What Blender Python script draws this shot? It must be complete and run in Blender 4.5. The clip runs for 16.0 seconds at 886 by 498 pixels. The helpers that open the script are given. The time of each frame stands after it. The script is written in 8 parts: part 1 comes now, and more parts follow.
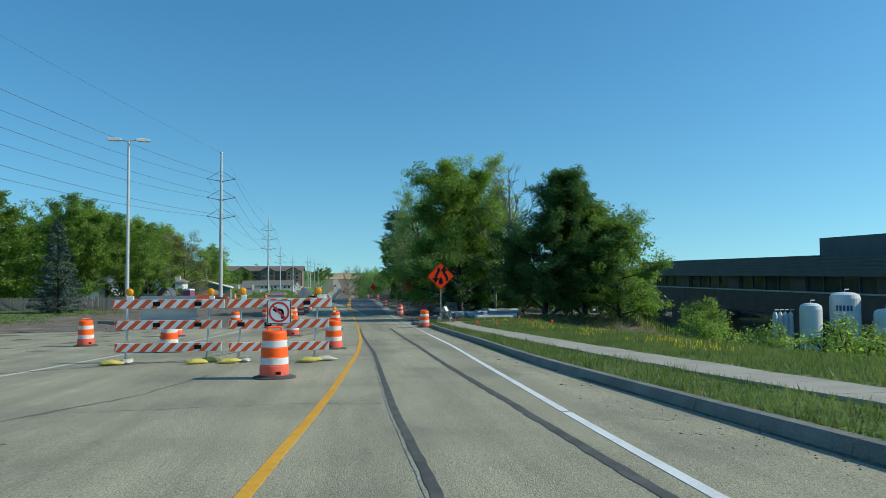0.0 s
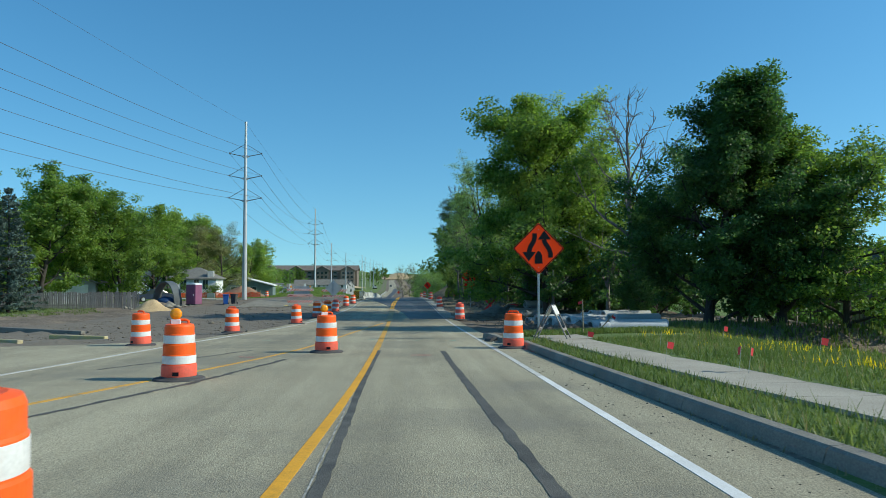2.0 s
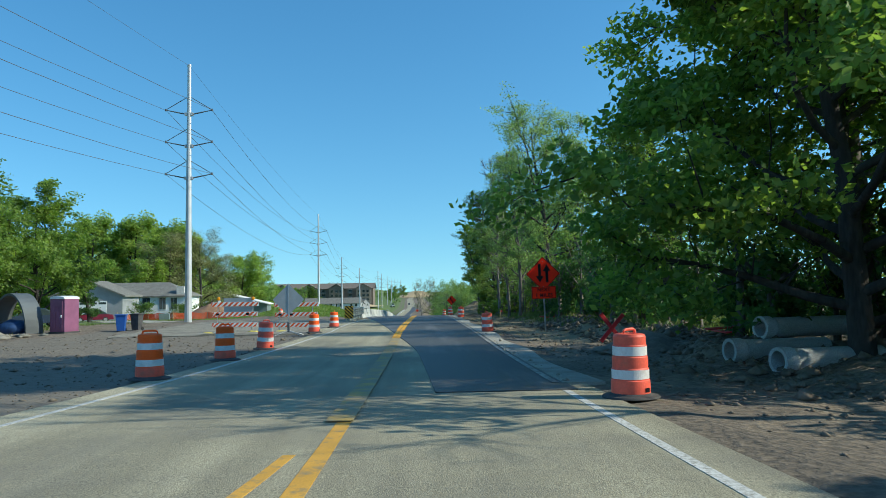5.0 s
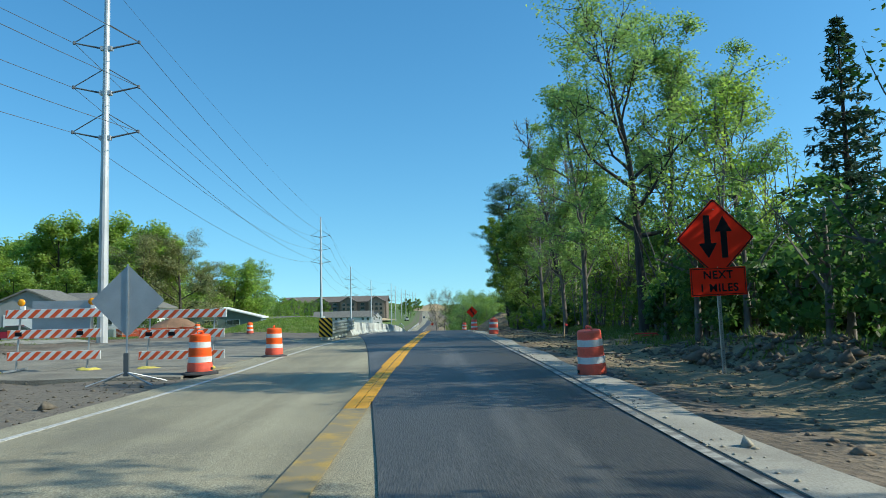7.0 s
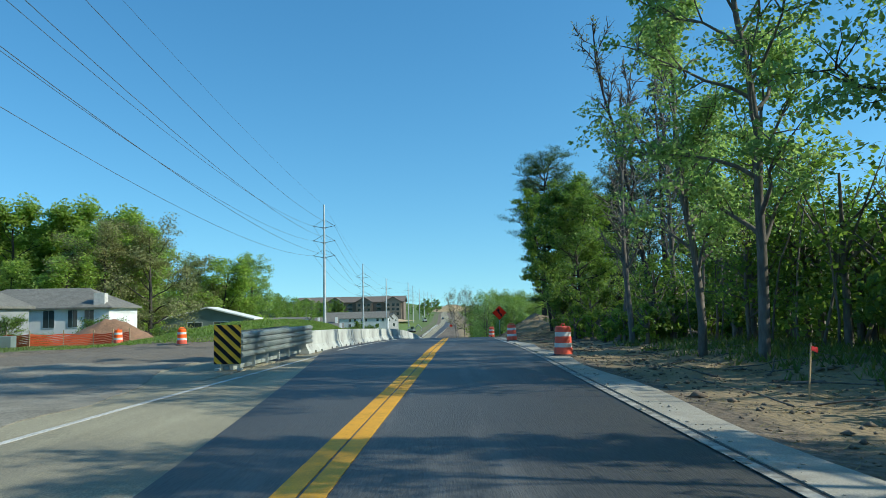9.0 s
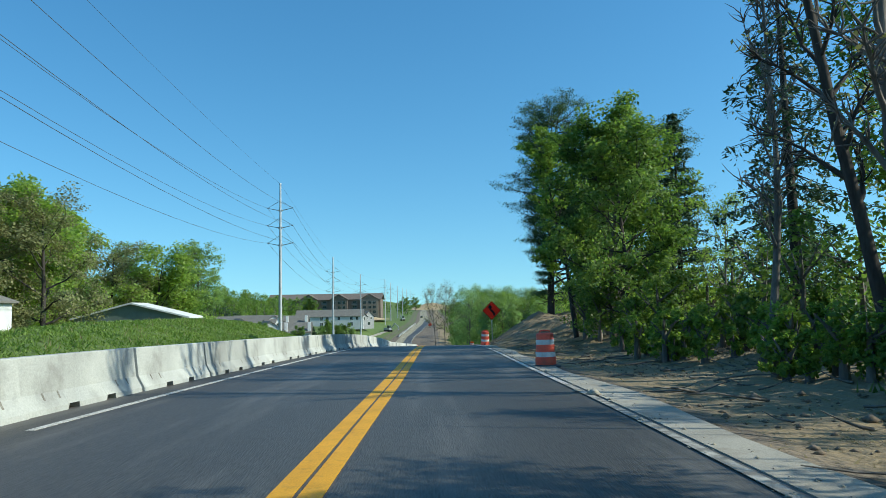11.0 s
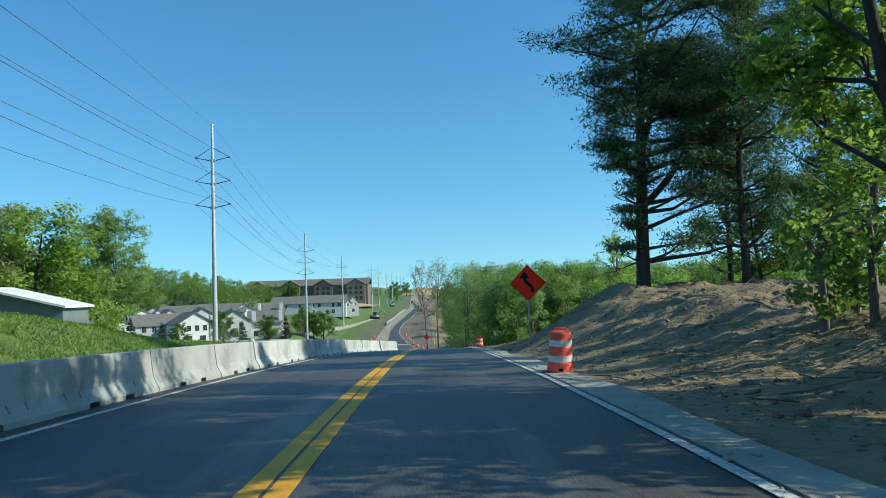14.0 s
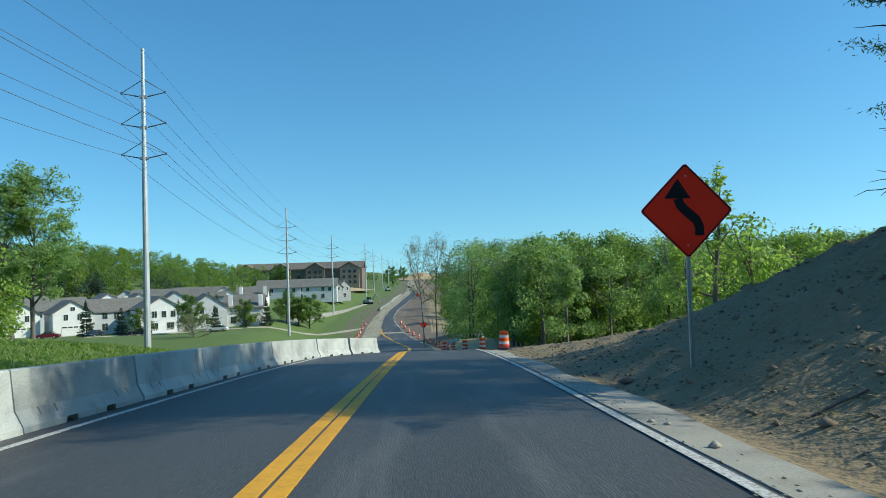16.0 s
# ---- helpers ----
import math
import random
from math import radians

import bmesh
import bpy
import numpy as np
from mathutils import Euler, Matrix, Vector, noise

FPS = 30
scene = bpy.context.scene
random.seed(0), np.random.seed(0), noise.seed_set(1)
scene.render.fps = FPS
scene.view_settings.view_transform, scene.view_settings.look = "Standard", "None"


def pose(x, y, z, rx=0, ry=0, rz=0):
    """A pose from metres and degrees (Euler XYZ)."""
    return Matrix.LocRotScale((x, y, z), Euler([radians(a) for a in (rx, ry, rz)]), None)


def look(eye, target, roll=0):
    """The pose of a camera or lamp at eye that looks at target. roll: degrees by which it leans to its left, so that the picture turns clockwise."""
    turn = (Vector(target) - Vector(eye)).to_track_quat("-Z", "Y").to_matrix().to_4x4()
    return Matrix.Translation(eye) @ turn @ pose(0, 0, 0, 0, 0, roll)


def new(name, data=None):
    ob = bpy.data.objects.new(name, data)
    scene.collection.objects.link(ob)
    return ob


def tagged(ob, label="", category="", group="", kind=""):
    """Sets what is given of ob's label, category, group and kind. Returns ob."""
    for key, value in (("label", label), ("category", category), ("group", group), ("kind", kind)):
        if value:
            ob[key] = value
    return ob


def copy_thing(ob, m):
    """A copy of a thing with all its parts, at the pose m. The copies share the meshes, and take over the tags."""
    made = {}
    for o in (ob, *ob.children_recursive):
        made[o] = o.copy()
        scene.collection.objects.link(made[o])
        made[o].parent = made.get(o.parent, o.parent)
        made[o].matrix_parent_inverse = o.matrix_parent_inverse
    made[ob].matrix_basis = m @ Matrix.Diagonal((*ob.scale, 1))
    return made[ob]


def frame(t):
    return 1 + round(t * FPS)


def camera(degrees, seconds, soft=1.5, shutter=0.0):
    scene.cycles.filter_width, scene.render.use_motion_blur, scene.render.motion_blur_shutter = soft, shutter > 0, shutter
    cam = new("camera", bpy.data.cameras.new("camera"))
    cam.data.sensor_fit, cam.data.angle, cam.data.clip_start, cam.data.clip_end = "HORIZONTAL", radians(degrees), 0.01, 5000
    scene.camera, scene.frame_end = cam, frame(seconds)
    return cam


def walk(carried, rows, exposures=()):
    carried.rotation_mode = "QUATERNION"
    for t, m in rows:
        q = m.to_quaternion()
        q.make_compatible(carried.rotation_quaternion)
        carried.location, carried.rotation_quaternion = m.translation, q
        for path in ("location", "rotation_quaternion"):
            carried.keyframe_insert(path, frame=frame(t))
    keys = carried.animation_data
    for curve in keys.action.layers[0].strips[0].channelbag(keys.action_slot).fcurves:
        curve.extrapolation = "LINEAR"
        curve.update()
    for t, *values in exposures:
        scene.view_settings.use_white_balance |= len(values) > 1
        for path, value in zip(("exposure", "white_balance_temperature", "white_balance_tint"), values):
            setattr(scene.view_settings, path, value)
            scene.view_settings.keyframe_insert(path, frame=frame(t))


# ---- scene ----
cam = camera(62.33, 16.0, soft=0.75, shutter=0.06)
PATH = [
    (0.0, -0.004, 0.013, 1.606, -8.1, 1.91, 0.22),
    (0.5, 0.533, 5.343, 1.306, -7.18, 1.99, 0.06),
    (1.0, 1.012, 10.692, 1.041, -6.04, 1.97, -0.17),
    (1.5, 1.356, 16.018, 0.799, -4.79, 1.97, -0.16),
    (2.0, 1.586, 21.293, 0.568, -3.67, 2.02, 0.02),
    (2.5, 1.726, 26.546, 0.368, -2.75, 2.15, 0.7),
    (3.0, 1.861, 31.925, 0.177, -2.24, 2.35, 0.78),
    (3.5, 1.898, 37.119, 0.017, -2.16, 2.55, 1.0),
    (4.0, 1.935, 42.454, -0.139, -2.23, 2.82, 0.93),
    (6.5, 2.32, 68.422, -0.85, -1.67, 4.3, 0.95),
    (7.0, 2.349, 73.6, -0.929, -0.99, 4.51, 1.2),
    (7.5, 2.445, 78.794, -0.993, -0.12, 4.65, 1.39),
    (8.0, 2.456, 83.917, -1.028, 0.43, 4.72, 1.32),
    (8.5, 2.488, 89.014, -1.041, 0.67, 4.66, 1.16),
    (11.0, 2.831, 115.696, -1.286, -1.09, 4.45, 0.97),
    (11.5, 2.883, 121.056, -1.355, -1.21, 4.17, 1.06),
    (12.0, 2.969, 126.362, -1.426, -1.5, 3.87, 1.34),
    (12.5, 3.085, 131.704, -1.512, -1.78, 3.58, 1.57),
    (13.0, 3.249, 137.091, -1.714, -1.87, 3.45, 1.78),
    (13.5, 3.332, 142.511, -1.884, -1.91, 3.41, 1.83),
    (14.0, 3.446, 147.899, -2.009, -1.74, 3.28, 1.99),
    (14.5, 3.492, 153.255, -2.193, -1.64, 3.18, 1.97),
    (15.0, 3.504, 158.594, -2.328, -1.68, 2.85, 1.88),
    (15.5, 3.567, 163.991, -2.545, -1.84, 2.48, 1.86),
    (16.0, 3.678, 169.523, -2.807, -1.95, 2.14, 1.85),
]
walk(cam, [(t, pose(x, y, z, 90 + pitch, roll, yaw)) for t, x, y, z, yaw, pitch, roll in PATH],
     exposures=[(t, ev, 6200, 5) for t, ev in ((0.0, -0.22), (2.0, -0.11), (3.5, 0.03), (6.5, 0.18), (8.5, 0.12), (11.0, 0.1), (13.5, 0.11), (16.0, 0.03))])

# ---- light ----
SUN_AZ, SUN_EL = 99.0, 33.5   # degrees: azimuth clockwise from +y, height above the horizon
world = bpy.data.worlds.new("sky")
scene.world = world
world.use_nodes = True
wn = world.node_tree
sky = wn.nodes.new("ShaderNodeTexSky")
sky.sky_type = 'NISHITA'
sky.sun_disc = False
sky.sun_elevation = radians(SUN_EL)
sky.sun_rotation = radians(SUN_AZ)
sky.air_density, sky.dust_density, sky.ozone_density = 1.15, 0.5, 4.0
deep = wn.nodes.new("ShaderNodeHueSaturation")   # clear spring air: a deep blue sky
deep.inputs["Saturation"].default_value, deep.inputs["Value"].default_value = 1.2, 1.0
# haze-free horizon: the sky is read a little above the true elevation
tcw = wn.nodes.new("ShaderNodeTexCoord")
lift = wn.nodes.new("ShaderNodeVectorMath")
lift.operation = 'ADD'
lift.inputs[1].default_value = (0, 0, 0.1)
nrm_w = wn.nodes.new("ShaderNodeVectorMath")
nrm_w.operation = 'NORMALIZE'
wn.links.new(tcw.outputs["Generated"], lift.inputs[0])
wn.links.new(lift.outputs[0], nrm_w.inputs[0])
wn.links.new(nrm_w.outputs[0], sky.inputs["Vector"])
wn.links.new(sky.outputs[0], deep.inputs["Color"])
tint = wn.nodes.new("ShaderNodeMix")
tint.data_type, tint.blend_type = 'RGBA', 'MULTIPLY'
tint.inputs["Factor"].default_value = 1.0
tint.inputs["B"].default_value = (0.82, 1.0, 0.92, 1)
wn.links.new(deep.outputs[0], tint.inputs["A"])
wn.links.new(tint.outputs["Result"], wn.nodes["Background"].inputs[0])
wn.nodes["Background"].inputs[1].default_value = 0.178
sun_dir = Vector((math.sin(radians(SUN_AZ)) * math.cos(radians(SUN_EL)), math.cos(radians(SUN_AZ)) * math.cos(radians(SUN_EL)), math.sin(radians(SUN_EL))))
sun = new("sun", bpy.data.lights.new("sun", "SUN"))
sun.data.energy, sun.data.angle, sun.data.color = 4.6, radians(0.53), (1.0, 0.93, 0.76)
sun.matrix_world = look(sun_dir * 100, (0, 0, 0))


# ---- materials ----
def mat(name, a, b=None, scale=3.0, rough=0.8, bump=0.0, bscale=40.0, metal=0.0, grain=0.25, stain=None, stain_scale=0.6, stain_amt=0.0, rand=0.0, spec=None, stretch=None, streak=0.0, stain_from=0.52):
    """Two tones mixed by broad noise, a fine grain on top, optional streaks along y, stains of a third tone, bump."""
    m = bpy.data.materials.new(name)
    m.use_nodes = True
    n, l = m.node_tree.nodes, m.node_tree.links
    bs = n["Principled BSDF"]
    b = b or tuple(min(1, c * 0.8) for c in a)
    tc = n.new("ShaderNodeTexCoord")
    co = tc.outputs["Object"]
    if stretch:
        mp = n.new("ShaderNodeMapping")
        mp.inputs["Scale"].default_value = stretch
        l.new(co, mp.inputs[0])
        co = mp.outputs[0]
    n1 = n.new("ShaderNodeTexNoise")
    n1.inputs["Scale"].default_value, n1.inputs["Detail"].default_value = scale, 6
    l.new(co, n1.inputs["Vector"])
    mx = n.new("ShaderNodeMix")
    mx.data_type = 'RGBA'
    mx.inputs["A"].default_value, mx.inputs["B"].default_value = (*a, 1), (*b, 1)
    r1 = n.new("ShaderNodeMapRange")
    r1.inputs["From Min"].default_value, r1.inputs["From Max"].default_value = 0.35, 0.65
    l.new(n1.outputs["Fac"], r1.inputs["Value"])
    l.new(r1.outputs["Result"], mx.inputs["Factor"])
    col = mx.outputs["Result"]
    n2 = n.new("ShaderNodeTexNoise")
    n2.inputs["Scale"].default_value, n2.inputs["Detail"].default_value = bscale, 4
    l.new(co, n2.inputs["Vector"])
    if grain:
        r2 = n.new("ShaderNodeMapRange")
        r2.inputs["From Min"].default_value, r2.inputs["From Max"].default_value = 0.3, 0.7
        r2.inputs["To Min"].default_value, r2.inputs["To Max"].default_value = 1 - grain, 1 + grain
        l.new(n2.outputs["Fac"], r2.inputs["Value"])
        mu = n.new("ShaderNodeMix")
        mu.data_type, mu.blend_type = 'RGBA', 'MULTIPLY'
        mu.inputs["Factor"].default_value = 1
        l.new(col, mu.inputs["A"])
        l.new(r2.outputs["Result"], mu.inputs["B"])
        col = mu.outputs["Result"]
    if streak:
        mp2 = n.new("ShaderNodeMapping")
        mp2.inputs["Scale"].default_value = (0.85, 0.018, 1.0)
        l.new(tc.outputs["Object"], mp2.inputs[0])
        n4 = n.new("ShaderNodeTexNoise")
        n4.inputs["Scale"].default_value, n4.inputs["Detail"].default_value, n4.inputs["Roughness"].default_value = 1.6, 5, 0.62
        l.new(mp2.outputs[0], n4.inputs["Vector"])
        r4 = n.new("ShaderNodeMapRange")
        r4.inputs["From Min"].default_value, r4.inputs["From Max"].default_value = 0.34, 0.66
        r4.inputs["To Min"].default_value, r4.inputs["To Max"].default_value = 1 - streak, 1 + streak * 0.6
        l.new(n4.outputs["Fac"], r4.inputs["Value"])
        m4 = n.new("ShaderNodeMix")
        m4.data_type, m4.blend_type = 'RGBA', 'MULTIPLY'
        m4.inputs["Factor"].default_value = 1
        l.new(col, m4.inputs["A"])
        l.new(r4.outputs["Result"], m4.inputs["B"])
        col = m4.outputs["Result"]
    if stain:
        n3 = n.new("ShaderNodeTexNoise")
        n3.inputs["Scale"].default_value, n3.inputs["Detail"].default_value = stain_scale, 8
        n3.inputs["Roughness"].default_value = 0.65
        l.new(co, n3.inputs["Vector"])
        r3 = n.new("ShaderNodeMapRange")
        r3.inputs["From Min"].default_value, r3.inputs["From Max"].default_value = stain_from, stain_from + 0.16
        r3.inputs["To Max"].default_value = stain_amt
        l.new(n3.outputs["Fac"], r3.inputs["Value"])
        ms = n.new("ShaderNodeMix")
        ms.data_type = 'RGBA'
        l.new(r3.outputs["Result"], ms.inputs["Factor"])
        l.new(col, ms.inputs["A"])
        ms.inputs["B"].default_value = (*stain, 1)
        col = ms.outputs["Result"]
    if rand:
        oi = n.new("ShaderNodeObjectInfo")
        hs = n.new("ShaderNodeHueSaturation")
        rr = n.new("ShaderNodeMapRange")
        rr.inputs["To Min"].default_value, rr.inputs["To Max"].default_value = 1 - rand, 1 + rand
        l.new(oi.outputs["Random"], rr.inputs["Value"])
        l.new(rr.outputs["Result"], hs.inputs["Value"])
        l.new(col, hs.inputs["Color"])
        col = hs.outputs["Color"]
    l.new(col, bs.inputs["Base Color"])
    bs.inputs["Roughness"].default_value = rough
    bs.inputs["Metallic"].default_value = metal
    if spec is not None:
        bs.inputs["Specular IOR Level"].default_value = spec
    if bump:
        bp = n.new("ShaderNodeBump")
        bp.inputs["Strength"].default_value, bp.inputs["Distance"].default_value = min(1, bump), 0.02 * max(1, bump)
        l.new(n2.outputs["Fac"], bp.inputs["Height"])
        l.new(bp.outputs["Normal"], bs.inputs["Normal"])
    return m


def leaf_mat(name, a, b, trans=0.48, rough=0.5):
    """Leaves: each island its own tone between a and b, with light shining through."""
    m = bpy.data.materials.new(name)
    m.use_nodes = True
    n, l = m.node_tree.nodes, m.node_tree.links
    bs, out = n["Principled BSDF"], n["Material Output"]
    ge = n.new("ShaderNodeNewGeometry")
    tc = n.new("ShaderNodeTexCoord")
    ns = n.new("ShaderNodeTexNoise")
    ns.inputs["Scale"].default_value, ns.inputs["Detail"].default_value = 0.55, 3
    l.new(tc.outputs["Object"], ns.inputs["Vector"])
    ad = n.new("ShaderNodeMath")
    ad.operation = 'ADD'
    rg = n.new("ShaderNodeMapRange")
    rg.inputs["From Min"].default_value, rg.inputs["From Max"].default_value = 0.3, 0.7
    rg.inputs["To Min"].default_value, rg.inputs["To Max"].default_value = -0.4, 0.4
    l.new(ns.outputs["Fac"], rg.inputs["Value"])
    l.new(ge.outputs["Random Per Island"], ad.inputs[0])
    l.new(rg.outputs["Result"], ad.inputs[1])
    mx = n.new("ShaderNodeMix")
    mx.data_type = 'RGBA'
    mx.inputs["A"].default_value, mx.inputs["B"].default_value = (*a, 1), (*b, 1)
    l.new(ad.outputs[0], mx.inputs["Factor"])
    l.new(mx.outputs["Result"], bs.inputs["Base Color"])
    bs.inputs["Roughness"].default_value = rough
    bs.inputs["Specular IOR Level"].default_value = 0.3
    tr = n.new("ShaderNodeBsdfTranslucent")
    hs = n.new("ShaderNodeHueSaturation")
    hs.inputs["Value"].default_value, hs.inputs["Saturation"].default_value = 1.8, 1.15
    l.new(mx.outputs["Result"], hs.inputs["Color"])
    l.new(hs.outputs["Color"], tr.inputs["Color"])
    ms = n.new("ShaderNodeMixShader")
    ms.inputs[0].default_value = trans
    l.new(bs.outputs[0], ms.inputs[1])
    l.new(tr.outputs[0], ms.inputs[2])
    l.new(ms.outputs[0], out.inputs["Surface"])
    return m


def paint_mat(name, a, under, wear=0.45, scale=9.0, rough=0.7, gone=0.52):
    """Road paint, worn through to the pavement in specks and patches."""
    m = mat(name, a, tuple(c * 0.85 for c in a), scale=1.5, rough=rough, grain=0.12, bscale=60, stain=under, stain_scale=scale, stain_amt=wear, stain_from=gone)
    return m


M = {}
M["concrete_road"] = mat("concrete_road", (0.36, 0.325, 0.222), (0.29, 0.262, 0.178), scale=0.35, rough=0.92, bump=0.5, bscale=70, grain=0.6, stain=(0.17, 0.163, 0.14), stain_scale=0.35, stain_amt=0.4, streak=0.2)
M["asphalt"] = mat("asphalt", (0.076, 0.074, 0.067), (0.054, 0.052, 0.047), scale=0.3, rough=0.6, bump=0.4, bscale=70, grain=0.35, stain=(0.17, 0.163, 0.148), stain_scale=0.8, stain_amt=0.7, stretch=(1.0, 0.08, 1))
M["gutter"] = mat("gutter", (0.41, 0.385, 0.32), (0.32, 0.3, 0.25), scale=0.8, rough=0.92, bump=0.3, bscale=60, grain=0.2, stain=(0.2, 0.17, 0.13), stain_scale=1.2, stain_amt=0.6)
M["kerb"] = mat("kerb", (0.25, 0.235, 0.195), (0.17, 0.16, 0.132), scale=1.2, rough=0.9, bump=0.25, bscale=50, stain=(0.17, 0.16, 0.14), stain_scale=1.5, stain_amt=0.5)
M["walk"] = mat("walk", (0.41, 0.375, 0.3), (0.33, 0.3, 0.24), scale=0.9, rough=0.9, bump=0.2, bscale=70, stain=(0.3, 0.27, 0.22), stain_scale=0.8, stain_amt=0.4)
M["yellow"] = paint_mat("yellow_paint", (0.66, 0.35, 0.04), (0.26, 0.205, 0.11), wear=0.95, scale=5)
M["yellow_fresh"] = paint_mat("yellow_paint_fresh", (0.78, 0.38, 0.015), (0.35, 0.2, 0.03), wear=0.4)
M["white_line"] = paint_mat("white_paint", (0.66, 0.65, 0.61), (0.27, 0.255, 0.205), wear=0.95, scale=22, gone=0.46)
M["yellow_ghost"] = paint_mat("yellow_paint_ghost", (0.5, 0.33, 0.08), (0.27, 0.225, 0.135), wear=0.95, scale=2.2, gone=0.38)
M["white_fresh"] = paint_mat("white_paint_fresh", (0.78, 0.78, 0.75), (0.5, 0.48, 0.42), wear=0.35)
M["cushion"] = mat("cushion_steel", (0.46, 0.51, 0.49), (0.38, 0.43, 0.41), scale=2, rough=0.45, metal=0.2, grain=0.08, bscale=20)
M["white_worn"] = paint_mat("white_paint_dirty", (0.5, 0.48, 0.42), (0.2, 0.19, 0.165), wear=1.0, scale=5, gone=0.4)
M["tar"] = mat("tar_seal", (0.06, 0.058, 0.05), (0.11, 0.105, 0.09), scale=2.5, rough=0.8, bump=0.3, bscale=80)
M["steel"] = mat("galvanised_steel", (0.5, 0.52, 0.53), (0.4, 0.42, 0.43), scale=2, rough=0.45, metal=0.75, grain=0.08, bscale=20)
M["pole_steel"] = mat("pole_steel", (0.52, 0.53, 0.54), (0.44, 0.46, 0.47), scale=1.2, rough=0.55, metal=0.35, grain=0.06, bscale=15)
M["wire"] = mat("wire", (0.13, 0.135, 0.14), rough=0.6, metal=0.4, grain=0)
M["insulator"] = mat("insulator", (0.12, 0.14, 0.16), (0.09, 0.1, 0.11), rough=0.35, grain=0.1)
M["drum_orange"] = mat("drum_orange", (1.0, 0.13, 0.016), (0.95, 0.115, 0.016), scale=2, rough=0.5, grain=0.06, bscale=30, stain=(0.65, 0.15, 0.07), stain_scale=3, stain_amt=0.4, rand=0.12, spec=0.25)
M["drum_pink"] = mat("drum_faded", (0.9, 0.13, 0.075), (0.8, 0.11, 0.065), scale=2, rough=0.55, grain=0.08, bscale=30, stain=(0.45, 0.13, 0.08), stain_scale=3, stain_amt=0.6, rand=0.1)
M["drum_white"] = mat("reflective_white", (0.74, 0.74, 0.73), (0.65, 0.65, 0.64), scale=4, rough=0.45, grain=0.08, bscale=50, stain=(0.5, 0.42, 0.36), stain_scale=5, stain_amt=0.4)
M["rubber"] = mat("rubber", (0.045, 0.045, 0.046), (0.075, 0.073, 0.07), scale=4, rough=0.85, bump=0.2, bscale=40)
M["amber"] = mat("amber_lens", (0.9, 0.36, 0.01), (0.8, 0.28, 0.01), rough=0.2, grain=0.1, bscale=60)
M["sign_orange"] = mat("sign_orange", (1.0, 0.062, 0.006), (0.97, 0.055, 0.006), scale=1.5, rough=0.5, grain=0.04, bscale=120, spec=0.12)
M["sign_red"] = mat("sign_red_orange", (1.0, 0.036, 0.012), (1.0, 0.03, 0.011), scale=1.5, rough=0.5, grain=0.04, bscale=120, spec=0.12)
M["sign_black"] = mat("sign_black", (0.01, 0.01, 0.014), rough=0.5, grain=0.05, spec=0.15)
M["sign_back"] = mat("sign_back", (0.42, 0.44, 0.45), (0.35, 0.37, 0.38), scale=2, rough=0.5, metal=0.6, grain=0.08)
M["sign_white"] = mat("sign_white", (0.78, 0.78, 0.77), (0.7, 0.7, 0.69), rough=0.45, grain=0.05)
M["rail_white"] = mat("rail_white", (0.76, 0.76, 0.74), (0.66, 0.66, 0.64), rough=0.5, grain=0.08, stain=(0.45, 0.42, 0.38), stain_scale=3, stain_amt=0.4)
M["rail_orange"] = mat("rail_orange", (0.72, 0.1, 0.02), (0.62, 0.085, 0.02), rough=0.5, grain=0.08)
M["barrier"] = mat("barrier_concrete", (0.46, 0.48, 0.445), (0.365, 0.38, 0.355), scale=0.9, rough=0.88, bump=0.25, bscale=35, grain=0.12, stain=(0.22, 0.22, 0.2), stain_scale=1.3, stain_amt=0.7, rand=0.14)
M["pipe"] = mat("pipe_concrete", (0.47, 0.485, 0.48), (0.38, 0.395, 0.39), scale=0.8, rough=0.85, bump=0.2, bscale=40, stain=(0.25, 0.24, 0.22), stain_scale=1, stain_amt=0.4, rand=0.08)
M["bark"] = mat("bark", (0.062, 0.053, 0.045), (0.034, 0.029, 0.025), scale=4, rough=0.95, bump=1.0, bscale=14, stretch=(1, 1, 0.25))
M["bark_grey"] = mat("bark_grey", (0.19, 0.17, 0.15), (0.11, 0.1, 0.088), scale=4, rough=0.95, bump=0.8, bscale=14, stretch=(1, 1, 0.25))
M["leaf_dark"] = leaf_mat("leaf_dark", (0.042, 0.09, 0.03), (0.1, 0.175, 0.05))
M["leaf_mid"] = leaf_mat("leaf_mid", (0.073, 0.13, 0.034), (0.19, 0.268, 0.066))
M["leaf_fresh"] = leaf_mat("leaf_fresh", (0.09, 0.155, 0.036), (0.235, 0.325, 0.075), trans=0.52)
M["leaf_light"] = leaf_mat("leaf_light", (0.15, 0.225, 0.055), (0.33, 0.42, 0.11), trans=0.55)
M["leaf_olive"] = leaf_mat("leaf_olive", (0.15, 0.165, 0.065), (0.28, 0.28, 0.12), trans=0.3)
M["leaf_grey"] = leaf_mat("leaf_grey", (0.14, 0.215, 0.075), (0.29, 0.385, 0.14), trans=0.55)
M["needle"] = leaf_mat("needle", (0.029, 0.058, 0.029), (0.065, 0.111, 0.052), trans=0.15)
M["needle_blue"] = leaf_mat("needle_blue", (0.058, 0.098, 0.081), (0.111, 0.156, 0.130), trans=0.12)
M["needle_pine"] = leaf_mat("needle_pine", (0.042, 0.084, 0.039), (0.112, 0.175, 0.063), trans=0.2)
M["grass"] = leaf_mat("grass", (0.08, 0.122, 0.03), (0.165, 0.205, 0.065), trans=0.4)
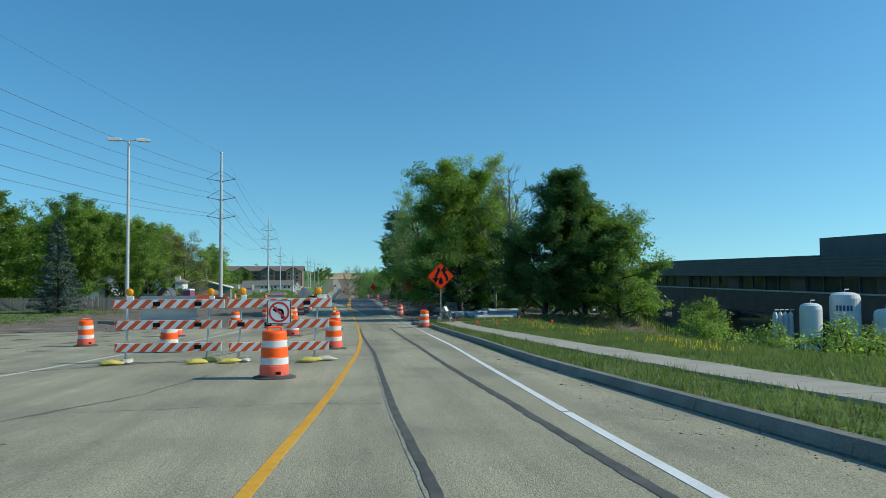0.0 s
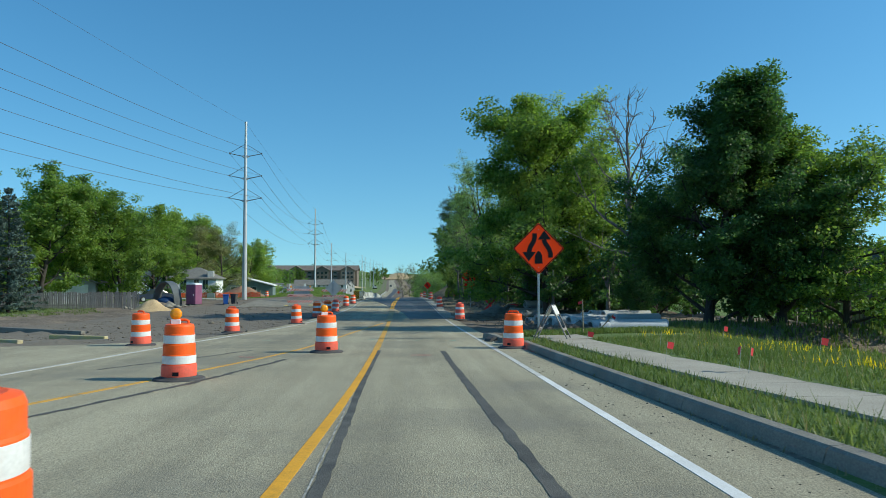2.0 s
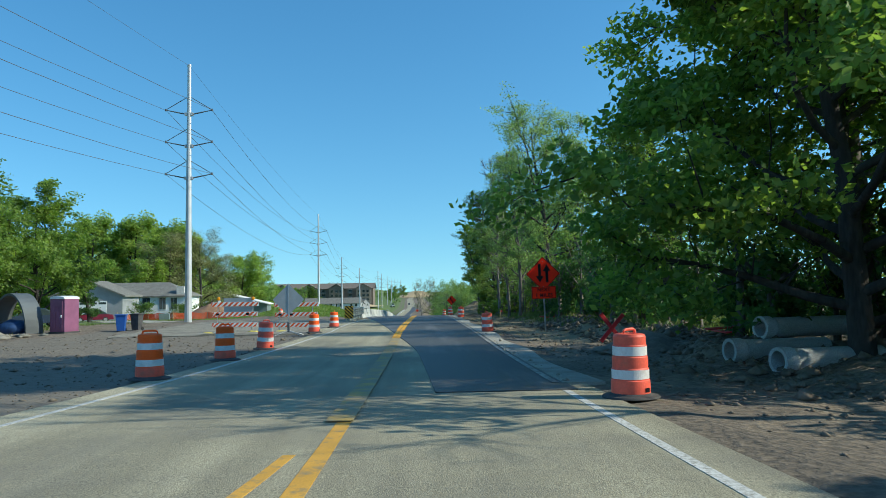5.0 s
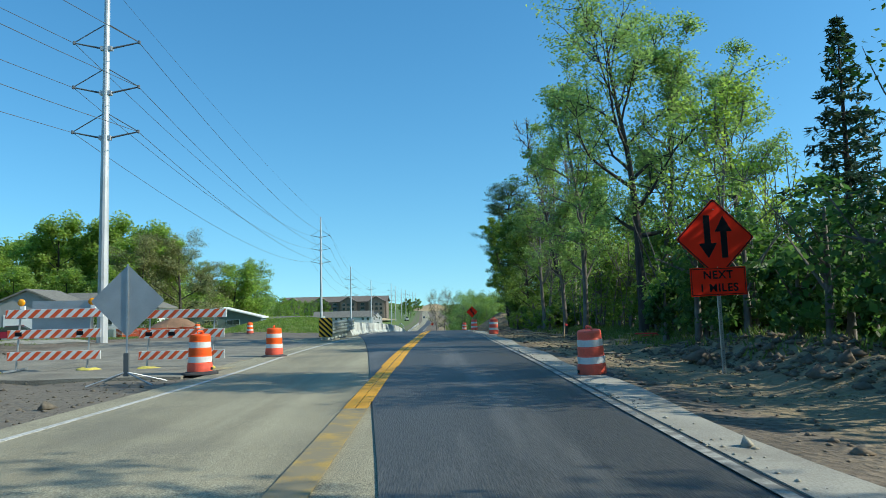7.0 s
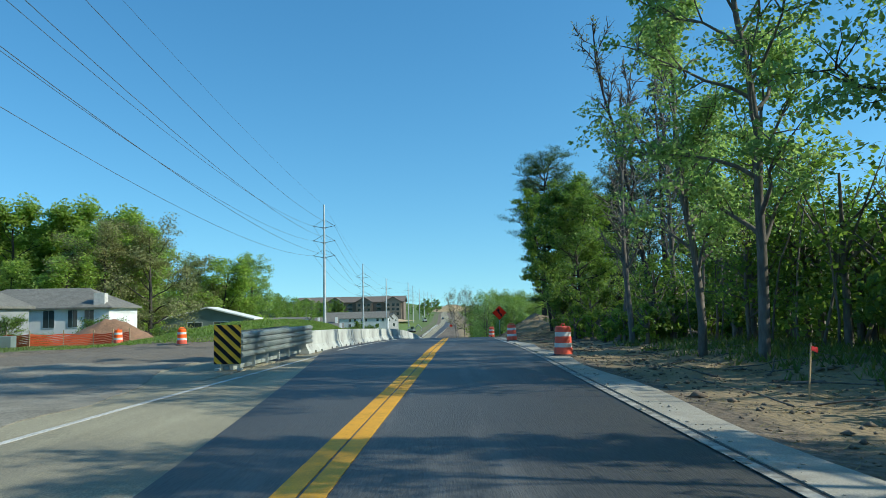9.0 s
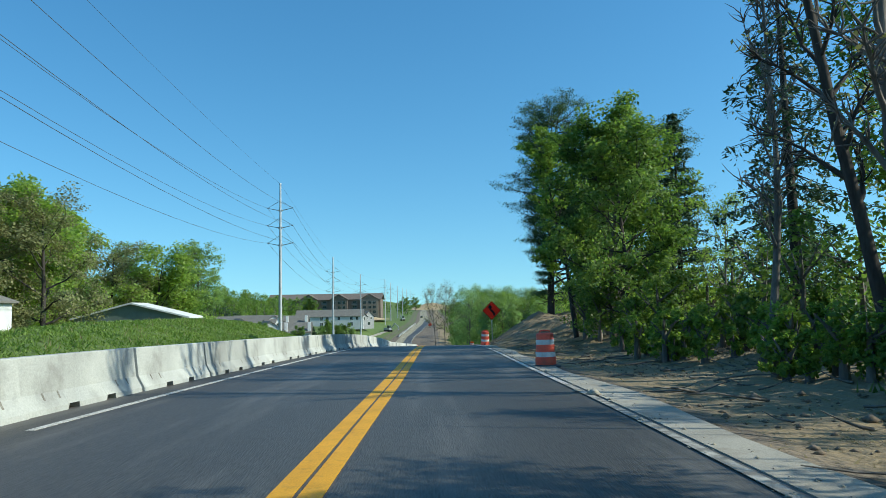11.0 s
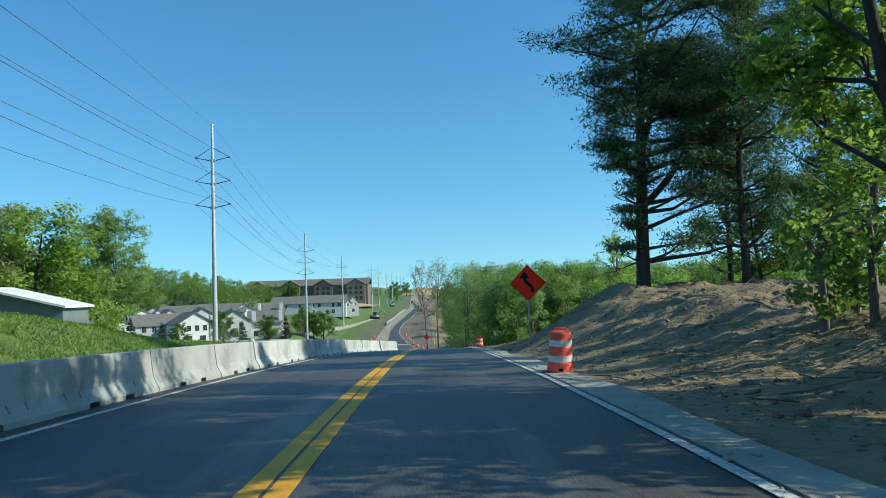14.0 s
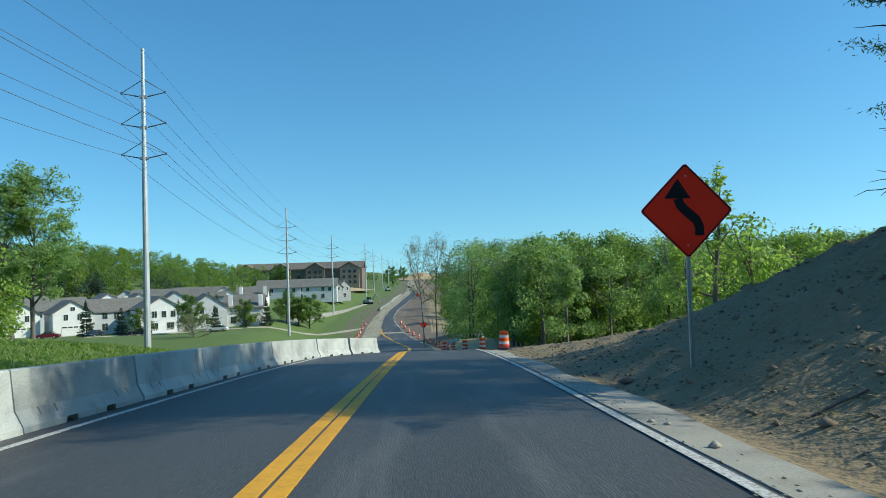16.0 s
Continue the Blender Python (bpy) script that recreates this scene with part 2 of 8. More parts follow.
M["grass_lush"] = leaf_mat("grass_lush", (0.1, 0.175, 0.035), (0.23, 0.31, 0.075), trans=0.4)
M["grass_dry"] = leaf_mat("grass_dry", (0.17, 0.15, 0.07), (0.3, 0.25, 0.13), trans=0.3)
M["flower"] = leaf_mat("flower_yellow", (0.65, 0.5, 0.03), (0.8, 0.6, 0.05))


# ---- mesh helpers ----
def part(name, bm, material, parent, label="", smooth=False):
    """Links a bmesh (or a ready mesh) as one mesh object under a thing or under a part."""
    if isinstance(bm, bmesh.types.BMesh):
        me = bpy.data.meshes.new(name)
        bm.normal_update()
        bm.to_mesh(me)
        bm.free()
    else:
        me = bm
    for m in (material if isinstance(material, (list, tuple)) else [material]):
        me.materials.append(m)
    if smooth:
        me.shade_smooth()
    ob = new(name, me)
    if parent is not None:
        ob.parent = parent
    if label:
        ob["label"] = label
    return ob


def thing(name, label, category, m=None, group="", kind=""):
    ob = tagged(new(name), label, category, group, kind)
    ob.empty_display_size = 0.2
    if m is not None:
        ob.matrix_basis = m
    return ob


def fast_mesh(name, verts, faces, smooth=False):
    """A mesh from arrays: verts (n, 3), faces (m, k) all with k corners."""
    verts, faces = np.asarray(verts, np.float32), np.asarray(faces, np.int32)
    me = bpy.data.meshes.new(name)
    k = faces.shape[1]
    me.vertices.add(len(verts))
    me.vertices.foreach_set("co", verts.ravel())
    me.loops.add(faces.size)
    me.loops.foreach_set("vertex_index", faces.ravel())
    me.polygons.add(len(faces))
    me.polygons.foreach_set("loop_start", np.arange(0, faces.size, k, dtype=np.int32))
    me.update(calc_edges=True)
    if smooth:
        me.shade_smooth()
    return me


def box(bm, x0, x1, y0, y1, z0, z1, m=None):
    vs = [bm.verts.new(Vector((x, y, z)) if m is None else m @ Vector((x, y, z))) for z in (z0, z1) for y in (y0, y1) for x in (x0, x1)]
    for f in ((0, 2, 3, 1), (4, 5, 7, 6), (0, 1, 5, 4), (2, 6, 7, 3), (0, 4, 6, 2), (1, 3, 7, 5)):
        bm.faces.new([vs[i] for i in f])


def bevelled(bm, width=0.01, seg=2):
    bmesh.ops.bevel(bm, geom=bm.edges[:], offset=width, segments=seg, affect='EDGES', profile=0.5)
    return bm


def lathe(bm, prof, seg=24, m=None, cap=True):
    """A turned body round z: prof is a list of (radius, height)."""
    rings = []
    for r, z in prof:
        ring = []
        for i in range(seg):
            a = 2 * math.pi * i / seg
            v = Vector((r * math.cos(a), r * math.sin(a), z))
            ring.append(bm.verts.new(m @ v if m else v))
        rings.append(ring)
    for a, b in zip(rings, rings[1:]):
        for i in range(seg):
            bm.faces.new((a[i], a[(i + 1) % seg], b[(i + 1) % seg], b[i]))
    if cap:
        bm.faces.new(rings[0][::-1])
        bm.faces.new(rings[-1])


def tube(bm, pts, r, seg=8, r_end=None):
    """A round bar along a list of points."""
    pts = [Vector(p) for p in pts]
    rings = []
    for i, p in enumerate(pts):
        d = (pts[min(i + 1, len(pts) - 1)] - pts[max(i - 1, 0)]).normalized()
        u = d.cross(Vector((0, 0, 1)) if abs(d.z) < 0.9 else Vector((1, 0, 0))).normalized()
        w = d.cross(u)
        rr = r if r_end is None else r + (r_end - r) * i / (len(pts) - 1)
        rings.append([bm.verts.new(p + rr * (math.cos(2 * math.pi * k / seg) * u + math.sin(2 * math.pi * k / seg) * w)) for k in range(seg)])
    for a, b in zip(rings, rings[1:]):
        for i in range(seg):
            bm.faces.new((a[i], a[(i + 1) % seg], b[(i + 1) % seg], b[i]))
    bm.faces.new(rings[0][::-1])
    bm.faces.new(rings[-1])


def slab(bm, outline, depth, m=None):
    """A flat plate: outline in x and z, from y = 0 back to y = depth."""
    f = [bm.verts.new((m @ Vector((x, 0, z))) if m else Vector((x, 0, z))) for x, z in outline]
    b = [bm.verts.new((m @ Vector((x, depth, z))) if m else Vector((x, depth, z))) for x, z in outline]
    bm.faces.new(f)
    bm.faces.new(b[::-1])
    n = len(f)
    for i in range(n):
        bm.faces.new((f[(i + 1) % n], f[i], b[i], b[(i + 1) % n]))


def smooth01(v):
    v = np.clip(v, 0, 1)
    return v * v * (3 - 2 * v)


# ---- the lie of the land ----
PROFILE = [(-80, 3.9), (0, 0.27), (16, -0.53), (32, -1.15), (42.5, -1.47), (55, -1.83), (68.4, -2.18), (79, -2.32), (89, -2.37), (102, -2.5), (115.7, -2.62), (126.4, -2.76),
           (137, -3.04), (148, -3.34), (158.6, -3.66), (169.5, -4.14), (189, -5.3), (209, -6.75), (240, -10), (280, -14), (330, -16.8), (360, -17.2), (400, -15.5),
           (490, -12.4), (710, -10.5), (970, -8), (1500, -2), (2600, 4)]
PY = np.arange(-80, 2600, 1.0)
PZ = np.interp(PY, [p[0] for p in PROFILE], [p[1] for p in PROFILE])
KER = np.exp(-0.5 * (np.arange(-14, 15) / 5.0) ** 2)
PZ = np.convolve(np.pad(PZ, 14, mode="reflect", reflect_type="odd"), KER / KER.sum(), mode="valid")


def zr(y):
    """Height of the road surface."""
    return np.interp(y, PY, PZ)


def along(table):
    ys, xs = [p[0] for p in table], [p[1] for p in table]
    fy = np.arange(-80, 2600, 1.0)
    fx = np.interp(fy, ys, xs)
    ker = np.exp(-0.5 * (np.arange(-8, 9) / 2.2) ** 2)
    fx = np.convolve(np.pad(fx, 8, mode="edge"), ker / ker.sum(), mode="valid")
    return lambda y: np.interp(y, fy, fx)


centre = along([(-80, -4), (0, -1.15), (6, -0.7), (11, -0.22), (16, 0.08), (21.5, 0.5), (24, 0.62), (28, 0.78), (33, 0.93), (42, 1.04), (58, 1.15), (75, 1.28), (88, 1.3), (100, 1.4), (115, 1.75), (132, 2.1), (170, 2.4), (201, 2.8), (222, 2.8), (260, 2.6), (298, 1.8), (331, -1.7), (359, -6), (380, -7.2), (406, -7.5), (436, -6.6), (473, -4), (548, -1.3), (625, -0.4), (710, -1.5), (970, -4.4), (2600, 3)])
edge_r = along([(-80, 1.2), (0, 2.4), (7, 2.75), (13.5, 3.2), (25, 3.88), (38, 4.2), (57, 4.42), (75, 4.72), (92, 5.02), (106, 5.15), (121, 5.4), (136, 5.5), (152, 5.85), (170, 6), (200, 6.6), (222, 6.8), (260, 6.6), (306, 5.4), (335, 2.6), (360, -0.4), (390, -3.8), (408, -4.6), (436, -3.8), (473, -0.8), (542, 1.7), (625, 2.8), (710, 1.8), (970, -0.9), (2600, 7)])
edge_l = along([(-80, -9), (0, -9.3), (17, -7.1), (30, -5.9), (45, -4.75), (52, -3.75), (60, -3.1), (76, -2.7), (84, -2.45), (91, -2.3), (99, -2.58), (106, -2.6), (114, -2.3), (124, -2.15), (136, -1.95), (142, -1.84), (156, -1.65), (169, -1.3), (190, -1.1), (205, -0.9), (222, -1.2), (260, -2.5), (300, -6), (335, -9.5), (361, -10.7), (377, -10.9), (406, -10.5), (438, -9.4), (473, -7.1), (548, -4.4), (625, -3.5), (710, -4.6), (970, -7.6), (2600, -1)])
kerb_x = along([(-80, 4.0), (0, 4.45), (18, 4.65), (26, 5.02), (40, 5.08), (60, 5.3)])


def ground_z(x, y):
    """Height of the ground, for arrays."""
    x, y = np.asarray(x, float), np.asarray(y, float)
    base = zr(y)
    u = x - centre(y)
    # verge and slope beside the first stretch of kerb
    near = smooth01((50 - y) / 5)
    k = kerb_x(y)
    verge = 0.15 * smooth01((x - k) / 0.3 + 0.2) + 0.10 * smooth01((x - k - 0.3) / 4) - 3.0 * smooth01((x - k - 5.2) / 9) - 0.6 * smooth01((x - 25) / 30)
    h = near * np.where(x > k - 0.1, verge, -0.06)
    # trodden ground beside the road past the kerb
    far = 1 - near
    right = np.where(u > 4.0, -0.08 * smooth01((u - 4) / 1) + 0.35 * smooth01((u - 7) / 5), -0.06)
    h = h + far * right
    # the cut bank on the right with the pines
    f = (x - 7.4 - 0.3 * np.sin(y * 0.21)) / (5.0 + 6 * smooth01((176 - y) / 26) + 6 * smooth01((y - 184) / 14))
    m = (0.75 * np.clip(f, 0, 1) + 0.25 * smooth01(f)) * smooth01((y - 132) / 40) * (1 - smooth01((y - 192) / 30))
    crest = np.interp(y, [120, 150, 165, 175, 182, 190, 215], [-2.6, -2.5, -2.7, -2.45, -2.1, -3.0, -7.0])
    h = h + np.clip(crest - base - h, 0, 3.6) * m
    # a green bank behind the barriers on the left
    b = np.exp(-((x + 13.0) / 5.0) ** 2) * np.interp(y, [136, 144, 150, 165, 176, 182, 187, 194, 200, 207, 225], [0, 1.25, 1.6, 2.05, 2.3, 2.0, 1.45, 1.05, 1.25, 0.95, 0])
    h = h + b
    # the valley: ground on both sides evens out away from the road
    away_r = smooth01((u - 9) / 25) * smooth01((y - 190) / 50) * (1 - smooth01((y - 420) / 200))
    h = h - 2.2 * away_r
    away_l = smooth01((-u - 15) / 16)
    h = h + away_l * 1.6 * smooth01((y - 250) / 60) * (1 - smooth01((y - 420) / 80))
    h = h + (1.9 * smooth01((y - 270) / 40) + 1.6 * smooth01((y - 385) / 50)) * away_l * (1 - smooth01((y - 540) / 120))
    h = h - away_l * 1.7 * smooth01((y - 168) / 22) * (1 - smooth01((y - 225) / 50))
    h = h - 3.0 * smooth01((x - 19) / 11) * (1 - near) * (1 - smooth01((y - 108) / 40))
    # rising far hills
    h = h + 15 * smooth01((-x - 40) / 120) * smooth01((y - 372) / 110) + 6 * smooth01((x - 60) / 200) * smooth01((y - 300) / 200)
    # torn-up ridge of earth under the trees
    h = h + (0.42 + 0.2 * np.sin(y * 1.1 + x) * np.sin(y * 2.3)) * np.exp(-((x - 10.3 - 0.4 * np.sin(y * 0.5)) / 1.1) ** 2) * smooth01((y - 66) / 5) * (1 - smooth01((y - 92) / 8))
    h = h - 1.2 * smooth01((-x - 30) / 20) * smooth01((y - 140) / 30) * (1 - smooth01((y - 185) / 40))
    # roughness off the road
    rough = 0.05 * np.sin(x * 1.7 + np.sin(y * 0.9)) * np.sin(y * 1.3 + 0.7 * np.sin(x * 0.8)) + 0.035 * np.sin(x * 4.1 + y * 2.3) * np.sin(y * 3.7 - x * 1.1)
    rough = rough + 0.16 * m * np.sin(y * 0.55 + 0.35 * x + 1.5 * np.sin(x * 0.6)) * np.sin(x * 1.9 + 0.4 * np.sin(y * 0.8)) + 0.07 * m * np.sin(y * 2.9 + x + 2 * np.sin(x * 1.3)) * np.sin(x * 5.1 + np.sin(y * 1.7)) + 0.05 * m * np.sin(y * 6.1 - x * 2.2) * np.sin(x * 7.3 + y)
    off = np.clip(np.maximum((u - 4.8) / 2, (-u - 6.5) / 3), 0, 1) * np.where((y < 48) & (x > 0), 0.25, 1.0)
    return base + h + off * rough


def gz(x, y):
    return float(ground_z(x, y))


def road_z(x, y):
    return float(zr(y))


rng = np.random.default_rng(5)


def spread(a, b, step, far, grow):
    """Sample places: even from a to b, then with growing steps out to far."""
    s = list(np.arange(a, b, step))
    st, p = step, b
    while p < far:
        s.append(p)
        st *= grow
        p += st
    s.append(far)
    return s


xs_r = spread(0, 24, 0.5, 900, 1.16)
xs = np.array(sorted([-v for v in spread(0, 22, 0.55, 900, 1.16)[1:]] + xs_r))
xs = np.array(sorted(set(xs) | set(np.arange(6.1, 16, 0.23))))
ys = np.array(sorted(set([-v for v in spread(0, 6, 1, 70, 1.3)[1:]] + spread(0, 222, 0.7, 2500, 1.05) + list(np.arange(132.1, 206, 0.35)))))
GX, GY = np.meshgrid(xs, ys)
GZ = ground_z(GX, GY) + np.where((GX > 6) & (GX < 16.2) & (GY > 76) & (GY < 206), 0.022, 0.03) * rng.standard_normal(GX.shape) * (np.clip((np.abs(GX - centre(GY)) - 6.5) / 2, 0, 1) * ((GY > 48) | (GX < 0)))
nx, ny = len(xs), len(ys)
idx = np.arange(nx * ny).reshape(ny, nx)
gf = np.stack([idx[:-1, :-1], idx[:-1, 1:], idx[1:, 1:], idx[1:, :-1]], -1).reshape(-1, 4)
gme = fast_mesh("ground", np.stack([GX, GY, GZ], -1).reshape(-1, 3), gf, smooth=True)
GU = GX - centre(GY)
grass = np.zeros_like(GX)
grass = np.maximum(grass, ((GX > kerb_x(GY)) & (GY < 47)) * 1.0)                                   # verge on the right
grass = np.maximum(grass, smooth01((-GU - 5.2) / 1.5) * smooth01((GY - 138) / 3) * 1.0)             # bank on the left
grass = np.maximum(grass, smooth01((-GX - 24) / 3) * (GY < 125) * smooth01((GY - 50) / 6) * 0.8)
grass = np.maximum(grass, smooth01((-GX - 19) / 2) * smooth01((GY - 133) / 4) * 0.75)
grass = np.maximum(grass, smooth01((-GX - 30) / 3) * smooth01((GY - 100) / 8))
grass = np.maximum(grass, smooth01((GX - 19) / 5) * 0.8)
grass = np.maximum(grass, smooth01((GX - 12) / 4) * smooth01((GY - 75) / 10) * (1 - smooth01((GY - 125) / 12)) * 0.45)
dirt_belt = np.exp(-((GU + 22) / 17) ** 2) * smooth01((GY - 208) / 8) * (1 - smooth01((GY - 278) / 15)) + np.exp(-((GU - 12) / 8) ** 2) * smooth01((GY - 195) / 15) + 0.7 * np.exp(-((GU + 9) / 3.0) ** 2) * smooth01((GY - 240) / 30)
grass = np.where(GY > 190, np.clip(grass + smooth01((np.abs(GU) - 10) / 10) - 0.85 * dirt_belt, 0, 1), grass)
straw = smooth01((GX - 6.2) / 0.8) * (1 - smooth01((GX - 11) / 3)) * smooth01((GY - 74) / 10) * 0.75
straw = np.maximum(straw, smooth01((GX - 6.5) / 1.5) * smooth01((GY - 128) / 12) * (1 - smooth01((GY - 225) / 30)) * 0.56 * (GX < 30))
grey = smooth01((-GU - 3.5) / 1) * (1 - smooth01((-GX - 15) / 4)) * smooth01((GY - 40) / 8) * (1 - smooth01((GY - 136) / 5))
for nm, arr in (("grass", grass), ("straw", straw), ("grey", grey)):
    at = gme.attributes.new(nm, 'FLOAT', 'POINT')
    at.data.foreach_set("value", arr.ravel().astype(np.float32))


def ground_material():
    m = mat("soil", (0.19, 0.15, 0.108), (0.12, 0.097, 0.072), scale=0.35, rough=0.97, bump=3.5, bscale=8, grain=0.42, stain=(0.31, 0.245, 0.165), stain_scale=0.5, stain_amt=0.6)
    n, l = m.node_tree.nodes, m.node_tree.links
    bs = n["Principled BSDF"]
    col = bs.inputs["Base Color"].links[0].from_socket
    tc = n.new("ShaderNodeTexCoord")
    for nm, ca, cb, sc, soft in (("grey", (0.21, 0.18, 0.138), (0.135, 0.117, 0.09), 2.2, 0.25), ("straw", (0.36, 0.275, 0.15), (0.19, 0.145, 0.09), 5.0, 0.5), ("grass", (0.09, 0.155, 0.028), (0.13, 0.175, 0.045), 1.1, 0.5)):
        a = n.new("ShaderNodeAttribute")
        a.attribute_name = nm
        nz = n.new("ShaderNodeTexNoise")
        nz.inputs["Scale"].default_value, nz.inputs["Detail"].default_value = sc, 7
        l.new(tc.outputs["Object"], nz.inputs["Vector"])
        c = n.new("ShaderNodeMix")
        c.data_type = 'RGBA'
        c.inputs["A"].default_value, c.inputs["B"].default_value = (*ca, 1), (*cb, 1)
        l.new(nz.outputs["Fac"], c.inputs["Factor"])
        ad = n.new("ShaderNodeMath")
        ad.operation = 'ADD'
        l.new(a.outputs["Fac"], ad.inputs[0])
        l.new(nz.outputs["Fac"], ad.inputs[1])
        mr = n.new("ShaderNodeMapRange")
        mr.inputs["From Min"].default_value, mr.inputs["From Max"].default_value = 1.0 - soft / 2, 1.0 + soft / 2
        l.new(ad.outputs[0], mr.inputs["Value"])
        mx = n.new("ShaderNodeMix")
        mx.data_type = 'RGBA'
        l.new(mr.outputs["Result"], mx.inputs["Factor"])
        l.new(col, mx.inputs["A"])
        l.new(c.outputs["Result"], mx.inputs["B"])
        col = mx.outputs["Result"]
    l.new(col, bs.inputs["Base Color"])
    return m


M["ground"] = ground_material()
ground = tagged(part("ground", gme, M["ground"], None), "bare brown earth and rough green grass", "ground", kind="structure")


# ---- road ----
def ribbon(left, right, y0, y1, dz, thick, step=1.5, cols=1):
    """A strip of pavement between two lines, with its sides."""
    n = max(2, int((y1 - y0) / step) + 1)
    yy = np.linspace(y0, y1, n)
    L, R, Z = left(yy), right(yy), zr(yy) + dz
    bm = bmesh.new()
    rows = []
    for i in range(n):
        row = [bm.verts.new((L[i], yy[i], Z[i] - thick))]
        for c in range(cols + 1):
            row.append(bm.verts.new((L[i] + (R[i] - L[i]) * c / cols, yy[i], Z[i])))
        row.append(bm.verts.new((R[i], yy[i], Z[i] - thick)))
        rows.append(row)
    for a, b in zip(rows, rows[1:]):
        for k in range(len(a) - 1):
            bm.faces.new((a[k], a[k + 1], b[k + 1], b[k]))
    bm.faces.new(rows[0])
    bm.faces.new(rows[-1][::-1])
    return bm


def shifted(f, d):
    return lambda y: f(y) + d


road = tagged(part("road", ribbon(lambda y: np.where(y < 40, -26.0, edge_l(y) - 0.55 - 1.1 * smooth01((y - 118) / 8) - 20.0 * (1 - smooth01((y - 36) / 10))), lambda y: np.maximum(np.where(y < 44, kerb_x(y) - 0.02, edge_r(y) + 0.55), edge_r(y) + 0.5), -75, 224, 0.0, 0.12, cols=4), M["concrete_road"], None),
              "pale grey-tan worn concrete roadway with cracks", "road", kind="structure")
asph_l = along([(60, 2.5), (66, 2.4), (77, 2.15), (83, 1.6), (95, 0.55), (100, 0.1), (109, -0.8), (117, -1.7), (122, -2.4), (127, -3.0), (136, -2.85), (150, -2.55), (160, -2.25), (170, -1.95), (190, -1.7), (205, -1.3), (222, -1.5), (260, -3.6), (300, -6.8), (330, -7), (360, -6.2), (380, -7.2), (406, -7.5), (436, -6.6), (473, -4), (548, -1.3), (640, -0.4), (2600, -0.4)])
new_road = tagged(part("road_asphalt", ribbon(asph_l, shifted(edge_r, 0.2), 65, 640, 0.018, 0.2, cols=2), M["asphalt"], None),
                  "fresh black asphalt carriageway with dusty wheel tracks", "road", kind="structure")
gutter = tagged(part("gutter", ribbon(shifted(edge_r, 0.14), lambda y: edge_r(y) + 0.78 + 0.12 * np.sin(y * 0.6), 66, 205, 0.03, 0.2), M["gutter"], None),
                "dusty pale concrete gutter strip beside asphalt", "gutter", kind="structure")
far_road = tagged(part("road_far", ribbon(shifted(edge_l, -0.3), shifted(edge_r, 0.3), 226, 2400, 0.006, 0.2, step=6), M["concrete_road"], None), "distant pale concrete road climbing a hill", "road", kind="structure")


def line(name, mid, width, y0, y1, material, label, dz=0.026):
    return tagged(part(name, ribbon(shifted(mid, -width / 2), shifted(mid, width / 2), y0, y1, dz, 0.006, step=1.0), material, None), label, "road marking", kind="structure")


line("marking_centre", shifted(centre, 0.03), 0.12, -20, 40.8, M["yellow_fresh"], "bright yellow painted centre line", dz=0.005)
line("marking_centre", shifted(centre, 0.04), 0.175, 40.8, 62, M["yellow"], "worn wide yellow painted centre line", dz=0.005)
line("marking_old", along([(20, -5.6), (24, -4.75), (29.1, -3.6), (33.9, -2.55), (38, -1.55), (40, -1.1), (41.5, -0.88), (45.6, -0.5), (50.6, -0.1), (59.7, 0.95), (62, 1.05)]), 0.12, 24, 60, M["yellow"], "faded older yellow line", dz=0.005)
line("marking_centre", shifted(centre, -0.02), 0.34, 62, 84, M["yellow_ghost"], "worn double-wide yellow centre line", dz=0.026)
line("marking_centre", shifted(centre, -0.115), 0.165, 84, 92, M["yellow_fresh"], "yellow painted double centre line", dz=0.026)
line("marking_centre", shifted(centre, 0.065), 0.165, 84, 92, M["yellow_fresh"], "yellow painted double centre line", dz=0.026)
line("marking_centre", shifted(centre, -0.145), 0.2, 92, 120, M["yellow_fresh"], "yellow painted double centre line", dz=0.026)
line("marking_centre", shifted(centre, 0.085), 0.2, 92, 120, M["yellow_fresh"], "yellow painted double centre line", dz=0.026)
line("marking_centre", shifted(centre, -0.18), 0.19, 120, 372, M["yellow_fresh"], "yellow painted double centre line", dz=0.026)
line("marking_centre", shifted(centre, 0.05), 0.19, 120, 372, M["yellow_fresh"], "yellow painted double centre line", dz=0.026)
line("marking_edge", edge_r, 0.12, -20, 9.2, M["white_fresh"], "white painted edge line", dz=0.005)
line("marking_edge", edge_r, 0.12, 9.3, 34, M["white_fresh"], "white painted edge line", dz=0.005)
line("marking_edge", edge_r, 0.12, 34, 66, M["white_line"], "worn white painted edge line", dz=0.005)
line("marking_edge", edge_r, 0.12, 66, 91, M["white_worn"], "buried white edge line under dust", dz=0.036)
line("marking_edge", edge_r, 0.12, 91, 130, M["white_worn"], "worn dusty white edge line", dz=0.036)
line("marking_edge", edge_r, 0.12, 130, 480, M["white_line"], "dusty white painted edge line", dz=0.036)
line("marking_edge", edge_l, 0.11, 10, 125, M["white_line"], "thin white painted edge line", dz=0.005)
line("marking_edge", edge_l, 0.12, 125, 240, M["white_line"], "white painted edge line beside barriers", dz=0.026)


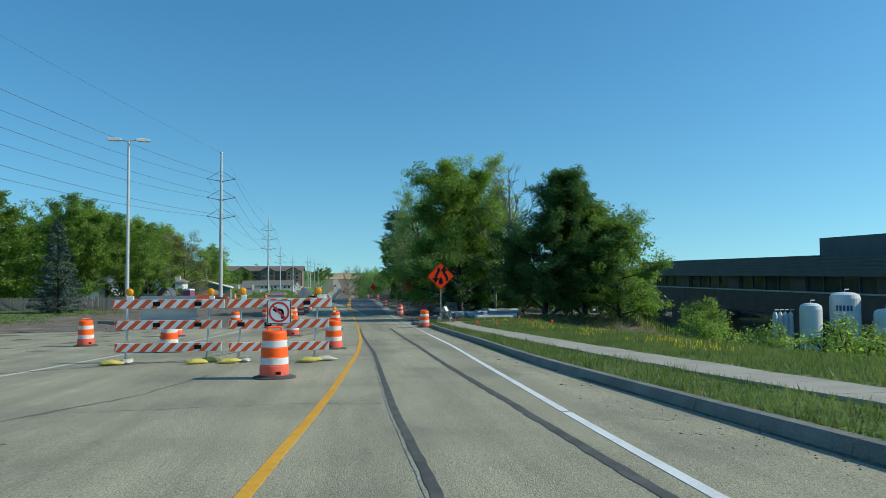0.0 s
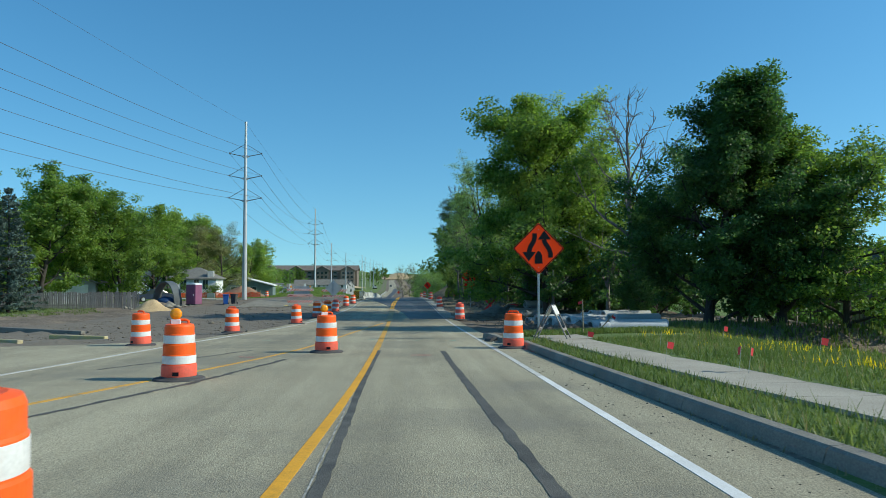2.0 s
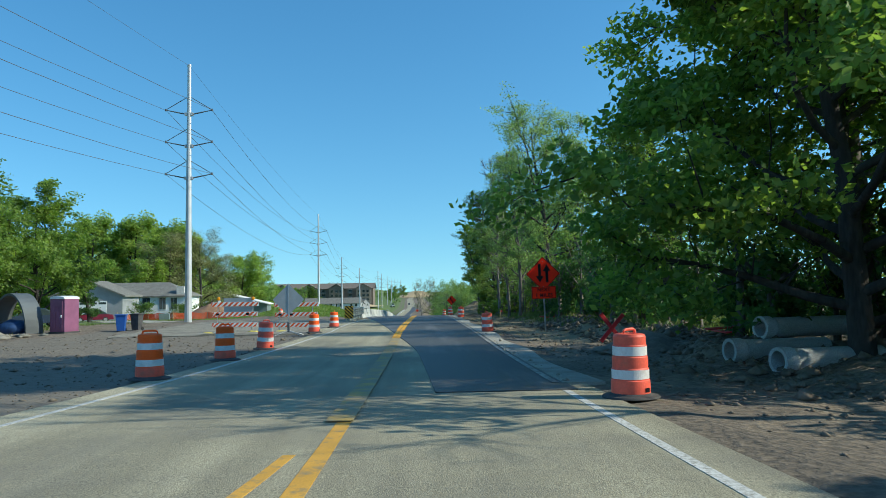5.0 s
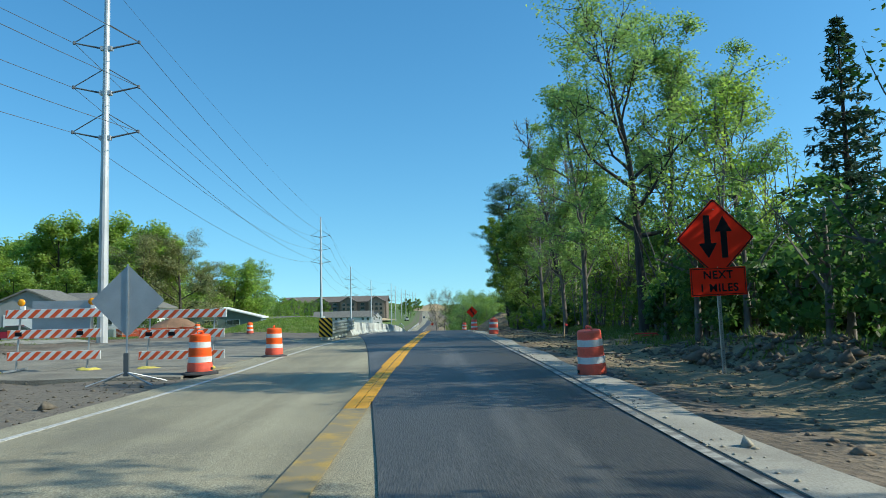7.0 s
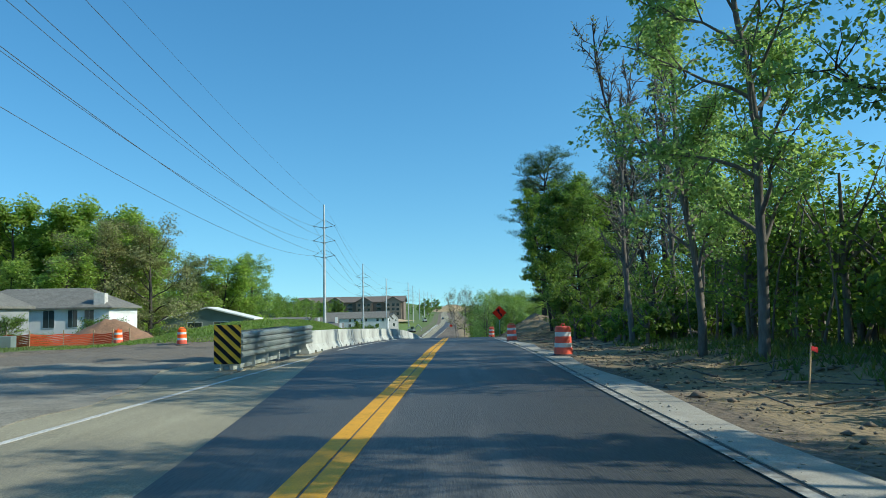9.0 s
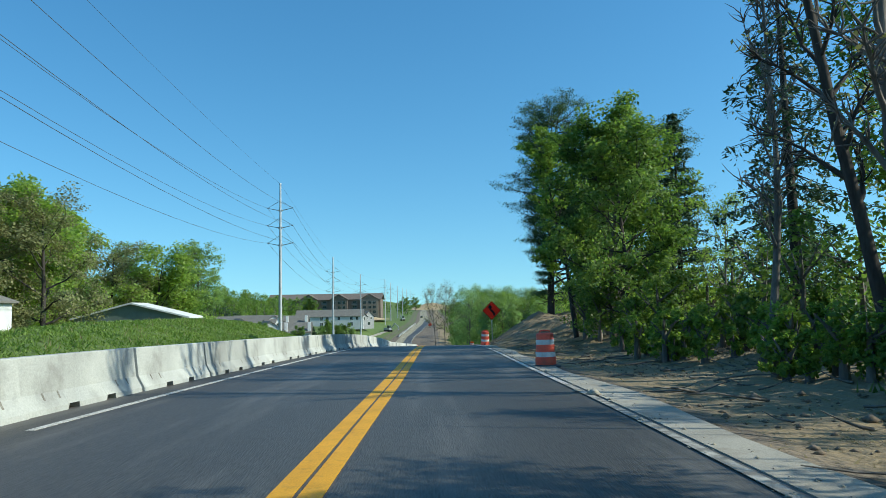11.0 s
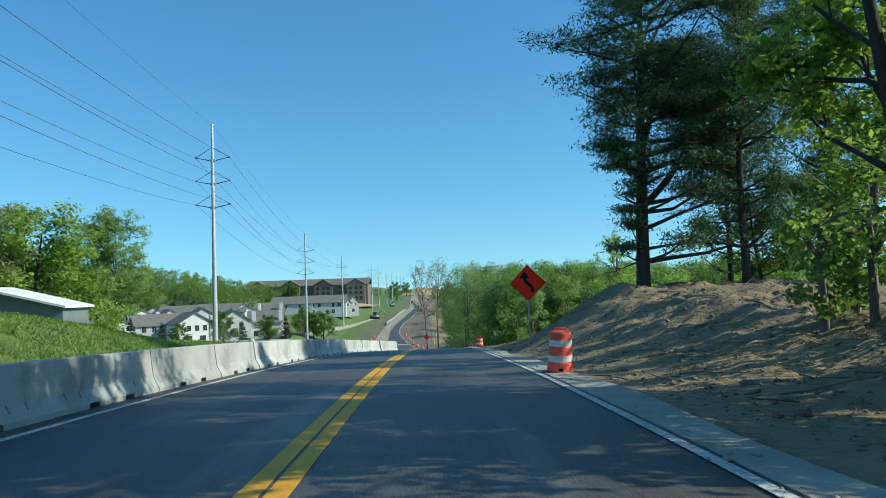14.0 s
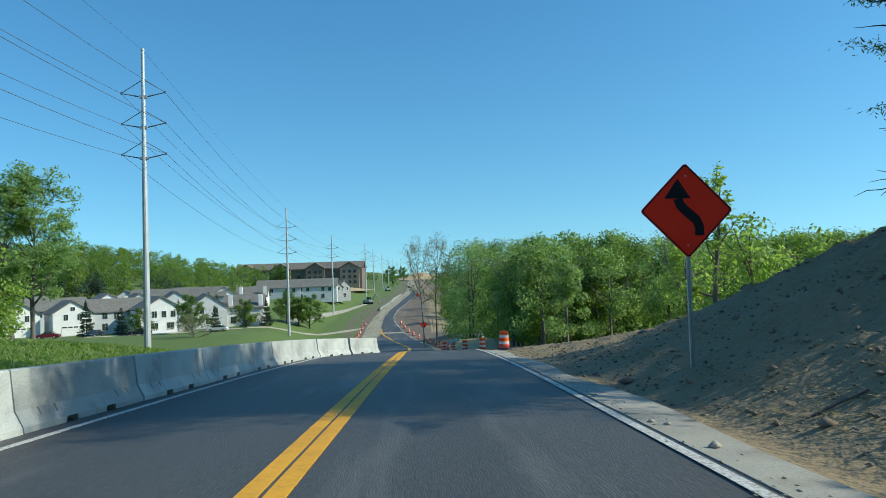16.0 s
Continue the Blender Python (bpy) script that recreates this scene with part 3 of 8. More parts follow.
# ---- traffic drums ----
def make_drum(m, material=None, light=False, label="orange traffic drum with white reflective bands and black rubber base"):
    material = material or M["drum_orange"]
    d = thing("traffic_drum", label, "traffic drum", m, group="traffic drums along the road")
    bm = bmesh.new()
    lathe(bm, [(0.255, 0.255), (0.272, 0.275), (0.272, 0.43), (0.262, 0.445), (0.262, 0.6), (0.25, 0.615), (0.25, 0.77), (0.24, 0.785), (0.24, 0.9), (0.225, 0.935), (0.17, 0.95), (0.12, 0.935)], 48)
    part("body", bm, material, d, smooth=False)
    bm = bmesh.new()
    lathe(bm, [(0.25, 0.03), (0.285, 0.04), (0.289, 0.15), (0.285, 0.26), (0.27, 0.272)], 48)
    skirt = part("skirt", bm, M["drum_pink"], d, "faded pink-red lower section")
    bm = bmesh.new()
    box(bm, -0.05, 0.05, -0.2935, -0.286, 0.1, 0.16)
    part("sticker", bm, M["sign_black"], skirt, "small dark sticker")
    for r, a, b in ((0.2745, 0.285, 0.422), (0.2525, 0.625, 0.762)):
        bm = bmesh.new()
        lathe(bm, [(r - 0.004, a), (r, a + 0.003), (r, b - 0.003), (r - 0.004, b)], 48, cap=False)
        part("reflective_band", bm, M["drum_white"], d, "white reflective band")
    bm = bmesh.new()
    lathe(bm, [(0.41, 0.0), (0.43, 0.012), (0.41, 0.035), (0.33, 0.05), (0.292, 0.075), (0.288, 0.03)], 48)
    part("rubber_base", bm, M["rubber"], d, "black rubber ring base")
    bm = bmesh.new()
    tube(bm, [(-0.15, 0, 0.93), (-0.14, 0, 0.99), (-0.1, 0, 1.01), (0.1, 0, 1.01), (0.14, 0, 0.99), (0.15, 0, 0.93)], 0.022, 8)
    part("handle", bm, material, d)
    if light:
        bm = bmesh.new()
        box(bm, -0.14, 0.02, -0.035, 0.035, 0.93, 1.02)
        lo = part("warning_light", bevelled(bm, 0.01), M["sign_white"], d, "white battery case of a warning light")
        bm = bmesh.new()
        lathe(bm, [(0.03, -0.04), (0.09, -0.035), (0.1, 0.0), (0.09, 0.035), (0.03, 0.04)], 20, m=pose(-0.06, 0, 1.11, 90, 0, 0))
        part("amber_lens", bm, M["amber"], lo, "round amber lens", smooth=True)
    return d


drum_a = make_drum(pose(-1.27, 15.0, road_z(0, 15.0), 0, 0, 20))
drum_b = make_drum(pose(-0.17, 40.1, road_z(0, 40.1), 0, 0, 15), light=True, label="orange and white traffic drum with amber warning light")
drum_c = make_drum(pose(5.3, 63.9, road_z(0, 63.9), 0, 0, 40), material=M["drum_pink"], label="faded red and white traffic drum beside the dirt shoulder")
for x, y, src, tilt in ((-9.2, 28.6, drum_a, 0), (-5.3, 24.2, drum_a, 0), (-0.17, 24.4, drum_a, 1), (-2.07, 34.0, drum_b, 0), (-7.4, 35.2, drum_a, 0), (-5.85, 43.3, drum_a, 1), (-4.85, 50.7, drum_a, 0),
                        (-3.5, 59.4, drum_a, -1), (-3.45, 68.6, drum_a, 0), (-3.25, 73.9, drum_a, 1), (-3.12, 78.75, drum_c, 2), (-3.13, 91.2, drum_a, 0), (-2.88, 98.3, drum_a, 0),
                        (4.78, 41.15, drum_a, 0), (5.6, 88.5, drum_c, 4), (6.1, 117.5, drum_c, 1), (6.06, 136.2, drum_c, 1), (6.48, 164.2, drum_c, 3), (-19.5, 143.0, drum_a, 0), (-13.25, 137.5, drum_a, 0), (8.2, 209, drum_a, 0)):
    copy_thing(src, pose(x, y, (road_z(x, y) if y < 42 else max(road_z(x, y), gz(x, y))) - 0.005 * abs(tilt), tilt, tilt * 0.7, rng.uniform(0, 360)))


# ---- signs ----
def rounded_diamond(half, r=0.06, seg=5):
    pts = []
    for k in range(4):
        a0 = math.pi / 2 * k
        c = Vector((math.cos(a0), math.sin(a0))) * (half - r * 1.4142)
        for i in range(seg + 1):
            a = a0 - math.pi / 4 + math.pi / 2 * i / seg
            pts.append((c.x + r * math.cos(a), c.y + r * math.sin(a)))
    return pts[::-1]


def u_post(d, height, name="post"):
    bm = bmesh.new()
    for x0, x1, y0, y1 in ((-0.035, 0.035, 0.004, 0.014), (-0.035, -0.025, 0.014, 0.05), (0.025, 0.035, 0.014, 0.05)):
        box(bm, x0, x1, y0 + 0.004, y1 + 0.004, -0.3, height)
    p = part(name, bm, M["steel"], d, "perforated galvanised steel post")
    bm = bmesh.new()
    box(bm, -0.006, 0.006, 0.004, 0.0085, 0.02, 0.032)
    hole = part("post_hole", bm, M["sign_black"], p)
    for k in range(1, int(height / 0.05)):
        new("post_hole", hole.data).parent = p
        p.children[-1].location = (0, 0, k * 0.05)
    return p


def plate(d, zc, half, material, back=0.0):
    bm = bmesh.new()
    slab(bm, [(x, z + zc) for x, z in rounded_diamond(half)], 0.006, pose(0, -0.004, 0))
    p = part("sign_plate", bm, material, d)
    bm = bmesh.new()
    o, i = rounded_diamond(half - 0.014, 0.058), rounded_diamond(half - 0.048, 0.046)
    vo = [bm.verts.new((x, -0.0085, z + zc)) for x, z in o]
    vi = [bm.verts.new((x, -0.0085, z + zc)) for x, z in i]
    n = len(vo)
    for k in range(n):
        bm.faces.new((vo[k], vo[(k + 1) % n], vi[(k + 1) % n], vi[k]))
    part("border", bm, M["sign_black"], p, "black border line")
    for dz in (0.62, -0.62):
        bm = bmesh.new()
        lathe(bm, [(0.014, 0), (0.014, 0.006), (0.008, 0.01)], 8, m=pose(0, -0.005, zc + dz * half / 0.86, 90, 0, 0))
        part("bolt", bm, M["steel"], p)
    return p


def shape(parent, polys, zc, material, name, s=1.0, y=-0.0085):
    bm = bmesh.new()
    for poly in polys:
        f = bm.faces.new([bm.verts.new((x * s, y, z * s + zc)) for x, z in poly])
        f.normal_update()
        if f.normal.y > 0:
            f.normal_flip()
    bmesh.ops.triangulate(bm, faces=bm.faces[:])
    return part(name, bm, material, parent)


def band(pts, w):
    """Outline of a bar of width w along points in the sign's plane."""
    P = [Vector(p) for p in pts]
    L, R = [], []
    for i, p in enumerate(P):
        t = (P[min(i + 1, len(P) - 1)] - P[max(i - 1, 0)]).normalized()
        nrm = Vector((-t.y, t.x)) * w / 2
        L.append(tuple(p + nrm))
        R.append(tuple(p - nrm))
    quads = [(L[i], L[i + 1], R[i + 1], R[i]) for i in range(len(P) - 1)]
    return quads


def s_curve(x0, z0, x1, z1, n=10):
    return [(x0 + (x1 - x0) * float(smooth01(i / n)), z0 + (z1 - z0) * i / n) for i in range(n + 1)]


def sign_divided(m):
    d = thing("road_sign", "orange diamond divided-traffic warning sign on a steel post", "road sign", m, group="orange warning signs")
    zc, half = 3.1, 0.86
    u_post(d, 3.6)
    p = plate(d, zc, half, M["sign_orange"])
    k = half / 0.86
    # lane going down on the left, lane going up on the right, median nose between
    shape(p, band([(-0.13, 0.5), (-0.13, 0.36), (-0.17, 0.22), (-0.26, 0.08), (-0.31, -0.05), (-0.31, -0.12)], 0.15) + [[(-0.54, -0.12), (-0.1, -0.12), (-0.33, -0.42)]], zc, M["sign_black"], "symbol", k)
    shape(p, band([(0.4, -0.3), (0.4, -0.16), (0.35, -0.02), (0.26, 0.12), (0.2, 0.22), (0.19, 0.3)], 0.15) + [[(-0.02, 0.3), (0.42, 0.3), (0.19, 0.6)]], zc, M["sign_black"], "symbol", k)
    nose = [(-0.13, -0.5), (0.13, -0.5), (0.12, -0.25), (0.06, -0.12), (0, -0.08), (-0.06, -0.12), (-0.12, -0.25)]
    shape(p, [nose], zc, M["sign_black"], "symbol", k)
    return d


def text_plate(d, zc, w, h, lines, size, material):
    bm = bmesh.new()
    box(bm, -w / 2, w / 2, -0.012, -0.006, zc - h / 2, zc + h / 2)
    p = part("sign_panel", bm, material, d, "orange panel with black lettering")
    bm = bmesh.new()
    for x0, x1, z0, z1 in ((-w / 2 + 0.02, w / 2 - 0.02, h / 2 - 0.035, h / 2 - 0.02), (-w / 2 + 0.02, w / 2 - 0.02, -h / 2 + 0.02, -h / 2 + 0.035), (-w / 2 + 0.02, -w / 2 + 0.035, -h / 2 + 0.035, h / 2 - 0.035), (w / 2 - 0.035, w / 2 - 0.02, -h / 2 + 0.035, h / 2 - 0.035)):
        box(bm, x0, x1, -0.0145, -0.012, zc + z0, zc + z1)
    part("border", bm, M["sign_black"], p)
    for txt, tz in lines:
        cu = bpy.data.curves.new("lettering", "FONT")
        cu.body, cu.size, cu.align_x, cu.align_y, cu.extrude, cu.offset = txt, size, "CENTER", "CENTER", 0.001, 0.006
        cu.space_character = 1.12
        ob = new("lettering", cu)
        dg = bpy.context.evaluated_depsgraph_get()
        me = bpy.data.meshes.new_from_object(ob.evaluated_get(dg))
        bpy.data.objects.remove(ob)
        me.transform(pose(0, -0.0135, zc + tz, 90, 0, 0))
        me.materials.clear()
        part("lettering", me, M["sign_black"], p)


def sign_two_way(m):
    d = thing("road_sign", "orange diamond two-way traffic sign with lettered panel below", "road sign", m, group="orange warning signs")
    zc = 2.85
    u_post(d, 3.3)
    p = plate(d, zc, 0.86, M["sign_red"])
    shape(p, band([(-0.17, 0.5), (-0.17, -0.1)], 0.14) + [[(-0.37, -0.1), (0.03, -0.1), (-0.17, -0.42)]], zc, M["sign_black"], "symbol")
    shape(p, band([(0.19, -0.42), (0.19, 0.14)], 0.14) + [[(0.0, 0.14), (0.38, 0.14), (0.19, 0.48)]], zc, M["sign_black"], "symbol")
    text_plate(d, 1.93, 1.22, 0.6, [("NEXT", 0.135), ("1 MILES", -0.14)], 0.235, M["sign_red"])
    return d


def sign_reverse_curve(m, post=2.6):
    d = thing("road_sign", "red-orange diamond reverse-curve sign on a steel post", "road sign", m, group="orange warning signs")
    zc = 2.2 + 0.86
    u_post(d, zc + 0.4)
    p = plate(d, zc, 0.86, M["sign_red"])
    shape(p, band([(0.22, -0.45), (0.22, -0.3), (0.17, -0.17), (0.0, -0.02), (-0.12, 0.1), (-0.155, 0.22)], 0.175) + [[(-0.41, 0.22), (0.08, 0.22), (-0.15, 0.58)]], zc, M["sign_black"], "symbol")
    return d


sign_divided(pose(6.3, 45.3, -1.66, 0, 0, 0))
sign_two_way(pose(8.52, 89.05, gz(8.52, 89.05), 0, -1.5, 3))
sign_reverse_curve(pose(8.52, 182.45, -1.77 - 3.06, 0, 0, 3))


# ---- concrete barriers ----
def make_barrier(m, length=4.085):
    d = thing("barrier", "grey-white precast concrete safety barrier segment", "barrier", m, group="barriers along the road")
    prof = [(-0.30, 0.0), (-0.29, 0.08), (-0.17, 0.3), (-0.1, 0.83), (-0.085, 0.85), (0.085, 0.85), (0.1, 0.83), (0.17, 0.3), (0.29, 0.08), (0.30, 0.0)]
    bm = bmesh.new()
    ys = [0.02, 1.15, 1.18, 1.5, 1.53, 2.5, 2.53, 2.85, 2.88, length - 0.02]
    notch = {2, 3, 6, 7}
    rows = []
    for i, y in enumerate(ys):
        row = []
        for x, z in prof:
            if i in notch and z <= 0.08:
                z = 0.09 if z == 0.0 else 0.1
            row.append(bm.verts.new((x, y, z)))
        rows.append(row)
    for a, b in zip(rows, rows[1:]):
        for k in range(len(a)):
            bm.faces.new((a[k], b[k], b[(k + 1) % len(a)], a[(k + 1) % len(a)]))
    bm.faces.new(rows[0])
    bm.faces.new(rows[-1][::-1])
    part("body", bm, M["barrier"], d)
    # solid wedges of darker concrete put the anchor pockets' shade into colour
    for yy in (0.55, 1.0, length - 1.0, length - 0.55):
        bm = bmesh.new()
        slab(bm, [(0.0, 0.0), (0.1, 0.0), (0.0, 0.2)], 0.05, pose(0.175, yy, 0.1))
        part("anchor_recess", bm, M["kerb"], d, "darker wedge for the shade in an anchor pocket")
    bm = bmesh.new()
    tube(bm, [(0, -0.0, 0.15), (0, 0.0, 0.8)], 0.02, 6)
    part("joint_pin", bm, M["steel"], d, "steel joint pin")
    return d


bar_line = along([(100, -3.2), (118, -3.1), (126, -3.12), (132, -3.02), (140, -2.9), (150, -2.6), (160, -2.3), (170, -2.0), (190, -1.75), (200, -1.75), (205, -1.3), (209, 0.1), (213, 1.6), (222, 2.0)])
first_bar = None
yb = 122.1
while yb < 210:
    x0, x1 = float(bar_line(yb)), float(bar_line(yb + 4.085))
    z0, z1 = road_z(0, yb) + 0.02, road_z(0, yb + 4.085) + 0.02
    m = pose(x0 + rng.uniform(-0.03, 0.03), yb, z0, math.degrees(math.atan2(z1 - z0, 4.085)), 0, -math.degrees(math.atan2(x1 - x0, 4.085)) + rng.uniform(-0.5, 0.5))
    if first_bar is None:
        first_bar = make_barrier(m)
    else:
        copy_thing(first_bar, m)
    yb += 4.1


# ---- transmission line ----
def make_pole(m, h, base=0.34, lab="tall grey tapered steel power pole with three crossarm tiers"):
    d = thing("power_pole", lab, "power pole", m, group="power line poles")
    bm = bmesh.new()
    lathe(bm, [(base, -1.0), (base, 0), (base * 0.48, h)], 12)
    part("mast", bm, M["pole_steel"], d)
    for zt in (h - 4.5, h - 7.5, h - 10.5):
        for s in (-1, 1):
            bm = bmesh.new()
            tube(bm, [(s * 0.2, 0, zt - 0.1), (s * 2.1, 0, zt + 0.3)], 0.07, 6, 0.045)
            a = part("crossarm", bm, M["insulator"], d, "dark braced post insulator arm")
            bm = bmesh.new()
            tube(bm, [(s * 0.2, 0, zt + 1.5), (s * 2.1, 0, zt + 0.34)], 0.035, 6)
            part("brace", bm, M["insulator"], a)
            bm = bmesh.new()
            lathe(bm, [(0.05, -0.12), (0.09, -0.1), (0.09, 0.1), (0.05, 0.12)], 8, m=pose(s * 2.12, 0, zt + 0.32))
            part("clamp", bm, M["insulator"], a)
        bm = bmesh.new()
        box(bm, -0.38, 0.38, -0.16, 0.16, zt - 0.22, zt + 0.05)
        part("bracket", bm, M["pole_steel"], d)
    bm = bmesh.new()
    lathe(bm, [(base * 0.5, h - 0.1), (base * 0.58, h), (base * 0.5, h + 0.12)], 12)
    part("cap", bm, M["pole_steel"], d)
    return d


POLES = [(-38.0, 3, 24.0), (-18.7, 121.2, 23.7), (-22.4, 240.9, 28.3), (-26.2, 339, 29.2), (-25.6, 422, 26.6), (-21.6, 526, 25.6), (-23.5, 620, 26), (-23, 720, 26), (-22.5, 820, 26), (-22, 930, 26), (-21, 1050, 26), (-20, 1180, 26)]
tops = []
for x, y, h in POLES:
    z = -2.57 if y == 121.2 else (-8.2 if y == 240.9 else gz(x, y))
    make_pole(pose(x, y, z, 0, 0, rng.uniform(-2, 2)), h)
    tops.append((x, y, z + h))
WIRE_TIERS = [(0, 0.0), (-2.12, -4.2), (2.12, -4.2), (-2.12, -7.2), (2.12, -7.2), (-2.12, -10.2), (2.12, -10.2)]
for (xa, ya, za), (xb, yb2, zb) in zip(tops[:8], tops[1:9]):
    for dx, dz in WIRE_TIERS:
        sag = 1.0 if dz == 0 else 2.2
        sag *= ((yb2 - ya) / 118) ** 2
        bm = bmesh.new()
        tube(bm, [(xa + dx + (xb - xa) * k / 14, ya + (yb2 - ya) * k / 14, za + dz + (zb - za) * k / 14 - sag * 4 * (k / 14) * (1 - k / 14)) for k in range(15)], 0.012 if dz == 0 else 0.02, 5)
        tagged(part("power_line", bm, M["wire"], None), "thin dark overhead power line sagging between poles", "power line", group="overhead lines")


# ---- trees ----
def unit(v):
    return v / np.maximum(np.linalg.norm(v, axis=-1, keepdims=True), 1e-9)


def tubes_mesh(name, segs, sides=5):
    """One mesh of tapered round segments: rows of (start, end, radius at start, radius at end)."""
    P0, P1 = np.array([s[0] for s in segs]), np.array([s[1] for s in segs])
    R0, R1 = np.array([s[2] for s in segs]), np.array([s[3] for s in segs])
    d = unit(P1 - P0)
    ref = np.where(np.abs(d[:, 2:3]) < 0.9, np.array([[0, 0, 1.0]]), np.array([[1.0, 0, 0]]))
    u = unit(np.cross(d, ref))
    w = np.cross(d, u)
    ang = np.arange(sides) * 2 * np.pi / sides
    ring = np.cos(ang)[None, :, None] * u[:, None] + np.sin(ang)[None, :, None] * w[:, None]
    V = np.concatenate([P0[:, None] + ring * R0[:, None, None], P1[:, None] + ring * R1[:, None, None]], 1).reshape(-1, 3)
    base = (np.arange(len(segs)) * 2 * sides)[:, None]
    k = np.arange(sides)
    F = np.stack([base + k, base + (k + 1) % sides, base + sides + (k + 1) % sides, base + sides + k], -1).reshape(-1, 4)
    return fast_mesh(name, V, F, smooth=True)


def leaves_mesh(name, pos, size, r, up=0.35, out=None, aspect=0.62):
    """Leaf blades as small four-cornered quads turned at random, a little towards the light."""
    n = len(pos)
    nrm = r.standard_normal((n, 3))
    nrm[:, 2] += up * 2
    if out is not None:
        nrm += out * 1.2
    nrm = unit(nrm)
    t = unit(np.cross(nrm, r.standard_normal((n, 3))))
    b = np.cross(nrm, t)
    s = (size * r.uniform(0.6, 1.35, n))[:, None]
    V = np.stack([pos - t * s * 0.5, pos + b * s * aspect * 0.5, pos + t * s * 0.5 + nrm * s * 0.08, pos - b * s * aspect * 0.5], 1).reshape(-1, 3)
    F = np.arange(4 * n).reshape(n, 4)
    return fast_mesh(name, V, F)


def branch_path(segs, r, p, d, length, r0, r1, n, wob, lift=0.0):
    """Adds a crooked branch and gives its points."""
    pts = [p]
    for i in range(n):
        d = unit(d + r.standard_normal(3) * wob + np.array([0, 0, lift]))
        q = p + d * length / n
        segs.append((p, q, r0 + (r1 - r0) * i / n, r0 + (r1 - r0) * (i + 1) / n))
        p = q
        pts.append(p)
    return pts, d


def grow_broadleaf(seed, H, R, clear=0.2, leaves=14000, size=0.2, limbs=13, clump=0.75, top=0.9, spread_up=0.55, lean=0.0, twigs=7, trunk_r=None):
    r = np.random.default_rng(seed)
    segs, tips = [], []
    tr = trunk_r or H * 0.018 + 0.04
    trunk, _ = branch_path(segs, r, np.zeros(3) - [0, 0, 0.3], unit(np.array([lean, 0.02, 1.0])), H * top, tr, tr * 0.18, 9, 0.05)
    tips.append(trunk[-1])
    for i in range(limbs):
        f = clear + (0.97 - clear) * (i + r.uniform(0, 0.9)) / limbs
        k = min(int(f * 9), 8)
        p = trunk[k] + (trunk[k + 1] - trunk[k]) * (f * 9 - k)
        a = 2.4 * i + r.uniform(-0.5, 0.5)
        g = (f - clear) / (1 - clear)
        reach = R * (0.55 + 0.75 * math.sin(math.pi * min(1, 0.25 + 0.72 * g))) * r.uniform(0.72, 1.12) * 0.85
        d = np.array([math.cos(a), math.sin(a), spread_up * (0.5 + g)])
        pts, dd = branch_path(segs, r, p, unit(d), reach, tr * 0.42 * (1.15 - g), 0.015, 5, 0.16, 0.05)
        tips += pts[3:]
        for j in range(twigs):
            q = pts[r.integers(2, 6)]
            d2 = unit(dd + r.standard_normal(3) * 0.8 + [0, 0, 0.25])
            pt2, _ = branch_path(segs, r, q, d2, reach * r.uniform(0.25, 0.5), 0.025, 0.006, 3, 0.25, 0.05)
            tips += pt2[2:]
    tips = np.array(tips)
    c = tips[r.integers(0, len(tips), leaves)]
    # leaves sit in flat sprays round the twig ends
    off = unit(r.standard_normal((leaves, 3))) * (r.uniform(0, 1, leaves) ** 0.45)[:, None] * (clump * R / 5.0 * 1.25) * np.array([1, 1, 0.5])
    pos = c + off
    mid = np.array([0, 0, H * 0.55])
    me_l = leaves_mesh("crown", pos, size, r, up=0.7, out=unit(pos - mid) * 0.6)
    return tubes_mesh("trunk", segs), me_l


def grow_spruce(seed, H, R, clear=0.06, rows=30, size=0.3, droop=0.25, density=1.0):
    r = np.random.default_rng(seed)
    segs, pos, out = [], [], []
    tr = H * 0.014 + 0.03
    trunk, _ = branch_path(segs, r, np.array([0, 0, -0.3]), np.array([0, 0, 1.0]), H, tr, 0.012, 10, 0.012)
    for i in range(rows):
        f = clear + (0.985 - clear) * (i + r.uniform(-0.3, 0.3)) / rows
        z = H * f
        reach = R * (1 - f) ** 0.85 * r.uniform(0.75, 1.1) + 0.12
        nb = 7 if f < 0.7 else 5
        for j in range(nb):
            a = j * 2 * math.pi / nb + i * 0.9 + r.uniform(-0.25, 0.25)
            L = reach * r.uniform(0.7, 1.12)
            d = np.array([math.cos(a), math.sin(a), 0.25 - droop * (1.3 - f)])
            pts, _ = branch_path(segs, r, np.array([0, 0, z]) + trunk[min(9, int(f * 10))] * [1, 1, 0], unit(d), L, 0.012 + 0.008 * L, 0.004, 4, 0.07, 0.02)
            m = int((14 + 26 * L) * density)
            t = r.uniform(0.15, 1.02, m) ** 0.7 * 4
            k = np.minimum(t.astype(int), 3)
            P = np.array(pts)
            q = P[k] + (P[k + 1] - P[k]) * (t - k)[:, None]
            w = (1.05 - t / 5.0) * 0.17 * L + 0.05
            side = np.array([-math.sin(a), math.cos(a), 0])
            q = q + side * (r.uniform(-1, 1, m) * w)[:, None] + np.array([0, 0, -1]) * (np.abs(r.standard_normal(m)) * (0.05 + droop * 0.35))[:, None]
            pos.append(q)
            out.append(np.tile([math.cos(a) * 0.3, math.sin(a) * 0.3, 0.5], (m, 1)))
    pos, out = np.concatenate(pos), np.concatenate(out)
    return tubes_mesh("trunk", segs), leaves_mesh("crown", pos, size, r, up=0.5, out=out, aspect=0.34)


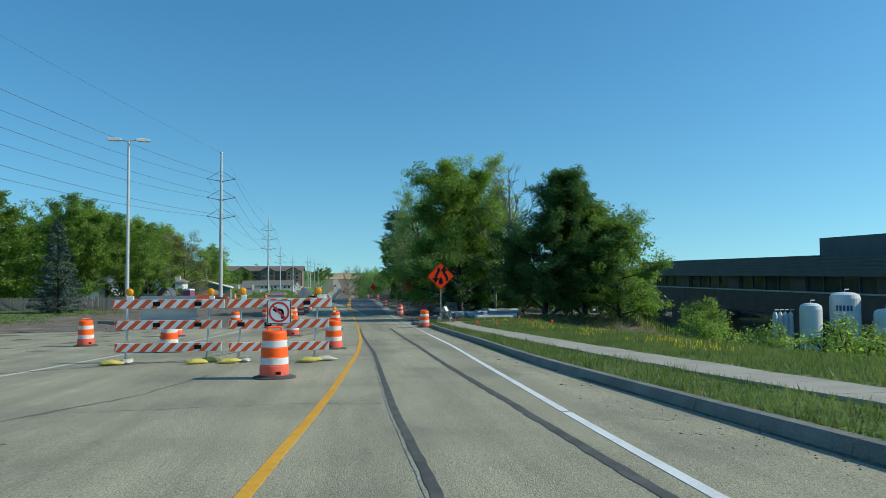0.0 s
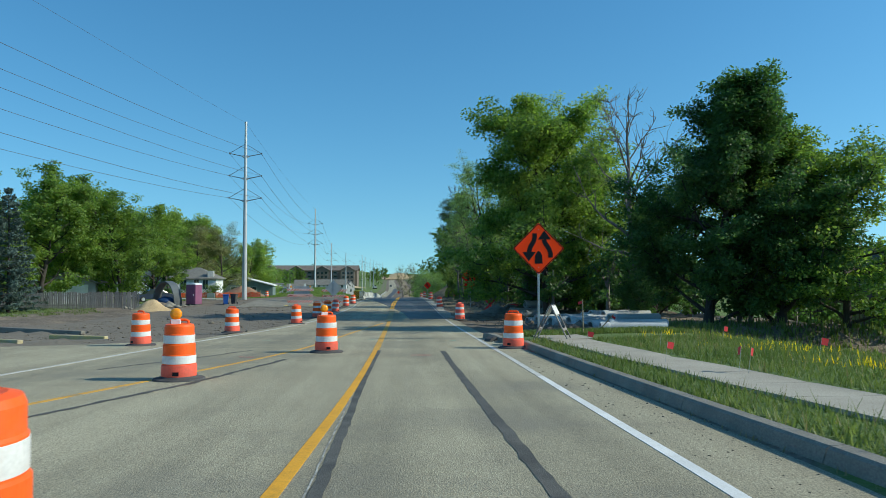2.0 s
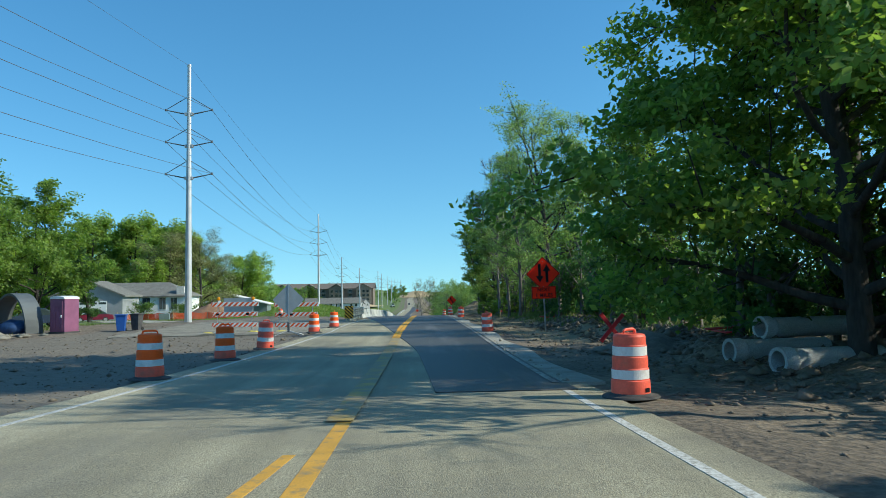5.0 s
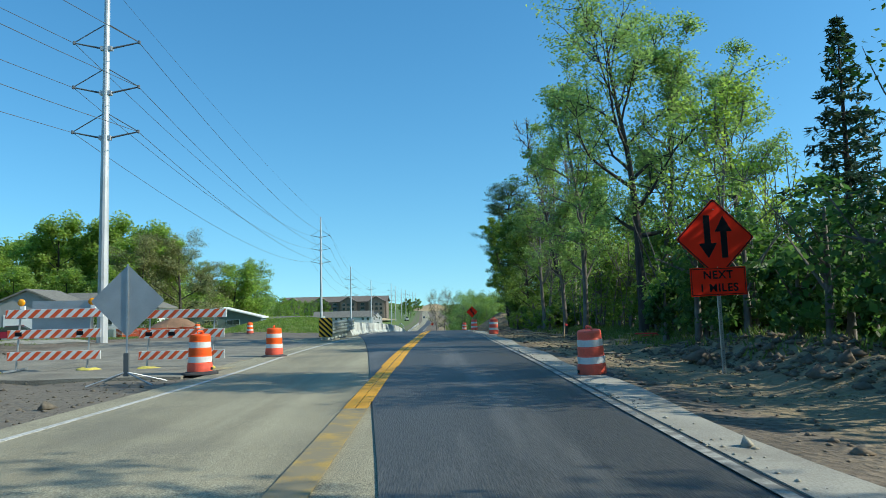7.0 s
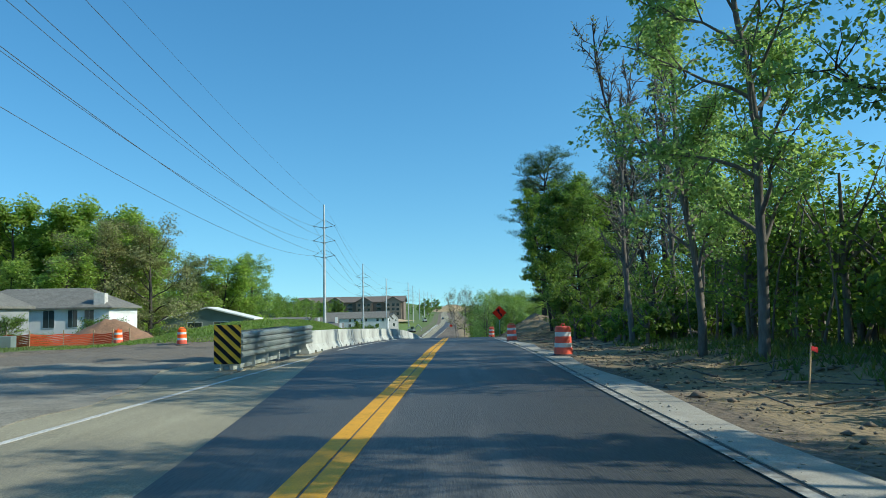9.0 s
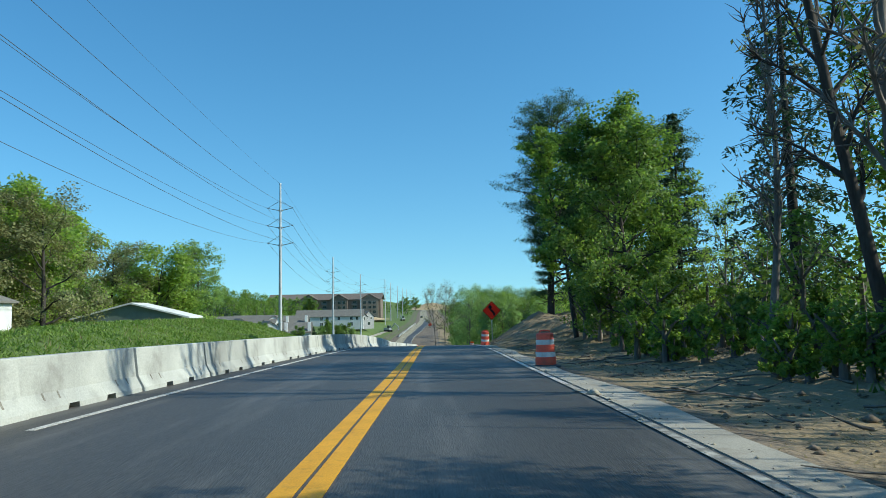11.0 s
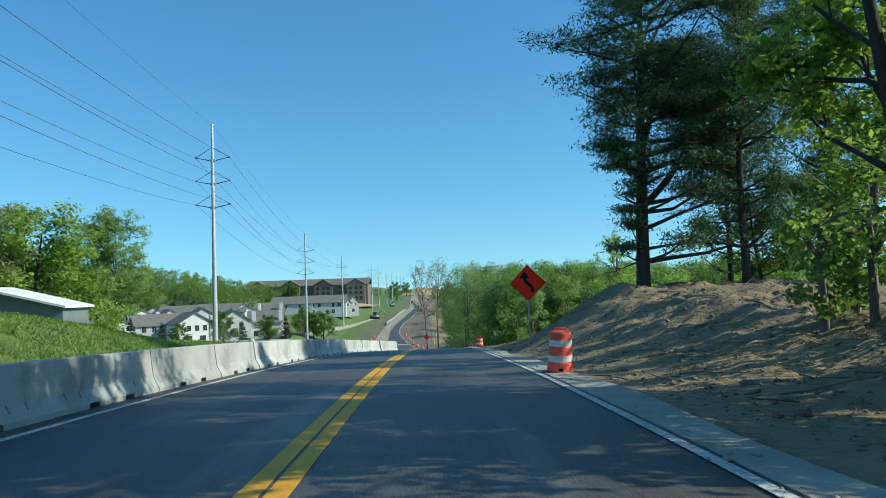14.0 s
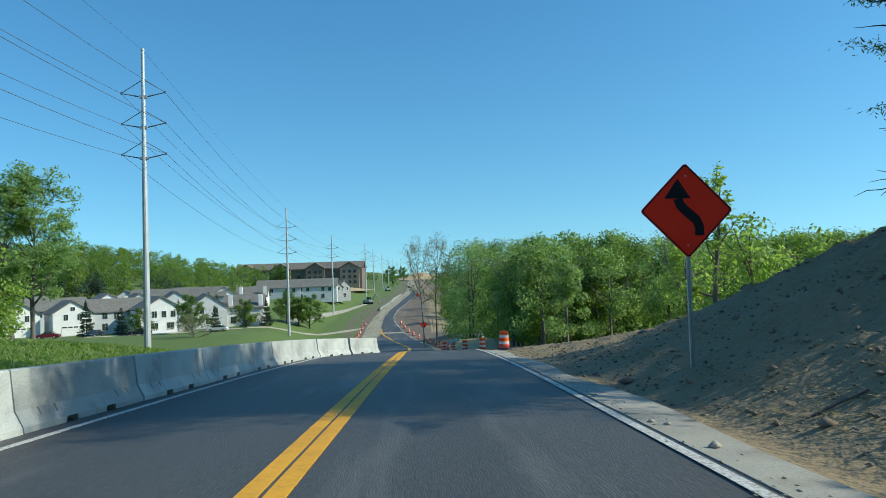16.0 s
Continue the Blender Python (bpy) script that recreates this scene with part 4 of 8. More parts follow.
def grow_pine(seed, H, R, clear=0.3, rows=15, size=0.24, tuft=46, girth=0.017, side=0.0, twigs=8, forks=()):
    """A white pine: bare level limbs in tiers that end in soft tufts of needles. side lengthens the low limbs towards +x."""
    r = np.random.default_rng(seed)
    segs, pos, out = [], [], []
    tr = H * girth + 0.05
    trunk, _ = branch_path(segs, r, np.array([0, 0, -0.4]), np.array([0, 0, 1.0]), H, tr, 0.03, 10, 0.02)

    def bough(p, a, rise, L, r0, bare, n=6):
        pts, dd = branch_path(segs, r, p, unit(np.array([math.cos(a), math.sin(a), rise])), L, r0, 0.01, n, 0.12, 0.03)
        ends = pts[n // 2:]
        for k in range(int(twigs * max(1.0, L / 4.0))):
            q = pts[r.integers(2, n + 1)]
            pt2, _ = branch_path(segs, r, q, unit(dd + r.standard_normal(3) * 0.7 * [1, 1, 0.35] + [0, 0, 0.1]), min(1.5, L * r.uniform(0.18, 0.4)), 0.014, 0.004, 3, 0.2, 0.06)
            ends = ends + pt2[2:]
        if bare:
            return
        for e in ends:
            m = int(tuft * r.uniform(0.5, 1.3))
            o = r.standard_normal((m, 3)) * [0.32, 0.32, 0.11]
            pos.append(e + o + [0, 0, 0.05])
            out.append(unit(o + [0, 0, 0.25]))

    for i in range(rows):
        f = clear * 0.45 + (0.98 - clear * 0.45) * (i + r.uniform(-0.3, 0.3)) / rows
        for j in range(5):
            a = j * 1.257 + i * 0.8 + r.uniform(-0.4, 0.4)
            dead = f < clear + side * 0.1 * (1 - math.cos(a))
            g = max(0.0, (f - clear) / (1 - clear))
            L = R * (0.5 + 0.6 * math.sin(math.pi * min(1, 0.18 + 0.8 * g))) * r.uniform(0.55, 1.15) * (0.9 if dead else 1)
            L *= 1 + side * max(0.3, 1 - 1.5 * g) * math.cos(a)
            if r.uniform() < 0.18:
                continue
            p = trunk[min(9, int(f * 10))]
            bough(np.array([p[0], p[1], H * f]), a, 0.12 + 0.35 * g, L, 0.03 + 0.018 * L, dead and r.uniform() < 0.75)
    # heavy limbs that rise from the trunk like leaders of their own
    for f, a, rise, L in forks:
        p = np.array([0, 0, H * f])
        pts, _ = branch_path(segs, r, p, unit(np.array([math.cos(a), math.sin(a), rise])), L, tr * 0.5, 0.04, 8, 0.07, 0.09)
        for q in pts[3:]:
            for j in range(4):
                bough(q, a + r.uniform(-1.6, 1.6), 0.2, R * r.uniform(0.35, 0.6), 0.04, False)
    pos, out = np.concatenate(pos), np.concatenate(out)
    return tubes_mesh("trunk", segs), leaves_mesh("crown", pos, size, r, up=0.5, out=out, aspect=0.22)


def plant(meshes, x, y, label, leaf, bark="bark", z=None, name="tree", turn=0.0, group="", category="tree", scale=1.0):
    zz = gz(x, y) if z is None else z
    t = thing(name, label, category, pose(x, y, zz, 0, 0, turn), group=group)
    trunk = part("trunk", meshes[0], M[bark], t, "rough grey-brown trunk with limbs")
    part("crown", meshes[1], M[leaf], t)
    if scale != 1.0:
        t.scale = (scale,) * 3
    return t


def again(src, x, y, turn, s=1.0, z=None):
    c = copy_thing(src, pose(x, y, gz(x, y) if z is None else z, 0, 0, turn))
    c.scale = tuple(v * s for v in src.scale)
    return c


WOODS = "trees along the right of the road"
# right of the road, beside the kerb and pipes
plant(grow_broadleaf(11, 13.4, 5.4, 0.06, 95000, 0.2, 34, 0.66, twigs=10), 11.2, 67.6, "large dense green broadleaf tree at the wood's edge", "leaf_fresh", group=WOODS)
plant(grow_broadleaf(12, 15.4, 4.2, 0.3, 11000, 0.17, 14, 0.6, spread_up=1.0), 13.8, 71.5, "tall light green tree with feathery open crown", "leaf_light", "bark_grey", group=WOODS)
dark = plant(grow_broadleaf(13, 11.0, 3.2, 0.02, 70000, 0.15, 34, 0.75, spread_up=0.8, twigs=10), 14.7, 51.5, "dense dark green tree beside grassy verge", "leaf_dark", group=WOODS)
again(dark, 17.4, 50.4, 130, 0.93)
again(dark, 14.6, 57.0, 220, 0.5)
plant(grow_broadleaf(14, 7.6, 3.0, 0.03, 34000, 0.15, 26, 0.75, twigs=9), 19.6, 49.6, "rounded green tree beside dark trees", "leaf_fresh", group=WOODS)
plant(grow_broadleaf(15, 12.5, 3.6, 0.25, 400, 0.12, 18, 0.4, spread_up=1.2, twigs=11), 15.0, 60.6, "nearly bare grey-brown tree with fine twigs", "leaf_olive", "bark_grey", group=WOODS)
maple = plant(grow_broadleaf(16, 12.0, 4.4, 0.08, 19000, 0.2, 26, 0.8, twigs=9), 15.0, 73.0, "dense green broadleaf tree shading the road", "leaf_mid", group=WOODS)
again(maple, 14.3, 85.8, 40, 0.86)
# hidden behind the poplars, added to cast shade on the road
again(maple, 18.5, 135.0, 60, 0.95)
again(maple, 21.5, 70.0, 200, 0.95)
spruce = plant(grow_spruce(21, 12.0, 2.8, 0.04, 30, 0.28, density=0.9), 17.4, 99.4, "dark green spruce in the roadside wood", "needle", group=WOODS)
again(spruce, 19.4, 134.0, 170, 0.95)
poplar = plant(grow_broadleaf(17, 15.6, 3.0, 0.22, 15000, 0.155, 24, 0.66, spread_up=1.4, twigs=9, trunk_r=0.17), 10.8, 113.7, "tall slender tree with open silvery green crown", "leaf_grey", "bark_grey", group=WOODS)
again(poplar, 13.9, 109.5, 60, 1.0)
again(poplar, 10.3, 117.0, 240, 0.86)
plant(grow_broadleaf(70, 16.5, 4.6, 0.3, 17000, 0.16, 18, 0.62, spread_up=0.8, twigs=12, trunk_r=0.25), 12.1, 107.1, "old tree with thick dark trunk and crooked limbs", "leaf_grey", group=WOODS)
again(poplar, 17.6, 110.0, 20, 0.92)
thin = plant(grow_broadleaf(18, 9.5, 2.6, 0.12, 4200, 0.15, 16, 0.85, spread_up=1.2, trunk_r=0.11), 12.6, 98.5, "slim leafy green roadside tree", "leaf_light", "bark_grey", group=WOODS)
for x, y, a, s in ((12.8, 119.5, 300, 0.8), (18.5, 108, 10, 1.0), (16.8, 124, 210, 0.9)):
    again(thin, x, y, a, s)
back = plant(grow_broadleaf(27, 10.5, 3.8, 0.05, 9000, 0.27, 18, 1.0), 25.0, 63.0, "dense green tree deep in the roadside wood", "leaf_mid", group=WOODS)
for x, y, a, s in ((23.5, 107, 140, 0.6), (26, 160, 30, 0.7), (21.5, 186, 70, 0.55), (25, 187, 10, 0.6), (22.8, 181, 200, 0.6)):
    again(back, x, y, a, s)
bare = plant(grow_broadleaf(19, 14.5, 1.7, 0.25, 250, 0.12, 24, 0.4, spread_up=2.6, twigs=16, trunk_r=0.15), 10.7, 127.2, "leafless grey tree with upright bare branches", "leaf_olive", "bark_grey", group=WOODS)
again(bare, 13.8, 131.0, 140, 1.1)
again(bare, 12.4, 136.2, 250, 0.9)
plant(grow_broadleaf(20, 19, 2.3, 0.22, 900, 0.13, 24, 0.4, spread_up=1.9, twigs=15, lean=-0.13, trunk_r=0.18), 13.3, 132.0, "large gnarled bare tree with leaning dark trunk", "leaf_olive", "bark", group=WOODS)
plant(grow_spruce(22, 18.5, 4.3, 0.1, 20, 0.3, 0.75, 1.0), 17.5, 144.4, "tall old drooping spruce with open branches", "needle", group=WOODS)
m2 = plant(grow_broadleaf(23, 12.2, 3.9, 0.1, 32000, 0.2, 32, 0.66, twigs=9, trunk_r=0.16), 13.1, 152.8, "dense green maple on the cut bank", "leaf_mid", group=WOODS)
again(poplar, 12.9, 157.0, 75, 0.85)
again(spruce, 17.1, 156.9, 33, 1.08)
again(thin, 16.4, 148.6, 15, 0.72)
plant(grow_pine(24, 18.8, 4.2, 0.15, 24, 0.25, 34, side=0.72, twigs=9, forks=((0.2, -0.25, 0.9, 6.5), (0.34, 0.5, 1.3, 6.0))), 13.8, 181.6, "tall white pine on the bare earth bank", "needle_pine", group=WOODS)
p2_ = plant(grow_pine(25, 15.5, 3.6, 0.26, 16, tuft=32, girth=0.011), 18.2, 180.6, "white pine with low sweeping boughs", "needle_pine", group=WOODS)
m3 = plant(grow_broadleaf(29, 13.5, 2.4, 0.2, 13000, 0.17, 20, 0.6, spread_up=1.2, lean=-0.08, twigs=9, trunk_r=0.17), 11.6, 159.3, "leafy tree with slim leaning trunk", "leaf_fresh", group=WOODS)
again(m3, 17.2, 166.0, 220, 0.95)
again(m3, 17.6, 170.6, 120, 1.0)
# pines deeper on the bank, mostly unseen, added for their shade on the road
for x, y, a, sc in ((21.5, 190.0, 200, 0.9), (25.0, 185.0, 150, 1.2)):
    again(p2_, x, y, a, sc)
again(thin, 14.2, 161.0, 33, 1.1)
plant(grow_broadleaf(26, 9.2, 2.0, 0.2, 2600, 0.2, 11, 0.6, spread_up=1.1), 19.5, 208.0, "young light green tree beyond the bank", "leaf_light", "bark_grey", group=WOODS)

# left of the road
LEFT = "trees behind the houses on the left"
plant(grow_spruce(31, 10.2, 3.0, 0.02, 36, 0.26, 0.15, 1.2), -28.8, 81.0, "blue-green spruce beside wooden fence", "needle_blue", group=LEFT)
lt = plant(grow_broadleaf(32, 13.0, 4.8, 0.06, 26000, 0.28, 26, 0.75), -33.5, 96.0, "large green tree behind the fence", "leaf_fresh", group=LEFT)
for x, y, a, s in ((-40, 91, 90, 1.0), (-28.5, 104, 200, 0.9), (-36, 108, 30, 1.05), (-47, 98, 310, 1.0), (-27.5, 112, 120, 0.85), (-44, 118, 50, 1.1)):
    again(lt, x, y, a, s)
lt2 = plant(grow_broadleaf(33, 20.0, 5.6, 0.1, 22000, 0.42, 22, 1.0), -64, 206, "tall green tree behind a ranch house", "leaf_light", group=LEFT)


def to_top(src, x, y, turn, top, z=None):
    """A copy whose crown reaches the height top."""
    zz = gz(x, y) if z is None else z
    own = max(c[2] for c in src.children[1].bound_box)
    return again(src, x, y, turn, (top - zz) / own / src.scale[0], zz)


lt2.scale = ((16.5 - gz(-64, 206)) / max(c[2] for c in lt2.children[1].bound_box),) * 3
for k, (x, y, top) in enumerate(((-57, 210, 16.8), (-51, 204, 15.2), (-46, 200, 13.2), (-70, 212, 14), (-77, 208, 13.5), (-85, 210, 15), (-94, 206, 14), (-104, 200, 14), (-60, 238, 18), (-115, 190, 14), (-60, 222, 15), (-74, 226, 15), (-90, 226, 15))):
    to_top(lt2, x, y, 67 * k, top)
bright = plant(grow_broadleaf(37, 14.0, 4.6, 0.06, 11000, 0.36, 20, 1.0), -55, 190, "sunlit light green tree in a yard", "leaf_light", group=LEFT)
for k, (x, y, top) in enumerate(((-62, 188, 6.5), (-47.5, 188, 6.5), (-70, 190, 8), (-80, 188, 8), (-90, 186, 9), (-37, 236, 4.5), (-100, 180, 9), (-52, 226, 11.0), (-40.5, 232, 9.0))):
    to_top(bright, x, y, 49 * k, top)
lt3 = plant(grow_broadleaf(34, 18.0, 5.6, 0.15, 15000, 0.26, 18, 0.85), -39.5, 197, "olive-brown half-leafed tree behind the bank", "leaf_olive", group=LEFT)
lt3.scale = ((12.8 - gz(-39.5, 197)) / max(c[2] for c in lt3.children[1].bound_box),) * 3
to_top(lt3, -44, 193, 100, 12.0)
to_top(lt3, -47, 232, 200, 10.5)
lp = plant(grow_broadleaf(35, 20.0, 4.6, 0.36, 12000, 0.3, 18, 0.8, spread_up=1.1, trunk_r=0.3), -41, 256, "slender open grey-green cottonwood tree", "leaf_grey", "bark_grey", group=LEFT)
lp.scale = ((11.8 - gz(-41, 256)) / max(c[2] for c in lp.children[1].bound_box),) * 3
to_top(lp, -43.6, 257, 150, 10.6)
to_top(lp, -51, 243, 250, 10.4)
to_top(lp, -56, 238, 50, 11.4)


# far woods: clumps of foliage on stems, one object each
def woods(name, label, spots, leaf, seed, hmin, hmax, per, size, bark="bark_grey", tight=1.0, nc=24, crest=False):
    r = np.random.default_rng(seed)
    pos, segs, outs = [], [], []
    for x, y in spots:
        z, h = gz(x, y), r.uniform(hmin, hmax)
        if crest:   # the tree tops make one even skyline
            h = min(21.0, max(4.0, -3.4 + 0.058 * (y - 169.5) + r.uniform(-1.6, 0.5) - z))
        w = min(h, 14) * r.uniform(0.24, 0.36)
        segs.append((np.array([x, y, z - 0.5]), np.array([x, y, z + h * 0.8]), 0.16, 0.04))
        for k in range(5):
            a = r.uniform(0, 6.28)
            segs.append((np.array([x, y, z + h * r.uniform(0.3, 0.6)]), np.array([x + w * math.cos(a), y + w * math.sin(a), z + h * r.uniform(0.65, 0.95)]), 0.06, 0.01))
        cc = np.stack([r.uniform(-1, 1, nc) * w * 0.75, r.uniform(-1, 1, nc) * w * 0.75, h * r.uniform(0.08 if nc > 24 else 0.14, 0.92, nc)], 1)
        cc[0] = (0, 0, h * 0.93)
        # the crown rounds off towards its top
        cc[:, :2] *= np.sqrt(np.clip(1.05 - (np.clip(cc[:, 2] / h - 0.4, 0, 1) / 0.56) ** 2, 0.08, 1))[:, None]
        p = cc[r.integers(0, nc, per)] + unit(r.standard_normal((per, 3))) * (r.uniform(0, 1, per) ** 0.45)[:, None] * w * tight * [0.4, 0.4, 0.32]
        pos.append(p + [x, y, z])
        outs.append(unit(p - [0, 0, h * 0.5]))
    t = tagged(part(name, leaves_mesh(name, np.concatenate(pos), size, r, out=np.concatenate(outs)), M[leaf], None), label, "woods", kind="stuff")
    part("stems", tubes_mesh("stems", segs, 4), M[bark], t)
    return t


r = np.random.default_rng(77)
spots = [(x, y) for x, y in zip(r.uniform(9, 95, 190), r.uniform(228, 330, 190)) if x > 15 - (y - 228) * 0.07]
front = [s for s in spots if s[1] < 266]
spots = [s for s in spots if s[1] >= 266]
front += [(14 + 12 * f + r.uniform(-1, 1), 236 + 30 * ((k * 7) % 13) / 13) for k, f in enumerate(np.linspace(0, 1, 26))]
woods("valley_woods", "green mixed woodland at the valley edge", front[::3], "leaf_mid", 41, 11.5, 13.6, 4400, 0.3, tight=0.85, nc=36, crest=True)
woods("valley_woods", "light green woodland at the valley edge", front[1::3], "leaf_fresh", 53, 10.5, 13.2, 4400, 0.28, tight=0.85, nc=36, crest=True)
woods("valley_woods", "grey-green woodland at the valley edge", front[2::3], "leaf_grey", 57, 11.0, 13.8, 3600, 0.26, tight=0.85, nc=36, crest=True)
woods("valley_woods", "green mixed woodland in the valley", spots[::2], "leaf_mid", 54, 10, 12.8, 2800, 0.34, tight=0.85, nc=36, crest=True)
woods("valley_woods", "light green spring woodland in the valley", spots[1::2], "leaf_grey", 42, 10, 13, 2800, 0.34, tight=0.85, nc=36, crest=True)
woods("valley_woods", "green woodland beside the far road", [(x, y) for x, y in zip(r.uniform(11, 50, 46), r.uniform(310, 440, 46))], "leaf_mid", 52, 8, 12, 900, 0.42)
woods("valley_woods", "greyish half-bare trees in the valley wood", [(x, y) for x, y in zip(r.uniform(20, 110, 40), r.uniform(245, 320, 40))], "leaf_olive", 43, 9, 11.5, 1500, 0.24, crest=True)
woods("roadside_thicket", "bright green thicket beyond the bank", [(x, y) for x, y in zip(r.uniform(19, 60, 50), r.uniform(200, 240, 50))], "leaf_light", 44, 3.5, 6.0, 1400, 0.24)
woods("far_forest", "green far forest on the hillside", [(x, y) for x, y in zip(r.uniform(-330, -66, 420), r.uniform(412, 520, 420))], "leaf_fresh", 45, 9.5, 12.5, 750, 0.55, tight=0.85, nc=36)
woods("far_forest", "dark conifers before the far forest", [(x, y) for x, y in zip(r.uniform(-200, -70, 40), r.uniform(408, 420, 40))], "needle", 51, 7, 10, 500, 0.6)
woods("far_forest", "green far forest right of the far road", [(x, y) for x, y in zip(r.uniform(15, 260, 160), r.uniform(380, 700, 160))], "leaf_mid", 46, 10, 15, 450, 0.9)
woods("far_trees", "scattered far trees along the road", [(x, y) for x, y in zip(r.uniform(-120, -12, 40), r.uniform(640, 1400, 40))], "leaf_mid", 47, 8, 13, 300, 0.9)
vt = plant(grow_broadleaf(36, 19, 4.2, 0.45, 1500, 0.25, 16, 0.6, spread_up=1.2, twigs=12, trunk_r=0.16), 4.6, 298, "tall half-bare tree beside the far road", "leaf_olive", "bark_grey")
again(vt, 6.6, 300, 140, 1.04)
woods("wood_understory", "dark green undergrowth below roadside trees", [(x, y) for x, y in zip(r.uniform(10.5, 24, 90), r.uniform(52, 102, 90))], "leaf_dark", 49, 1.5, 4.5, 800, 0.22)
woods("wood_understory", "green undergrowth below roadside trees", [(x, y) for x, y in zip(r.uniform(11.5, 26, 110), r.uniform(95, 165, 110))], "leaf_mid", 50, 1.2, 4.5, 700, 0.2)

woods("wood_understory", "leafy undergrowth between roadside trunks", [(x, y) for x, y in zip(r.uniform(13.5, 22, 60), r.uniform(98, 130, 60))], "leaf_mid", 58, 3.5, 6.5, 1000, 0.2, tight=0.9, nc=36)
woods("wood_understory", "low green brush along the cleared shoulder", [(x, y) for x, y in zip(r.uniform(9.8, 14, 60), r.uniform(124, 148, 60))], "leaf_fresh", 55, 0.6, 1.7, 700, 0.13)

segs = []
for k in range(80):
    x, y = r.uniform(12.4, 20), r.uniform(92, 128)
    branch_path(segs, r, np.array([x, y, gz(x, y) - 0.2]), unit(np.array([r.normal(0, 0.1), r.normal(0, 0.1), 1.0])), r.uniform(3.5, 7.5), r.uniform(0.03, 0.08), 0.01, 5, 0.07)
tagged(part("sapling_stems", tubes_mesh("sapling_stems", segs, 5), M["bark_grey"], None), "slim grey sapling stems in the roadside wood", "saplings", kind="stuff")
segs = []
for k in range(260):
    x, y = r.uniform(7.2, 13.5), r.uniform(92, 178)
    a, L = r.uniform(0, 6.28), r.uniform(0.4, 2.0)
    z = gz(x, y) + 0.04
    branch_path(segs, r, np.array([x, y, z]), np.array([math.cos(a), math.sin(a), (gz(x + 0.8 * math.cos(a), y + 0.8 * math.sin(a)) + 0.05 - z) / 0.8]), L, r.uniform(0.012, 0.03), 0.006, 4, 0.08)
tagged(part("fallen_branches", tubes_mesh("fallen_branches", segs, 4), M["bark_grey"], None), "dead sticks and fallen branches on the shoulder", "sticks", kind="stuff")


# ---- kerb, pavement and verge beside the first stretch ----
M["fence_wood"] = mat("weathered_wood", (0.27, 0.25, 0.23), (0.18, 0.165, 0.15), scale=3, rough=0.9, bump=0.4, bscale=20, stretch=(3, 3, 0.3), rand=0.2)
M["brick_brown"] = mat("brown_brick", (0.17, 0.115, 0.09), (0.13, 0.09, 0.07), scale=1, rough=0.85, grain=0.25, bscale=12)
M["dark_glass"] = mat("dark_glass", (0.03, 0.045, 0.045), (0.05, 0.07, 0.065), scale=0.6, rough=0.08, grain=0, spec=0.8)
M["metal_dark"] = mat("dark_metal_panel", (0.12, 0.135, 0.14), (0.1, 0.11, 0.115), scale=0.8, rough=0.5, metal=0.3, grain=0.06)
M["pale_stone"] = mat("pale_sill", (0.6, 0.57, 0.52), rough=0.8, grain=0.1)
M["tank_white"] = mat("tank_white", (0.74, 0.76, 0.77), (0.66, 0.68, 0.69), scale=0.7, rough=0.45, grain=0.04)
M["tank_blue"] = mat("tank_mark_blue", (0.03, 0.09, 0.25), rough=0.5, grain=0)
M["siding_white"] = mat("white_siding", (0.76, 0.76, 0.74), (0.68, 0.68, 0.66), scale=0.8, rough=0.7, grain=0.06, bscale=10)
M["siding_green"] = mat("grey_green_siding", (0.17, 0.22, 0.21), (0.14, 0.18, 0.17), scale=0.8, rough=0.7, grain=0.08)
M["siding_pale"] = mat("pale_grey_siding", (0.55, 0.57, 0.57), (0.48, 0.5, 0.5), scale=0.8, rough=0.7, grain=0.06, bscale=10)
M["siding_grey"] = mat("grey_siding", (0.3, 0.31, 0.31), (0.25, 0.26, 0.26), scale=0.8, rough=0.7, grain=0.08)
M["shingle"] = mat("grey_shingle", (0.19, 0.183, 0.16), (0.145, 0.14, 0.122), scale=1.2, rough=0.95, grain=0.3, bscale=6, bump=0.3)
M["car_red"] = mat("car_maroon", (0.16, 0.01, 0.03), (0.15, 0.01, 0.03), rough=0.25, grain=0, spec=0.7)
M["car_blue"] = mat("car_dark_blue", (0.025, 0.04, 0.07), (0.025, 0.04, 0.07), rough=0.25, grain=0, spec=0.7)
M["car_white"] = mat("car_white", (0.7, 0.7, 0.7), (0.68, 0.68, 0.68), rough=0.3, grain=0, spec=0.6)
M["tyre"] = mat("tyre", (0.025, 0.025, 0.026), rough=0.9, grain=0.1)
M["lamp_clear"] = mat("lamp_clear", (0.7, 0.7, 0.68), rough=0.15, grain=0)
M["toilet_purple"] = mat("toilet_purple", (0.24, 0.085, 0.16), (0.2, 0.07, 0.135), scale=2, rough=0.55, grain=0.06)
M["tarp_blue"] = mat("tarp_blue", (0.02, 0.06, 0.17), (0.015, 0.045, 0.12), scale=3, rough=0.6, bump=0.5, bscale=4)
M["bin_blue"] = mat("bin_blue", (0.015, 0.09, 0.36), (0.012, 0.075, 0.3), rough=0.5, grain=0.05)
M["sand"] = mat("sand", (0.52, 0.39, 0.22), (0.43, 0.31, 0.17), scale=2, rough=0.97, bump=0.8, bscale=14)
M["clod"] = mat("dirt_clod", (0.21, 0.165, 0.12), (0.13, 0.105, 0.08), scale=3, rough=0.97, bump=0.8, bscale=12, rand=0.15)
M["gravel"] = mat("grey_gravel", (0.2, 0.172, 0.132), (0.13, 0.112, 0.088), scale=3, rough=0.97, bump=0.6, bscale=14, rand=0.15)
